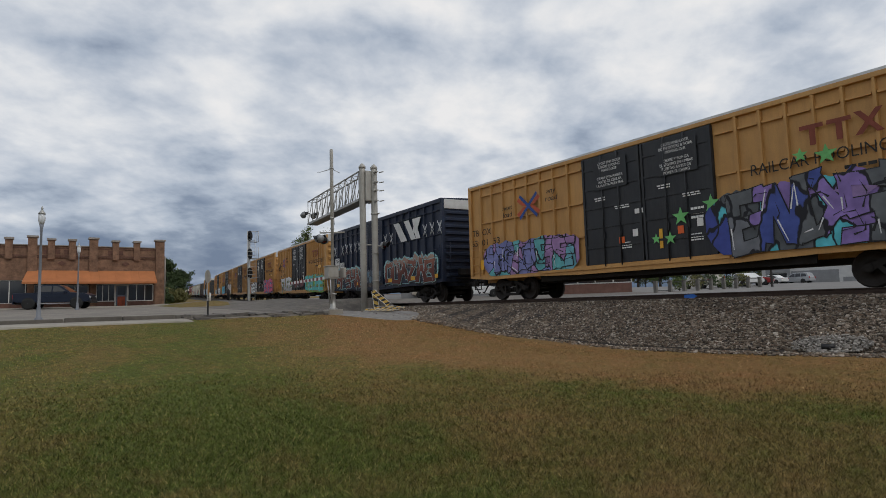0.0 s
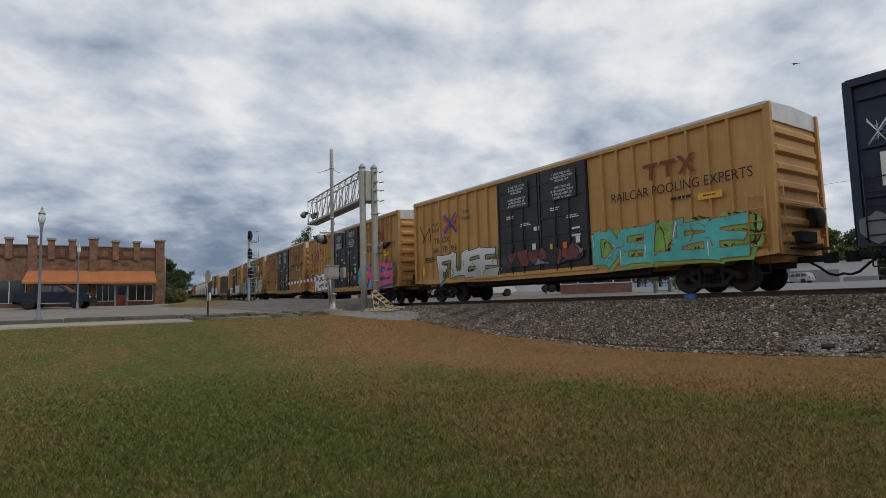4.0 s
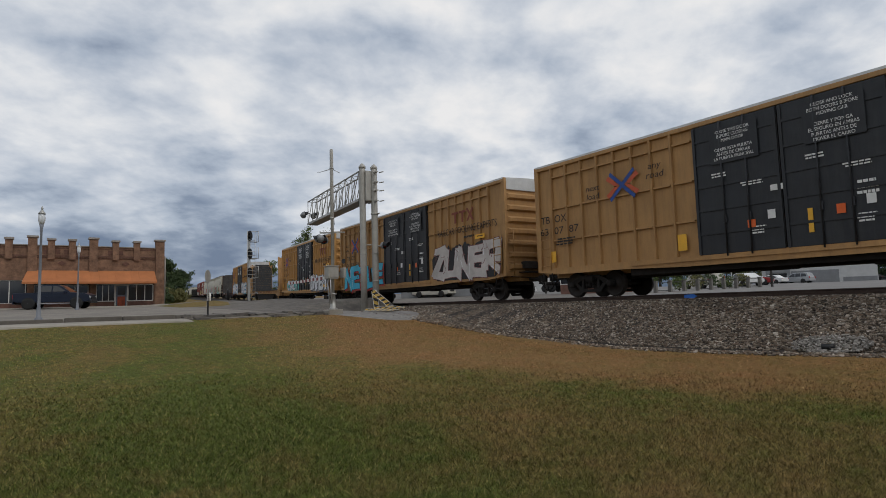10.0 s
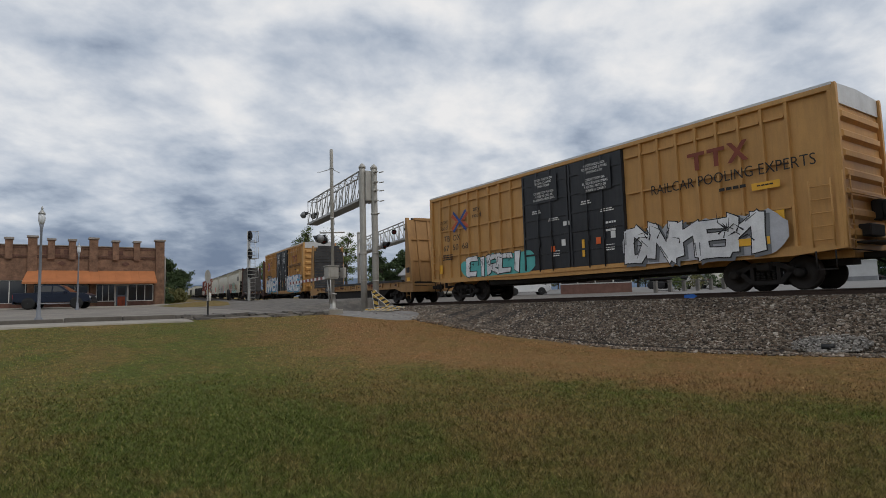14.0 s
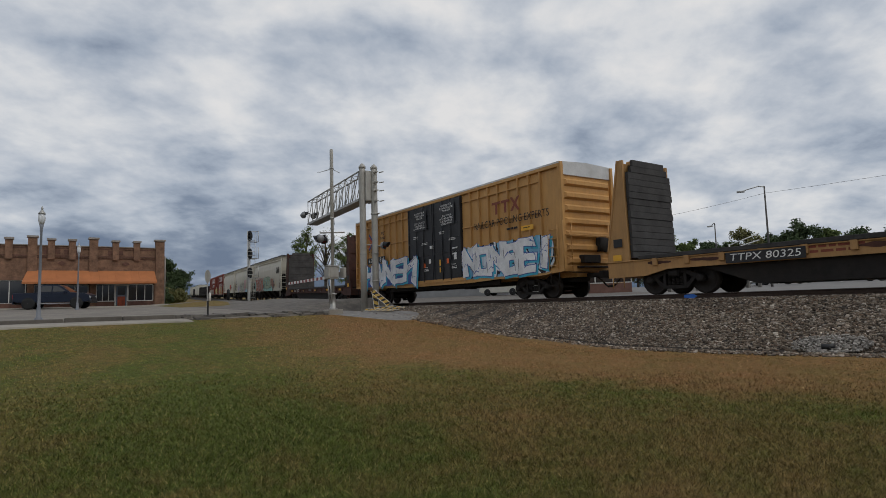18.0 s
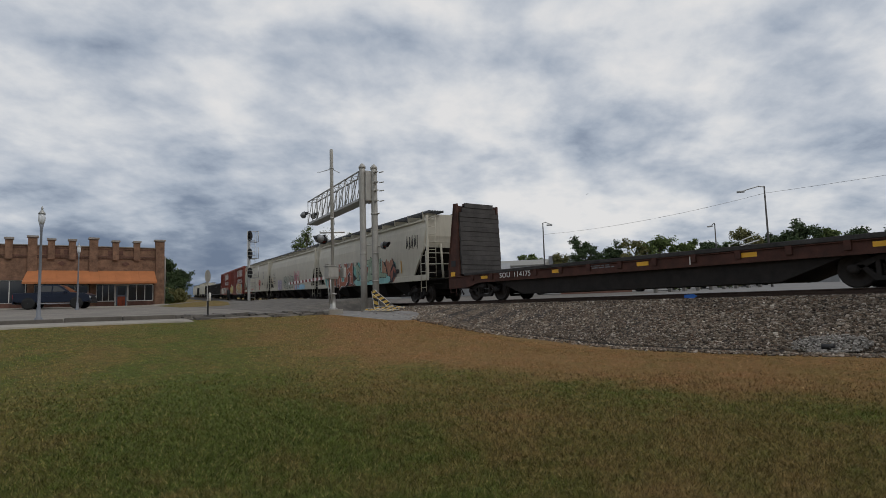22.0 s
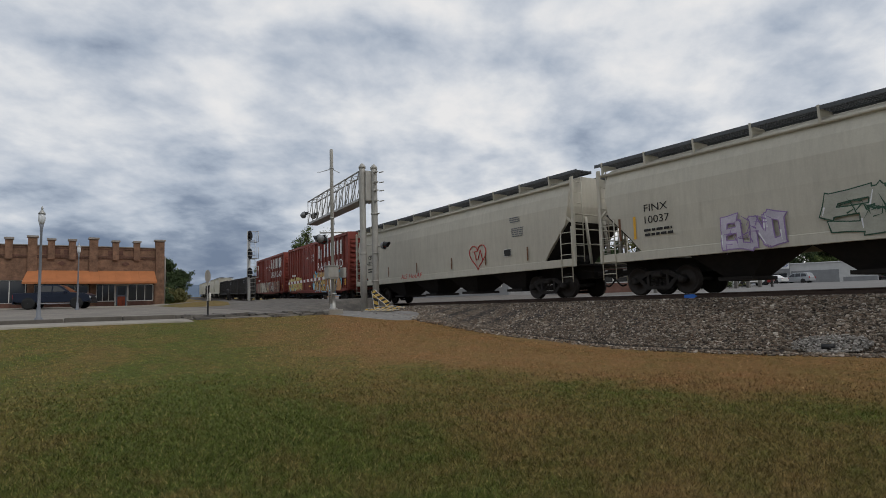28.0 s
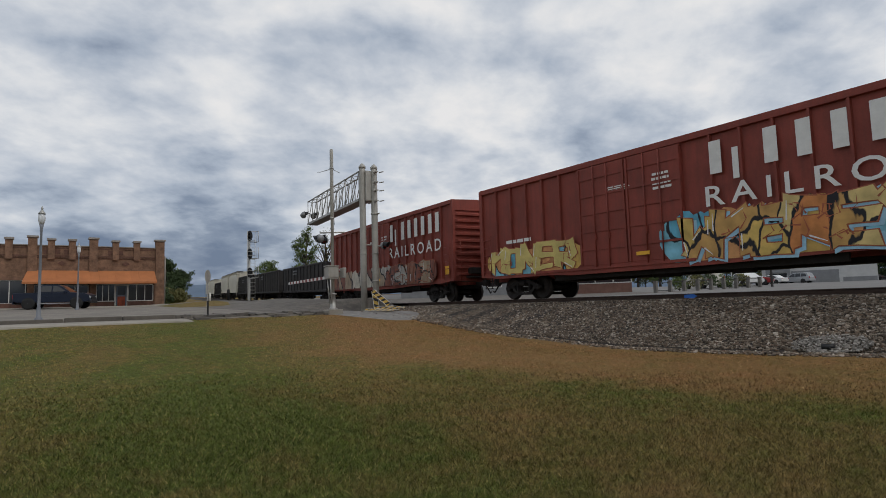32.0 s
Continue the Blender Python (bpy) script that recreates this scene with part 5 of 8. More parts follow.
        for y0 in (-0.75, -0.05, 0.65):
            part("bulkhead_brace", Shape().prism([(xe - k * 0.10, y0, deck), (xe - k * 0.64, y0, high - 0.14), (xe - k * 0.70, y0, high - 0.14), (xe - k * 0.17, y0, deck)], (0, 0.12, 0)), paint, frame_)
        for q in (0.33, 0.66):
            z = deck + (high - deck) * q
            xq = xe - k * (0.16 + 0.54 * q)
            part("cross_rib", Shape().box(min(xq, xq + k * 0.06), max(xq, xq + k * 0.06), -hw + 0.09, hw - 0.09, z - 0.04, z + 0.04, 0.01), paint, frame_)
        ladder(root, xe - k * 0.45, -hw - 0.05, 0.25, 0.62, 0.45, paint, 1)
        placard(root, xe - k * 0.45, deck + 0.12, 0.34, 0.20, SAFETY, -hw - 0.056, "reflector")
        placard(root, xe - k * 0.5, deck + 0.62, 0.36, 0.28, S_BLACK, -hw - 0.052, "stencil_panel")
    couplers(root, half)
    for k in (-1, 1):
        bogie(root, k * (half - 2.4))
    couple(root, s0, s1, half - 2.4)
    return root, half, -hw - 0.004


root, half, y = bulkhead_flat(-85.9, -66.4, YELLOW_OLD, DARKPLANK, "empty yellow bulkhead flatcar with dark plank end walls", 15, 4.62)
placard(root, -4.4, 0.97, 2.15, 0.30, S_BLACK, y - 0.074, "stencil_panel")
lettering(root, "TTPX 80325", -4.4, 0.97, 0.28, WHITE, y - 0.083, 1.9, slant=0.12)
s = Shape()
s.box(3.4, 3.75, y - 0.004, y, 1.08, 1.15).box(3.53, 3.62, y - 0.004, y, 0.9, 1.08).box(3.85, 4.2, y - 0.004, y, 1.08, 1.15).box(3.98, 4.07, y - 0.004, y, 0.9, 1.08)
s.add([(4.28, y - 0.004, 0.9), (4.38, y - 0.004, 0.9), (4.72, y - 0.004, 1.15), (4.62, y - 0.004, 1.15)], [(0, 1, 2, 3)]).add([(4.62, y - 0.004, 0.9), (4.72, y - 0.004, 0.9), (4.38, y - 0.004, 1.15), (4.28, y - 0.004, 1.15)], [(0, 1, 2, 3)])
part("pool_mark", s, MAROON, root, at=(0, -0.074, 0))
g_ = random.Random(6)
for q in range(16):
    xs_ = -half + 1.6 + (2 * half - 3.2) * g_.random()
    part("rust_stain", blob(xs_, xs_ + g_.uniform(0.25, 0.8), g_.uniform(0.88, 0.95), g_.uniform(1.08, 1.18), y - 0.003 - 0.0005 * q, q * 1.7, 0.5, 0.6, 0.08), BROWN, root, "dark rust stain")
bars(root, -3.4, -2.0, 0.9, 1.15, 2, MAROON, y, seed=4)
bars(root, 0.2, 1.2, 0.95, 1.15, 2, INK, y, seed=5)

root, half, y, yd = yellow_car(-106.0, -87.75, 17, "yellow boxcar with black doors and white-blue graffiti letters")
part("graffiti_ground", blob(11.6 - half, 17.9 - half, 0.98, 2.6, y - 0.01, 71.0, 0.2), patchwork("spray_sky_white", [(0.14, 0.32, 0.50), (0.55, 0.62, 0.68), (0.20, 0.42, 0.60), (0.68, 0.70, 0.72)], 0.5), root, "blue and white graffiti backing")
drawn_letters(root, "NOMBEI", 11.9 - half, 17.8 - half, 1.12, 2.35, y - 0.016, S_WHITE, S_DBLUE, 21, S_CYAN, 0.09)
part("graffiti_ground", blob(1.0 - half, 7.9 - half, 1.0, 2.45, yd - 0.05, 73.0, 0.35), S_DBLUE, root)
drawn_letters(root, "HAMEK", 1.3 - half, 7.6 - half, 1.1, 2.35, yd - 0.06, S_WHITE, S_DBLUE, 22, S_CYAN, 0.07)
lettering(root, "TB  OX", 2.5 - half, 3.0, 0.40, INK, y, 1.35)
placard(root, 2.9 - half, 2.56, 2.3, 0.36, S_BLACK, y - 0.06, "number_panel")
lettering(root, "6 7  2 1  8 4", 2.9 - half, 2.56, 0.34, WHITE, y - 0.07, 1.95)

root, half, y = bulkhead_flat(-127.85, -107.6, BROWN, PLANK, "empty rust-brown bulkhead flatcar with weathered plank end walls", 13, 4.64)
lettering(root, "SOU  114175", -5.3, 1.02, 0.30, WHITE, y - 0.074, 1.9)
for u in (-7.4, -3.0, 0.9, 4.4, 7.6):
    placard(root, u, 1.02, 0.46, 0.13, SAFETY, y, "reflector")
bars(root, -1.4, -0.2, 0.98, 1.12, 2, S_GREY, y, seed=8)
placard(root, 2.6, 1.0, 0.04, 0.26, WHITE, y)


def hopper(s0, s1, label, top=4.5, seed=0):
    """A covered hopper: smooth curved sides, cut-away ends, outlets below and a walkway on top."""
    L = s1 - s0
    half, hw = L / 2, HALF
    root = thing("covered_hopper", (0, 0, 0), label, "freight car", "cars of the train")
    prof = [(0.0, 1.32), (hw - 0.06, 1.32), (hw - 0.02, 1.9), (hw, 2.7), (hw - 0.02, 3.4), (hw - 0.10, 3.85), (hw - 0.28, top - 0.22), (hw - 0.62, top - 0.05), (0.6, top)]
    ring = [(-a, z) for a, z in prof[1:]] + [(a, z) for a, z in reversed(prof[1:])]
    n = len(ring)
    cut = 1.45                             # the end slopes in below

    def xe(z):
        return half - 0.30 - cut * max(0.0, min(1.0, (2.85 - z) / 1.45))

    xs_ = [-1.0, -0.5, 0.0, 0.5, 1.0]
    vs = []
    for f in xs_:
        vs += [(f * xe(z), yy, z) for yy, z in ring]
    fs = [(i * n + j, i * n + (j + 1) % n, (i + 1) * n + (j + 1) % n, (i + 1) * n + j) for i in range(len(xs_) - 1) for j in range(n)]
    for o, flip in ((0, False), ((len(xs_) - 1) * n, True)):
        for j in range(n // 2 - 1):
            q = (o + j, o + j + 1, o + n - 2 - j, o + n - 1 - j)
            fs.append(q if flip else tuple(reversed(q)))
    part("body", Shape().add(vs, fs, False), GREY, root)
    for i in range(1, 5):                  # welded seams of the side sheets
        x = -half + L * i / 5
        for k in (-1, 1):
            s = Shape()
            pr = [(a, z) for a, z in prof[1:8]]
            for (a, z), (b, w) in zip(pr, pr[1:]):
                s.add([(x - 0.02, k * (a + 0.008), z), (x + 0.02, k * (a + 0.008), z), (x + 0.02, k * (b + 0.008), w), (x - 0.02, k * (b + 0.008), w)], [(0, 1, 2, 3)])
            part("seam", s, GREY, root)
    for k in (-1, 1):
        y0 = -hw - 0.015 if k < 0 else hw - 0.06
        part("side_sill", Shape().box(-half, half, y0, y0 + 0.075, 1.12, 1.42, 0.015), GREY, root)
        part("roof_rail", Shape().tube((-half + 0.05, k * (hw - 0.16), top - 0.30), (half - 0.05, k * (hw - 0.16), top - 0.30), 0.05, n=6), GREY, root)
        # end cages
        for e in (-1, 1):
            xx = e * half
            s = Shape()
            s.box(min(xx - e * 0.12, xx), max(xx - e * 0.12, xx), y0, y0 + 0.09, 1.4, top - 0.12, 0.01)
            s.prism([(xx - e * 0.12, y0 + 0.02, 2.72), (xx - e * 0.12, y0 + 0.02, 2.80), (xx - e * 0.36, y0 + 0.02, 3.0), (xx - e * 0.36, y0 + 0.02, 2.9)], (0, 0.05, 0))
            for zz in (1.95, 2.5, 3.05):
                s.tube((xx - e * 0.04, y0 + 0.04, zz), (xx - e * 0.04, -y0, zz), 0.022, n=5)
            part("end_post", s, GREY, root)
            ladder(root, xx - e * 0.40, y0 - 0.02 if k < 0 else y0 + 0.1, 0.55, 2.6, 0.55, GREY, 5)
            ladder(root, xx - e * 0.02, k * (hw - 0.28), 1.3, top - 0.1, 0.42, GREY, 8, along=False)
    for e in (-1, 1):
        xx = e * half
        # dark plate over the slope: the pocket's shade painted on
        part("slope_sheet", Shape().sheet([(xx - e * (0.29 + cut * 0.97), -hw + 0.1, 1.36), (xx - e * (0.29 + cut * 0.97), hw - 0.1, 1.36), (xx - e * 0.28, hw - 0.04, 2.80), (xx - e * 0.28, -hw + 0.04, 2.80)], 0.012), UNDER, root, "sloping end sheet painted dark for its shade")
        part("end_platform", Shape().box(min(xx - e * 1.9, xx), max(xx - e * 1.9, xx), -hw + 0.08, hw - 0.08, 1.16, 1.22), UNDER, root)
        part("end_brace", Shape().tube((xx - e * 0.1, -0.5, 1.2), (xx - e * 0.3, -0.5, 3.0), 0.06, n=6).tube((xx - e * 0.1, 0.5, 1.2), (xx - e * 0.3, 0.5, 3.0), 0.06, n=6), GREY, root)
    # outlets
    for i in (-1.5, -0.5, 0.5, 1.5):
        xc = i * (L - 5.2) / 4.0
        part("hopper_outlet", Shape().add([(xc - 1.35, -hw + 0.25, 1.30), (xc + 1.35, -hw + 0.25, 1.30), (xc + 1.35, hw - 0.25, 1.30), (xc - 1.35, hw - 0.25, 1.30), (xc - 0.42, -0.5, 0.45), (xc + 0.42, -0.5, 0.45), (xc + 0.42, 0.5, 0.45), (xc - 0.42, 0.5, 0.45)],
                                          [(0, 1, 5, 4), (1, 2, 6, 5), (2, 3, 7, 6), (3, 0, 4, 7), (4, 5, 6, 7)]).box(xc - 0.5, xc + 0.5, -0.75, 0.75, 0.34, 0.45), UNDER, root, "dark discharge gate")
    # walkway and hatch line
    WALKWAY = shader("dull_galvanised", (0.10, 0.105, 0.11), 0.6, 0.4, vary=0.2)
    for k in (-1, 1):
        yy = k * (hw - 0.50)
        walkw, brackets = Shape(), Shape()
        for q in range(6):
            walkw.box(-half - 0.15, half + 0.15, yy - 0.38 + q * 0.15, yy - 0.362 + q * 0.15, top + 0.08, top + 0.13)
        for q in (-0.39, 0.39):
            walkw.box(-half - 0.15, half + 0.15, yy + q - 0.012, yy + q + 0.012, top + 0.03, top + 0.14)
        x = -half - 0.1
        while x < half + 0.1:
            walkw.box(x, x + 0.02, yy - 0.38, yy + 0.38, top + 0.085, top + 0.125)
            x += 0.075
        x = -half + 0.15
        while x < half:
            brackets.prism([(x, yy - 0.42, top + 0.16), (x, yy - 0.40, top - 0.30), (x, yy - 0.30, top - 0.16), (x, yy + 0.35, top + 0.0), (x, yy + 0.35, top + 0.07), (x, yy - 0.37, top + 0.07), (x, yy - 0.37, top + 0.16)], (0.06, 0, 0))
            x += 1.75
        tagged(part("running_board", walkw, WALKWAY, root, "galvanised grating roof walkway"), kind="stuff")
        tagged(part("walkway_bracket", brackets, GREY, root), kind="stuff")
    part("hatch_cover", Shape().box(-half + 1.2, half - 1.2, -0.32, 0.32, top - 0.02, top + 0.12, 0.05), GREY, root, "long trough hatch")
    part("stub_sill", Shape().box(-half + 0.2, -half + 3.6, -0.3, 0.3, 0.7, 1.15), UNDER, root)
    part("stub_sill", Shape().box(half - 3.6, half - 0.2, -0.3, 0.3, 0.7, 1.15), UNDER, root)
    part("brake_reservoir", Shape().tube((half - 1.5, -0.8, 1.55), (half - 1.5, 0.7, 1.55), 0.2, n=10), UNDER, root)
    couplers(root, half)
    for k in (-1, 1):
        bogie(root, k * (half - 1.95))
    couple(root, s0, s1, half - 1.95)
    return root, half, -hw - 0.012


RUSTY = spray("rust_streak", (0.16, 0.07, 0.03))


def hopper_text(root, half, y, a, b, u):
    lettering(root, a, u - half, 2.78, 0.34, INK, y, 0.86)
    lettering(root, b, u - half, 2.40, 0.34, INK, y, 0.90 if len(b) < 6 else 1.12)
    bars(root, u - 0.5 - half, u + 0.6 - half, 1.85, 2.15, 2, INK, y, seed=7)


root, half, y = hopper(-147.45, -129.15, "pale grey covered hopper with red and green graffiti", 4.52)
hopper_text(root, half, y + 0.005, "UTCX", "5018", 2.2)
part("graffiti_ground", blob(1.9 - half, 14.6 - half, 1.15, 2.75, y - 0.015, 81.0, 0.4), patchwork("spray_earth", [(0.26, 0.09, 0.06), (0.10, 0.30, 0.28), (0.34, 0.16, 0.10), (0.16, 0.38, 0.34), (0.40, 0.22, 0.14)], 0.35), root, "rust-red and green graffiti")
drawn_letters(root, "CKUK", 2.9 - half, 7.6 - half, 1.3, 2.6, y - 0.02, spray("brick", (0.36, 0.12, 0.07)), S_WHITE, 31, S_BLACK, 0.08)
drawn_letters(root, "MOSL", 8.5 - half, 13.2 - half, 1.5, 2.6, y - 0.02, spray("sage", (0.28, 0.36, 0.26)), S_BLACK, 32, spray("aqua", (0.25, 0.48, 0.46)), 0.08)
part("graffiti_ground", blob(8.0 - half, 13.8 - half, 1.13, 1.6, y - 0.025, 83.0, 0.2), spray("aqua", (0.25, 0.48, 0.46)), root)
placard(root, 14.6 - half, 1.75, 0.5, 0.22, INK, y, "stencil_panel")
placard(root, 15.2 - half, 1.95, 0.09, 0.7, SAFETY, y, "reflector")
g = Shape()
for q in range(9):
    u = 15.9 + 0.16 * q - half
    g.tube((u, y, 2.9 + 0.1 * math.sin(q * 2.1)), (u + 0.1 * math.cos(q * 3), y, 3.45 + 0.12 * math.cos(q * 1.7)), 0.018, n=4)
part("graffiti_scrawl", g, S_BLACK, root, "black sprayed scrawl")

root, half, y = hopper(-167.45, -148.3, "pale grey covered hopper with outline graffiti", 4.52)
hopper_text(root, half, y + 0.005, "FINX", "10037", 2.3)
drawn_letters(root, "ELNO", 4.5 - half, 6.2 - half, 1.2, 2.1, y - 0.016, spray("lilac_white", (0.50, 0.46, 0.54)), S_PURPLE, 33, None, 0.05)
drawn_letters(root, "SNVO", 7.2 - half, 11.2 - half, 1.35, 2.3, y - 0.016, spray("pale_sage", (0.38, 0.38, 0.32)), spray("dark_green", (0.03, 0.08, 0.05)), 34, None, 0.05)
drawn_letters(root, "DI7", 11.8 - half, 13.6 - half, 1.25, 2.6, y - 0.016, spray("blush", (0.55, 0.40, 0.38)), S_PINK, 35, None, 0.06)
part("graffiti_ground", blob(11.7 - half, 16.0 - half, 1.16, 1.65, y - 0.02, 85, 0.4), S_ICE, root)
for u in (0.9, 1.5, 9.6, 16.2):
    placard(root, u - half, 2.2, 0.09, 0.75, RUSTY if u != 1.5 else SAFETY, y, "rust_streak")

root, half, y = hopper(-187.5, -168.5, "pale grey covered hopper with a sprayed red heart", 4.56)
hopper_text(root, half, y + 0.005, "CBFX", "471388", 2.2)
lettering(root, "AiS HotAF", 7.0 - half, 1.40, 0.36, S_RED2, y - 0.01, 2.3, slant=0.2)
heart = [(0.62 * 16 * math.sin(a) ** 3 / 16, 0.62 * (13 * math.cos(a) - 5 * math.cos(2 * a) - 2 * math.cos(3 * a) - math.cos(4 * a)) / 16) for a in [2 * math.pi * i / 40 for i in range(40)]]
s = Shape()
for (a, b), (c, d) in zip(heart, heart[1:] + heart[:1]):
    s.tube((13.05 - half + a, y - 0.012, 2.0 + b), (13.05 - half + c, y - 0.012, 2.0 + d), 0.022, n=4)
s.tube((12.8 - half, y - 0.012, 2.2), (12.95 - half, y - 0.012, 1.8), 0.02, n=4).tube((12.65 - half, y - 0.012, 2.2), (13.0 - half, y - 0.012, 2.2), 0.02, n=4).tube((13.05 - half, y - 0.012, 1.8), (13.25 - half, y - 0.012, 2.25), 0.02, n=4).tube((13.25 - half, y - 0.012, 2.25), (13.4 - half, y - 0.012, 1.8), 0.02, n=4)
part("graffiti_heart", s, S_RED2, root, "sprayed red heart outline")
bars(root, 15.4 - half, 16.3 - half, 2.55, 2.95, 5, S_GREY, y, seed=9)
bars(root, 15.3 - half, 16.0 - half, 3.15, 3.4, 3, S_GREY, y, seed=10)
placard(root, 15.15 - half, 1.95, 0.46, 0.32, WHITE, y, "stencil_panel")
placard(root, 15.15 - half, 1.95, 0.42, 0.28, INK, y - 0.007, "stencil_panel")
for u in (1.0, 4.4, 7.6, 10.9, 13.6, 16.4):
    placard(root, u - half, 1.8, 0.07, 0.55, RUSTY, y, "rust_streak")


def red_car(s0, s1, label, seed):
    spec = dict(length=s1 - s0, paint=RED, door=(5.7, 9.9), leaves=2, door_paint=RED, label=label, rails=False, even=True, cols=7, top=4.86, pale_roof=False, track_paint=RED, end_ribs=10, pale_end=False)
    root, half, y, yd = boxcar(spec)
    couple(root, s0, s1, half - 2.15)
    X = lambda u: u - half
    k = (s1 - s0) / 17.4
    # the owner's name stays unlettered: tall white bars
    g = random.Random(seed)
    for i, u in enumerate((10.35, 11.0, 11.85, 12.65, 13.45, 14.25, 15.05, 15.8)):
        z0, z1 = (3.45, 4.42) if i != 1 else (3.2, 4.1)
        part("name_bar", Shape().box(X(u * k), X(u * k) + (0.18 if i == 1 else 0.36), y - 0.004, y, z0, z1), WHITE, root)
    lettering(root, "RAILROAD", X(13.25 * k), 2.78, 0.84, WHITE, y - 0.004, 6.2 * k, bold=0.008, spacing=1.4)
    bars(root, X(7.0), X(8.0), 3.55, 3.75, 3, WHITE, y - 0.03, seed=seed)
    bars(root, X(8.8), X(9.6), 3.3, 3.9, 4, WHITE, y - 0.03, seed=seed + 1)
    placard(root, X(16.9 * k), 1.5, 0.35, 0.4, SAFETY, y, "reflector")
    placard(root, X(8.4), 1.35, 0.5, 0.12, SAFETY, yd - 0.05, "reflector")
    bars(root, X(1.6), X(3.2), 2.25, 2.5, 1, WHITE, y, seed=seed + 2)
    return root, half, y, yd


root, half, y, yd = red_car(-207.3, -189.1, "oxide-red boxcar with white lettering and orange-blue graffiti", 5)
part("graffiti_ground", blob(9.0 - half, 17.0 - half, 0.95, 2.65, y - 0.01, 91.0, 0.35), patchwork("spray_blue_gold", [(0.12, 0.40, 0.55), (0.55, 0.36, 0.10), (0.20, 0.48, 0.60), (0.60, 0.30, 0.12)], 0.5), root, "blue and gold graffiti")
drawn_letters(root, "WKEREY", 9.9 - half, 15.9 - half, 1.08, 2.30, y - 0.02, patchwork("spray_gold_orange", [(0.60, 0.42, 0.12), (0.55, 0.22, 0.07), (0.62, 0.48, 0.20), (0.50, 0.30, 0.10)], 0.5), S_RUST, 41, S_ICE, 0.08)
part("graffiti_ground", blob(0.4 - half, 5.9 - half, 1.0, 2.2, y - 0.01, 93.0, 0.35), MATS["spray_blue_gold"], root)
drawn_letters(root, "KOMER", 0.7 - half, 5.4 - half, 1.15, 2.1, y - 0.02, spray("straw", (0.58, 0.48, 0.16)), S_RUST, 42, None, 0.06)

root, half, y, yd = red_car(-226.0, -209.3, "oxide-red boxcar with white lettering and pale graffiti", 15)
part("graffiti_ground", blob(0.3 - half, 15.4 - half, 0.98, 2.3, yd - 0.05, 95.0, 0.35), patchwork("spray_silver", [(0.40, 0.38, 0.34), (0.26, 0.12, 0.08), (0.52, 0.48, 0.40), (0.34, 0.26, 0.18), (0.20, 0.08, 0.06)], 0.5), root, "silver-grey graffiti")
drawn_letters(root, "KENTER", 9.6 - half, 15.0 - half, 1.1, 2.0, yd - 0.06, spray("silver", (0.52, 0.50, 0.44)), S_RUST, 43, None, 0.07)


def gondola(s0, s1, paint, label, high, ribs):
    """An open-topped car with ribbed sides."""
    L = s1 - s0
    half, hw = L / 2, HALF
    root = thing("gondola_car", (0, 0, 0), label, "freight car", "cars of the train")
    part("floor", Shape().box(-half, half, -hw + 0.1, hw - 0.1, 1.05, 1.2), UNDER, root)
    for k in (-1, 1):
        y0 = -hw + 0.07 if k < 0 else hw - 0.13
        part("side_wall", Shape().box(-half, half, y0, y0 + 0.06, 1.0, high), paint, root)
        part("top_chord", Shape().box(-half, half, y0 - 0.07, y0 + 0.10, high - 0.02, high + 0.12, 0.02), paint, root)
        part("side_sill", Shape().box(-half, half, y0 - 0.07, y0 + 0.09, 0.88, 1.05, 0.02), paint, root)
        for i in range(ribs + 1):
            x = -half + 0.06 + (L - 0.12) * i / ribs
            part("side_rib", shared(("gon_rib", high, k), lambda: Shape().prism([(-0.07, 0, 1.05), (-0.05, -0.075 * -k, 1.05), (0.05, -0.075 * -k, 1.05), (0.07, 0, 1.05)], (0, 0, high - 1.07))), paint, root, at=(x, y0 if k < 0 else y0 + 0.06, 0))
    for k in (-1, 1):
        x = k * half
        part("end_wall", Shape().box(min(x, x - k * 0.08), max(x, x - k * 0.08), -hw + 0.07, hw - 0.07, 1.0, high + 0.05), paint, root)
    part("load", Shape().add([(-half + 0.3, -hw + 0.2, high - 0.5), (half - 0.3, -hw + 0.2, high - 0.5), (half - 0.3, hw - 0.2, high - 0.5), (-half + 0.3, hw - 0.2, high - 0.5), (-half + 2.2, 0, high - 0.05), (half - 2.2, 0, high - 0.05)],
                             [(0, 1, 5, 4), (1, 2, 5), (2, 3, 4, 5), (3, 0, 4)]), COALBLACK, root)
    part("underframe", Shape().box(-half + 0.3, half - 0.3, -0.3, 0.3, 0.62, 1.04), UNDER, root)
    bars(root, -half + 4.5, -half + 6.3, 2.4, 2.9, 2, S_GREY, -hw - 0.012, seed=3)
    couplers(root, half)
    for k in (-1, 1):
        bogie(root, k * (half - 1.9))
    couple(root, s0, s1, half - 1.9)


at = -227.5
for n_, (kind, L) in enumerate((("g", 15.6), ("g", 15.6), ("g", 15.2), ("h", 13.5), ("h", 13.5), ("g", 15.2), ("h", 14.5), ("h", 14.5))):
    if kind == "g":
        gondola(at - L, at, COALBLACK, "sooty black open gondola car with ribbed sides", (3.05, 3.1, 3.25)[n_ % 3], 13)
    else:
        hopper(at - L, at, "small pale covered hopper at the tail of the train", 4.3)
    at -= L + 1.7

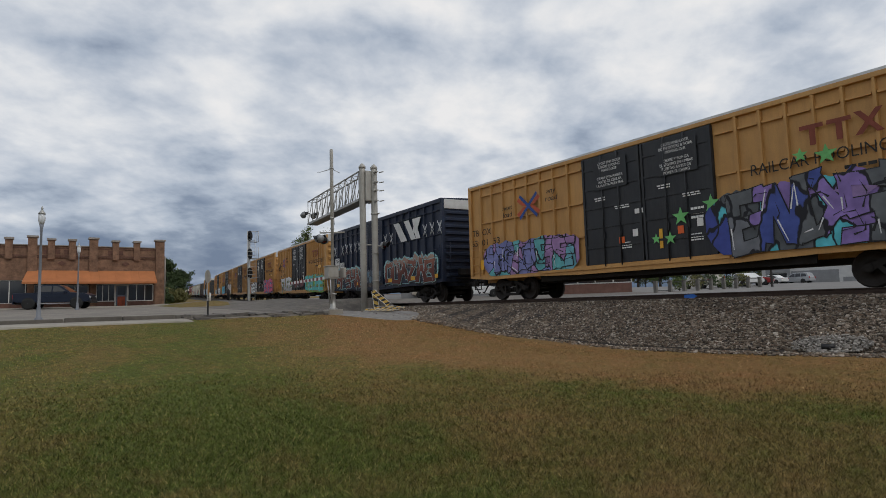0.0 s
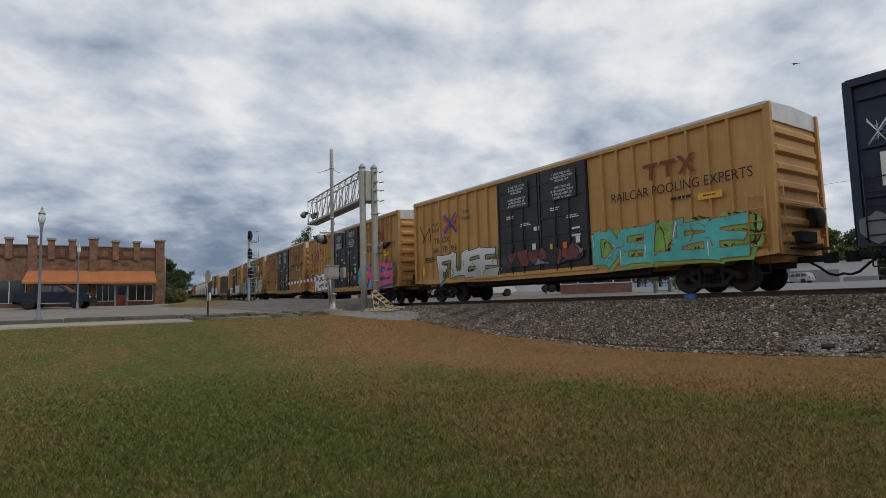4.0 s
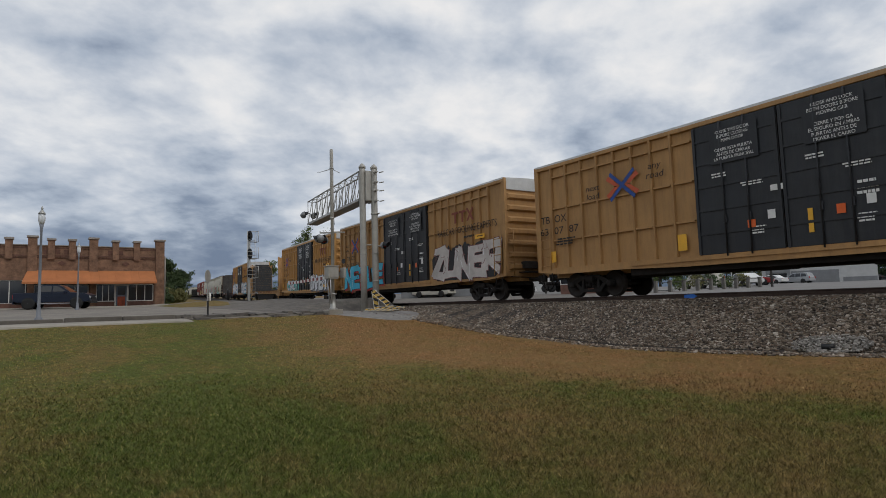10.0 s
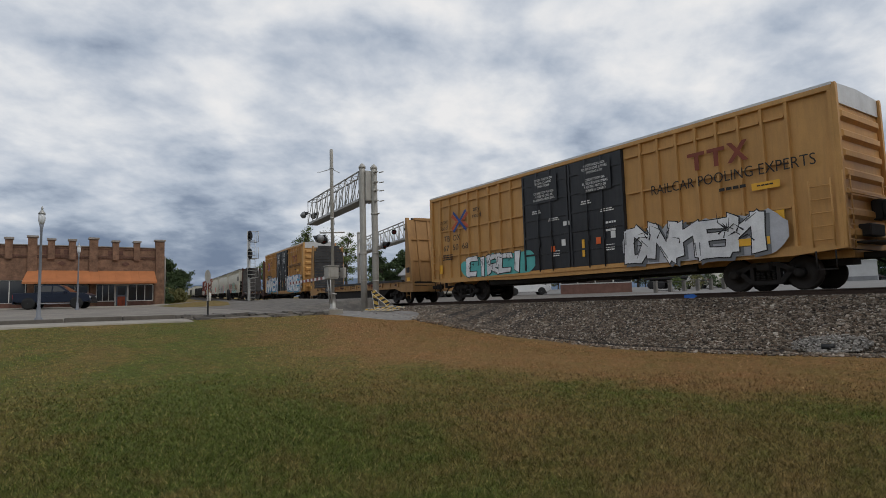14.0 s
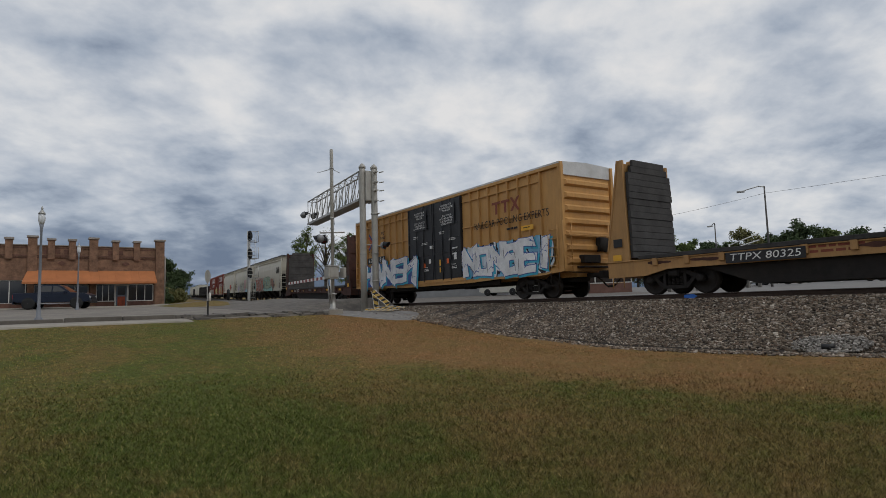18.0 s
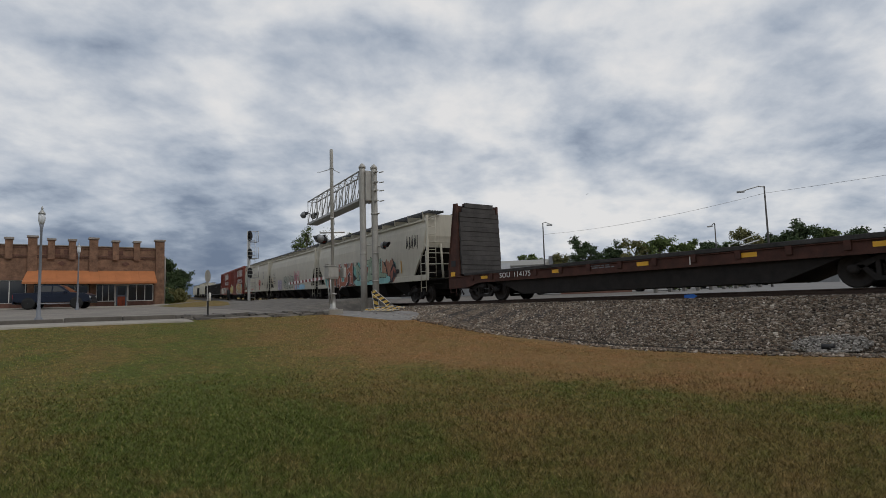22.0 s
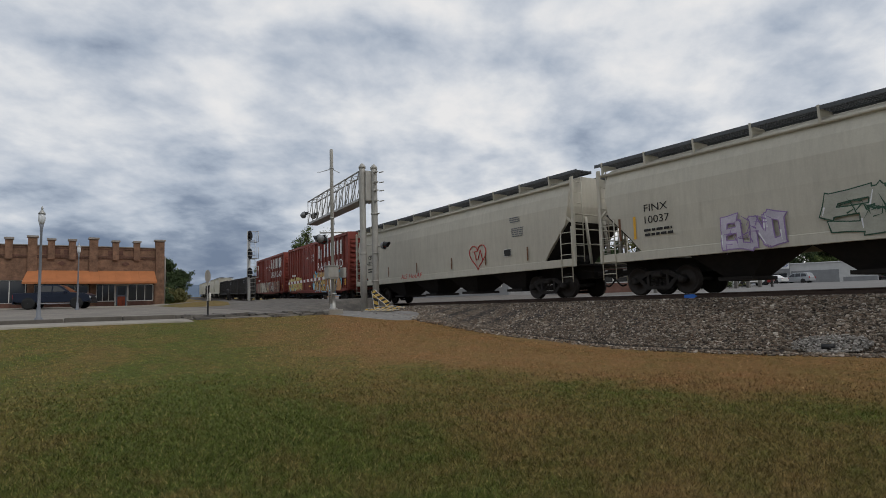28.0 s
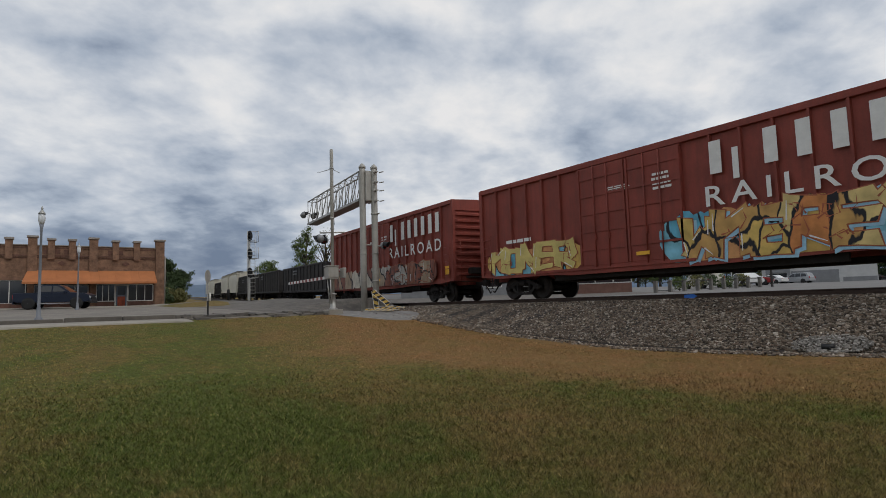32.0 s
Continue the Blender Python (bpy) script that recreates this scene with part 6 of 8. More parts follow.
# ---- level crossing ----
RUBBER = shader("black_rubber", (0.02, 0.02, 0.02), 0.8, vary=0.2)
SIGBLACK = shader("signal_black", (0.012, 0.012, 0.013), 0.45, vary=0.2, bump=0.02)
REDLENS = glass("red_lens", (0.10, 0.006, 0.006), 0.15)
HAZARD = shader("hazard_yellow", (0.50, 0.32, 0.06), 0.6, vary=0.15, dirt=0.3)
GATERED = shader("gate_red", (0.22, 0.035, 0.03), 0.5, vary=0.1)


def flasher(parent, x, y, z, yaw, name="flasher", up=0.0):
    """A round crossing light: black backboard, hood and lens."""
    f = part(name, Shape().lathe([(0.02, 0.0), (0.20, 0.0), (0.20, 0.02), (0.13, 0.025)], 16, axis="y"), SIGBLACK, parent, "black round flashing light", pose(x, y, z, up, 0, yaw))
    hood = Shape()
    n = 10
    vs = []
    for r, d in ((0.155, 0.0), (0.165, -0.30)):
        vs += [(r * math.cos(math.radians(-20 + 220 * i / n)), d if d == 0 else d * (0.55 + 0.45 * math.sin(math.radians(max(0, min(180, -20 + 220 * i / n))))), r * math.sin(math.radians(-20 + 220 * i / n))) for i in range(n + 1)]
    hood.add(vs, [(i, i + 1, n + 2 + i, n + 1 + i) for i in range(n)], True)
    part("hood", hood, SIGBLACK, f)
    part("housing", Shape().lathe([(0.185, 0.022), (0.18, 0.10), (0.15, 0.18), (0.07, 0.225), (0.01, 0.23)], 16, axis="y"), shader("housing_grey", (0.24, 0.245, 0.25), 0.45, 0.3, vary=0.15), f, "domed grey housing")
    part("lens", Shape().lathe([(0.15, -0.004), (0.11, -0.03), (0.03, -0.045)], 14, axis="y"), REDLENS, f)
    return f


def cantilever():
    gz = ground_z(-27.6, 14.1)
    root = thing("cantilever_signal", (0, 0, 0), "grey steel cantilever with two posts and a lattice arm", "crossing signal")
    A, B = (-27.6, 14.12), (-27.3, 14.66)
    for (px, py), top in ((A, 7.30), (B, 7.25)):
        p_ = part("post", Shape().lathe([(0.17, gz - 0.15), (0.17, 2.1), (0.165, 7.0), (0.165, top)], 18, at=(px, py, 0)), ALU, root, "round grey steel post")
        part("post_cap", Shape().lathe([(0.19, top - 0.1), (0.19, top), (0.09, top + 0.12), (0.02, top + 0.18)], 14, at=(px, py, 0)), ALU, p_)
        part("base_flange", Shape().lathe([(0.30, gz), (0.30, gz + 0.05), (0.2, gz + 0.06)], 14, at=(px, py, 0)), ALU, p_)
        part("post_band", Shape().lathe([(0.185, 1.15), (0.185, 1.22)], 16, at=(px, py, 0)).lathe([(0.185, 2.6), (0.185, 2.68)], 16, at=(px, py, 0)), ALU, p_)
    part("arm_bracket", Shape().box(-27.62, -27.30, 14.18, 14.58, 5.42, 7.05, 0.03), ALU, root, "clamp plates on the posts")
    for z in (5.4, 5.95, 6.4, 6.95):
        part("clamp", Shape().box(-27.85, -26.85, 14.55, 14.68, z - 0.03, z + 0.03).tube((-27.05, 14.85, z), (-26.78, 14.95, z), 0.03, n=6), ALU, root)
    part("clamp", Shape().lathe([(0.2, 4.7), (0.2, 4.78)], 14, at=(B[0], B[1], 0)).tube((B[0], B[1], 4.74), (B[0] + 0.35, B[1] + 0.1, 4.74), 0.03, n=6), ALU, root)
    # the lattice arm: two upper and two lower chords
    x0, x1 = -27.75, -37.5
    yn = lambda x: 14.0 + (x0 - x) / (x0 - x1) * 1.05
    zt, zb = 7.05, 5.55
    arm = part("arm_chord", Shape().tube((x0, yn(x0), zt), (x1, yn(x1), zt), 0.045, n=8), GALV, root, "tubular chord of the lattice arm")
    part("arm_chord", Shape().tube((x0, yn(x0) + 0.6, zt), (x1, yn(x1) + 0.6, zt), 0.045, n=8), GALV, root)
    part("arm_walkway", Shape().prism([(x0, yn(x0) - 0.06, zb - 0.09), (x0, yn(x0) + 0.66, zb - 0.09), (x0, yn(x0) + 0.66, zb + 0.04), (x0, yn(x0) - 0.06, zb + 0.04)], (x1 - x0, yn(x1) - yn(x0), 0)), GALV, root, "steel walkway along the arm")
    n = 9
    for i in range(n + 1):
        x = x0 + (x1 - x0) * i / n
        for o in (0.0, 0.6):
            part("strut", Shape().tube((x, yn(x) + o, zb), (x, yn(x) + o, zt), 0.028, n=6), GALV, arm)
            if i < n:
                xx = x0 + (x1 - x0) * (i + 1) / n
                part("diagonal", Shape().tube((x, yn(x) + o, zt), (xx, yn(xx) + o, zb), 0.024, n=6), GALV, arm)
        part("cross_bar", Shape().tube((x, yn(x), zt), (x, yn(x) + 0.6, zt), 0.022, n=6), GALV, arm)
        if i < n:
            xx = x0 + (x1 - x0) * (i + 1) / n
            part("cross_bar", Shape().tube((x, yn(x), zt), (xx, yn(xx) + 0.6, zt), 0.018, n=6), GALV, arm)
    for o, yaw in ((-0.25, 200), (0.3, 160)):
        part("light_arm", Shape().tube((x1 + 0.2, yn(x1), 6.25), (x1 - 0.25, yn(x1) + o, 6.25), 0.03, n=6), GALV, root)
        flasher(root, x1 + 0.25, yn(x1) + o * 1.3, 6.15, 90 + yaw * 0.4, up=-8)
        flasher(root, x1 - 0.0, yn(x1) + o * 1.3, 6.1, -95, up=-8)
    for q in (0, 0.12, 0.24):
        part("hanging_cable", Shape().tube((x1 + 4.0 + q, yn(x1) - 0.05, zb), (x1 + 4.1 + q * 1.5, yn(x1) - 0.08, zb - 0.9 + q), 0.012, n=5), SIGBLACK, root)
    flasher(root, -26.9, 15.05, 3.02, 150)
    flasher(root, -26.6, 14.85, 3.02, 120)
    part("light_arm", Shape().tube((-27.3, 14.66, 3.02), (-26.7, 15.0, 3.02), 0.035, n=6), ALU, root)
    part("light_arm", Shape().tube((-27.6, 14.1, 3.1), (-27.3, 14.6, 3.1), 0.03, n=6), ALU, root)
    return root


cantilever()


def far_cantilever():
    """The cantilever on the other side of the track, seen between the cars."""
    px, py = -50.0, 25.1
    gz = ground_z(px, py)
    root = thing("cantilever_signal", (0, 0, 0), "grey steel cantilever beyond the track with a lattice arm", "crossing signal")
    part("post", Shape().lathe([(0.17, gz - 0.2), (0.16, 6.8)], 14, at=(px, py, 0)).lathe([(0.19, 6.75), (0.08, 6.95)], 12, at=(px, py, 0)), ALU, root)
    ex, ey, zt, zb = -37.7, 22.7, 6.15, 4.9
    for o in (0.0, 0.6):
        ch = part("arm_chord", Shape().tube((px, py + o, zt), (ex, ey + o, zt), 0.05, n=6), GALV, root)
        for i in range(11):
            f0, f1 = i / 10, min(1.0, (i + 1) / 10)
            a, b = Vector((px, py + o, 0)).lerp(Vector((ex, ey + o, 0)), f0), Vector((px, py + o, 0)).lerp(Vector((ex, ey + o, 0)), f1)
            part("strut", Shape().tube((a.x, a.y, zb), (a.x, a.y, zt), 0.03, n=5), GALV, ch)
            if i < 10:
                part("diagonal", Shape().tube((a.x, a.y, zt), (b.x, b.y, zb), 0.026, n=5), GALV, ch)
    part("arm_walkway", Shape().prism([(px, py - 0.06, zb - 0.1), (px, py + 0.66, zb - 0.1), (px, py + 0.66, zb + 0.03), (px, py - 0.06, zb + 0.03)], (ex - px, ey - py, 0)), GALV, root)
    flasher(root, ex - 1.2, ey - 0.15, 5.5, 70)
    flasher(root, ex + 0.35, ey + 0.1, 5.5, -70)
    flasher(root, ex + 0.6, ey + 0.1, 5.5, 110)


far_cantilever()


def gate_mast():
    x, y = -25.55, 11.45
    gz = ground_z(x, y)
    root = thing("gate_mast", (0, 0, 0), "grey gate mast with a control box on a concrete foot", "crossing signal")
    part("foot", Shape().box(x - 0.36, x + 0.36, y - 0.36, y + 0.36, gz - 0.2, gz + 0.22, 0.04), CONCRETE, root, "concrete foot")
    part("mast", Shape().lathe([(0.075, gz + 0.2), (0.075, 4.1), (0.085, 4.12), (0.085, 7.3), (0.06, 7.42)], 14, at=(x, y, 0)), ALU, root, "tall thin grey mast")
    part("junction_base", Shape().lathe([(0.2, gz + 0.22), (0.2, gz + 0.28), (0.13, gz + 0.3), (0.11, gz + 0.9), (0.17, gz + 0.92), (0.17, gz + 0.98)], 12, at=(x, y, 0)), GALV, root)
    box_ = part("gate_mechanism", Shape().box(x - 0.26, x + 0.22, y - 0.32, y + 0.22, 1.2, 1.78, 0.05), ALU, root, "grey steel mechanism case")
    part("case_lid", Shape().box(x - 0.29, x + 0.25, y - 0.35, y + 0.25, 1.78, 1.83, 0.02).box(x + 0.22, x + 0.25, y - 0.24, y + 0.15, 1.28, 1.72, 0.01), ALU, box_)
    part("counterweight_arm", Shape().box(x + 0.1, x + 0.5, y + 0.32, y + 0.46, 1.25, 1.72, 0.02).box(x - 0.2, x + 0.1, y + 0.36, y + 0.42, 1.35, 1.55), ALU, root)
    for q in (-0.16, 0.16):
        part("conduit", Shape().tube((x + q, y - 0.2, 1.22), (x + q * 0.6, y - 0.12, 0.5 + gz), 0.035, n=7), GALV, root)
    for z in (6.45, 4.05, 3.55):
        part("mast_band", Shape().lathe([(0.10, z), (0.10, z + 0.07)], 12, at=(x, y, 0)), GALV, root)
    part("bracket_wire", Shape().tube((x, y, 6.47), (x - 0.35, y - 0.42, 6.33), 0.016, n=5).tube((x, y, 6.47), (x + 0.25, y + 0.3, 6.25), 0.016, n=5).tube((x - 0.35, y - 0.42, 6.33), (x - 0.42, y - 0.55, 6.33), 0.016, n=5), GALV, root)
    part("light_arm", Shape().tube((x - 0.3, y - 0.5, 3.4), (x + 0.3, y + 0.5, 3.4), 0.035, n=8), ALU, root)
    flasher(root, x - 0.32, y - 0.5, 3.12, 120)
    flasher(root, x - 0.10, y - 0.62, 3.10, -60)
    flasher(root, x - 0.22, y - 0.34, 3.05, 30)
    # lowered gate arm across the street
    n = 22
    a, b = Vector((x - 0.4, y - 0.1, 1.30)), Vector((-34.5, 12.6, 1.38))
    arm = part("gate_arm", Shape().box(x - 0.6, x + 0.2, y - 0.12, y - 0.02, 1.24, 1.36, 0.01), ALU, root, "lowered striped gate arm")
    for i in range(n):
        p, q = a + (b - a) * (i / n), a + (b - a) * ((i + 1) / n)
        part("stripe", Shape().prism([(p.x, p.y - 0.03, p.z - 0.07), (p.x, p.y + 0.03, p.z - 0.07), (p.x, p.y + 0.03, p.z + 0.07), (p.x, p.y - 0.03, p.z + 0.07)], q - p), WHITE if i % 2 else GATERED, arm)
    return root


gate_mast()


def fallen_boards():
    """Hazard-striped boards piled at the posts."""
    # ends of each board along the pile, towards the lawn and up; the last number is its width
    gz = ground_z(-25.6, 13.9)
    o, r, c = Vector((-25.65, 13.95, gz + 0.035)), Vector((0.57, 0.82, 0)), Vector((0.82, -0.57, 0))
    for i, (a0, b0, h0, a1, b1, h1, flat, W) in enumerate(((-0.12, 0.0, 0.10, -0.26, -0.12, 1.04, 0.15, 0.26), (-0.30, 0.06, 1.0, 0.48, 0.04, 0.34, 0.2, 0.24), (-0.66, 0.25, 0.12, -0.1, 0.35, 0.10, 0.75, 0.24), (-0.1, 0.3, 0.20, 1.0, 0.2, 0.12, 0.7, 0.24), (-0.25, 0.55, 0.09, 0.75, 0.6, 0.06, 0.8, 0.26), (0.3, 0.1, 0.28, 1.25, 0.0, 0.18, 0.75, 0.2))):
        p, q = o + r * a0 + c * b0 + Vector((0, 0, h0)), o + r * a1 + c * b1 + Vector((0, 0, h1))
        L = (q - p).length
        ax = (q - p).normalized()
        nz = (c * (1 - flat) + Vector((0, 0, flat)))
        nz = (nz - ax * nz.dot(ax)).normalized()
        m = Matrix((ax, nz.cross(ax), nz)).transposed().to_4x4()
        m.translation = (p + q) / 2
        root = thing("hazard_board", m, "black and yellow striped board thrown down by the posts" if i else "black and yellow striped board leaning on a post", "hazard board", "boards at the posts")
        part("panel", Shape().box(-L / 2, L / 2, -W / 2, W / 2, -0.012, 0.0, 0.003), HAZARD, root)
        k = int(L / 0.24)
        for j in range(k):
            a = -L / 2 + L * (j + 0.15) / k
            b = a + L / k * 0.45
            sh = min(W * 0.6, L / 2 - b + 0.001)
            part("stripe", Shape().add([(a, -W / 2 + 0.02, 0.004), (b, -W / 2 + 0.02, 0.004), (min(L / 2, b + W * 0.5), W / 2 - 0.02, 0.004), (min(L / 2, a + W * 0.5), W / 2 - 0.02, 0.004)], [(0, 1, 2, 3)]), SIGBLACK, root)
        for yy in (-W / 2, W / 2 - 0.02):
            part("border", Shape().box(-L / 2, L / 2, yy, yy + 0.02, 0.001, 0.008), WHITE, root)


fallen_boards()
tagged(part("gravel_apron", grid_mesh("gravel_apron", list(np.arange(-29.5, -20.4, 0.3)), list(np.arange(10.2, 14.8, 0.25)), lambda x, y: rolling(x, y) + 0.045 + 0.02 * noise.noise((x * 2, y * 2, 1)) - 0.16 * smooth(0.85, 1.15, math.hypot((x + 25.2) / 4.2, (y - 13.0) / 1.75))), FINEGRAVEL),
       "patch of fine grey gravel round the signal posts", "gravel", kind="structure")


def rail_signal():
    x, y = -52.7, 15.6
    gz = ground_z(x, y)
    root = thing("railway_signal", (x, y, gz), "tall grey railway signal mast with black heads and a ladder", "railway signal")
    part("mast", Shape().lathe([(0.16, -0.2), (0.12, 0.3), (0.11, 6.2)], 12), GALV, root)
    for z in (5.9, 4.3, 2.6):
        h = part("signal_head", Shape().prism([(0.16 + 0.0, 0.30 * math.cos(a) * 0.8, z + (0.50 if math.sin(a) > 0 else -0.42) * abs(math.sin(a)) + 0.1) for a in [2 * math.pi * i / 20 for i in range(20)]], (0.06, 0, 0)), SIGBLACK, root, "black oval backboard")
        for q in (-0.22, 0.06, 0.34):
            part("lamp_hood", Shape().tube((0.22, 0, z + q), (0.52, 0, z + q - 0.03), 0.09, 0.10, n=10), SIGBLACK, h)
    for q in (-0.2, 0.2):
        part("ladder_rail", Shape().tube((0.55, 0.02 + q * 1.7, 0.3), (0.55, 0.02 + q * 1.7, 6.4), 0.028, n=6), GALV, root)
    for i in range(16):
        part("rung", shared("sig_rung", lambda: Shape().tube((0.55, -0.32, 0), (0.55, 0.36, 0), 0.022, n=6)), GALV, root, at=(0, 0, 0.5 + i * 0.34))
    for z in (2.3, 4.0, 5.5):
        part("platform", Shape().box(-0.35, 0.1, 0.1, 0.8, z, z + 0.04).tube((-0.35, 0.8, z), (-0.35, 0.8, z + 1.0), 0.02, n=6).tube((0.1, 0.8, z), (0.1, 0.8, z + 1.0), 0.02, n=6).tube((-0.35, 0.8, z + 1.0), (0.1, 0.8, z + 1.0), 0.02, n=6).tube((-0.35, 0.1, z + 1.0), (-0.35, 0.8, z + 1.0), 0.02, n=6), GALV, root)


rail_signal()
x, y = -10.05, 15.75
part_ = tagged(thing("blue_flag", pose(x, y, track(x)[1] - 0.15, 0, 0, 8), "small blue plastic marker lying by the rail", "marker"), group="")
part("blade", Shape().prism([(-0.17, 0, 0.02), (0.10, 0, 0.0), (0.20, 0.02, 0.06), (0.10, 0.01, 0.12), (-0.16, 0, 0.11)], (0, 0.05, 0)), shader("blue_plastic", (0.02, 0.12, 0.45), 0.5, vary=0.2), part_)

# ---- the street ----
BRICK = shader("old_red_brick", (0.20, 0.112, 0.070), 0.9, vary=0.5, scale=1.6, grain=9, bump=0.3, dirt=0.65, dirt_col=(0.085, 0.052, 0.036))
BRICK2 = shader("dark_red_brick", (0.125, 0.062, 0.045), 0.9, vary=0.35, scale=2.0, grain=22, bump=0.25, dirt=0.3, dirt_col=(0.06, 0.04, 0.03))
AWNING = shader("orange_awning", (0.40, 0.145, 0.052), 0.75, vary=0.14, scale=1.2, grain=12, bump=0.08, dirt=0.25, dirt_col=(0.28, 0.10, 0.04))
CAPSTONE = shader("cap_stone", (0.27, 0.24, 0.21), 0.9, vary=0.25, scale=3)
DARKIN = shader("dark_interior", (0.03, 0.024, 0.02), 0.9, vary=0.4)
PANE = glass("shop_glass", (0.025, 0.027, 0.03), 0.06)
FRAMEW = shader("white_frame", (0.55, 0.54, 0.51), 0.6, vary=0.1)
RED_ITEM = shader("red_display", (0.30, 0.06, 0.025), 0.7, vary=0.4, scale=4)


def storefront():
    bx = -61.5
    gz = ground_z(bx, 3) - 0.02
    root = thing("brick_building", (0, 0, 0), "old one-storey red brick shop row with an orange awning", "building")
    y0, y1, top = -26.0, 10.1, 5.95
    # wall above the openings, and piers between them
    part("wall", Shape().box(bx - 0.4, bx, y0, y1, 2.95, top).box(bx - 14, bx - 0.4, y1 - 0.4, y1, gz - 0.3, top - 0.3).box(bx - 14, bx - 0.4, y0, y0 + 0.4, gz - 0.3, top - 0.3).box(bx - 14, bx - 13.6, y0 + 0.4, y1 - 0.4, gz - 0.3, top - 0.5), BRICK, root, "weathered brick wall")
    part("roof", Shape().box(bx - 13.6, bx - 0.4, y0 + 0.4, y1 - 0.4, 5.1, 5.25), COALBLACK, root, "flat tarred roof")
    bays = [(-26.0, -20.0), (-20.0, -13.3), (-13.3, -6.8), (-6.8, -0.9), (-0.9, 4.23), (4.23, 9.3)]
    # piers
    for k, yy in enumerate((-26.0, -20.0, -13.3, -6.8, -0.6, 4.0)):
        part("pier", Shape().box(bx - 0.4, bx, yy, yy + 0.5, gz - 0.3, 2.95), BRICK, root)
    part("pier", Shape().box(bx - 0.4, bx, 9.25, y1, gz - 0.3, 2.95), BRICK, root)
    part("stall_riser", Shape().box(bx - 0.32, bx - 0.06, y0 + 0.5, 6.0, gz - 0.3, gz + 0.55).box(bx - 0.32, bx - 0.06, 7.05, 9.25, gz - 0.3, gz + 0.55), BRICK2, root)
    part("shop_interior", Shape().box(bx - 4.2, bx - 4.0, y0 + 0.5, 9.6, gz, 2.95).box(bx - 4.0, bx - 0.4, y0 + 0.5, 9.6, gz - 0.02, gz + 0.02), DARKIN, root, "dark shop inside")
    # pilasters with caps
    for i, (yy, big) in enumerate(((-24.4, 0), (-22.0, 0), (-20.0, 1), (-18.2, 0), (-16.0, 0), (-13.3, 1), (-11.2, 0), (-9.2, 0), (-6.8, 1), (-4.4, 0), (-1.95, 0), (-0.30, 1), (1.05, 0), (2.6, 0), (4.25, 1), (6.0, 0), (7.75, 0), (9.72, 2))):
        w = (0.26, 0.34, 0.38)[big]
        lo = (4.75, 3.0, gz - 0.3)[big]
        hi = (6.42, 6.62, 6.62)[big]
        pl = part("pilaster", Shape().box(bx + 0.004, bx + 0.18, yy - w, yy + w, lo, hi).box(bx - 0.42, bx + 0.004, yy - w, yy + w, top + 0.002, hi), BRICK, root)
        part("cap", Shape().box(bx - 0.5, bx + 0.27, yy - w - 0.09, yy + w + 0.09, hi, hi + 0.17, 0.03), CAPSTONE, pl, "pale stone cap")
    part("coping", Shape().box(bx - 0.46, bx + 0.10, y0, y1, top, top + 0.07, 0.02), CAPSTONE, root)
    part("string_course", Shape().box(bx + 0.004, bx + 0.07, y0, y1, 5.02, 5.12).box(bx + 0.004, bx + 0.05, y0, y1, 4.86, 4.92).box(bx + 0.004, bx + 0.05, y0, y1, 5.72, 5.78), BRICK2, root)
    # dentils under the parapet
    dent = shared("dentil", lambda: Shape().box(0.004, 0.10, -0.06, 0.06, 4.92, 5.02))
    yy = -25.8
    while yy < 9.2:
        part("dentil", dent, BRICK, root, at=(bx, yy, 0))
        yy += 0.27
    for yy in (-23.2, -16.6, -10.1, -3.6, 1.85, 6.85):
        part("diamond", Shape().prism([(bx + 0.004, yy - 0.32, 4.42), (bx + 0.004, yy, 4.20), (bx + 0.004, yy + 0.32, 4.42), (bx + 0.004, yy, 4.64)], (0.05, 0, 0)), BRICK2, root, "dark brick diamond")
    for yy in (-22.5, -11.5, 1.1, 2.6, 6.0):
        part("brick_panel", Shape().box(bx + 0.004, bx + 0.03, yy - 0.62, yy + 0.62, 5.22, 5.62), BRICK2, root)
    # awning
    a0, a1 = -0.95, 9.25
    aw = part("awning", Shape().add([(bx + 0.05, a0 + 0.35, 3.78), (bx + 0.05, a1, 3.78), (bx + 1.75, a1, 2.72), (bx + 1.75, a0, 2.72), (bx + 0.05, a0 + 0.35, 3.72), (bx + 0.05, a1, 3.72), (bx + 1.75, a1, 2.66), (bx + 1.75, a0, 2.66)],
                                     [(0, 1, 2, 3), (7, 6, 5, 4), (0, 3, 7, 4), (1, 0, 4, 5), (2, 1, 5, 6), (3, 2, 6, 7)]), AWNING, root, "sloping orange metal awning")
    part("valance", Shape().box(bx + 1.72, bx + 1.77, a0, a1, 2.54, 2.69), AWNING, aw)
    for k in range(16):
        yy = a0 + 0.5 + (a1 - a0 - 0.6) * k / 15
        part("awning_seam", Shape().prism([(bx + 0.06, yy - 0.015, 3.79), (bx + 0.06, yy + 0.015, 3.79), (bx + 1.75, yy + 0.015, 2.735), (bx + 1.75, yy - 0.015, 2.735)], (0, 0, 0.03)), AWNING, aw)
    # windows of the bays
    def window(a, b, z0, z1, panes, name="window"):
        w = part(name, Shape().box(bx - 0.26, bx - 0.14, a, b, z1 - 0.07, z1).box(bx - 0.26, bx - 0.14, a, b, z0, z0 + 0.08), FRAMEW, root, "tall shop window in pale frames")
        for i in range(panes + 1):
            yy = a + (b - a) * i / panes
            part("mullion", Shape().box(bx - 0.26, bx - 0.13, yy - 0.035, yy + 0.035, z0 + 0.08, z1 - 0.07), FRAMEW, w)
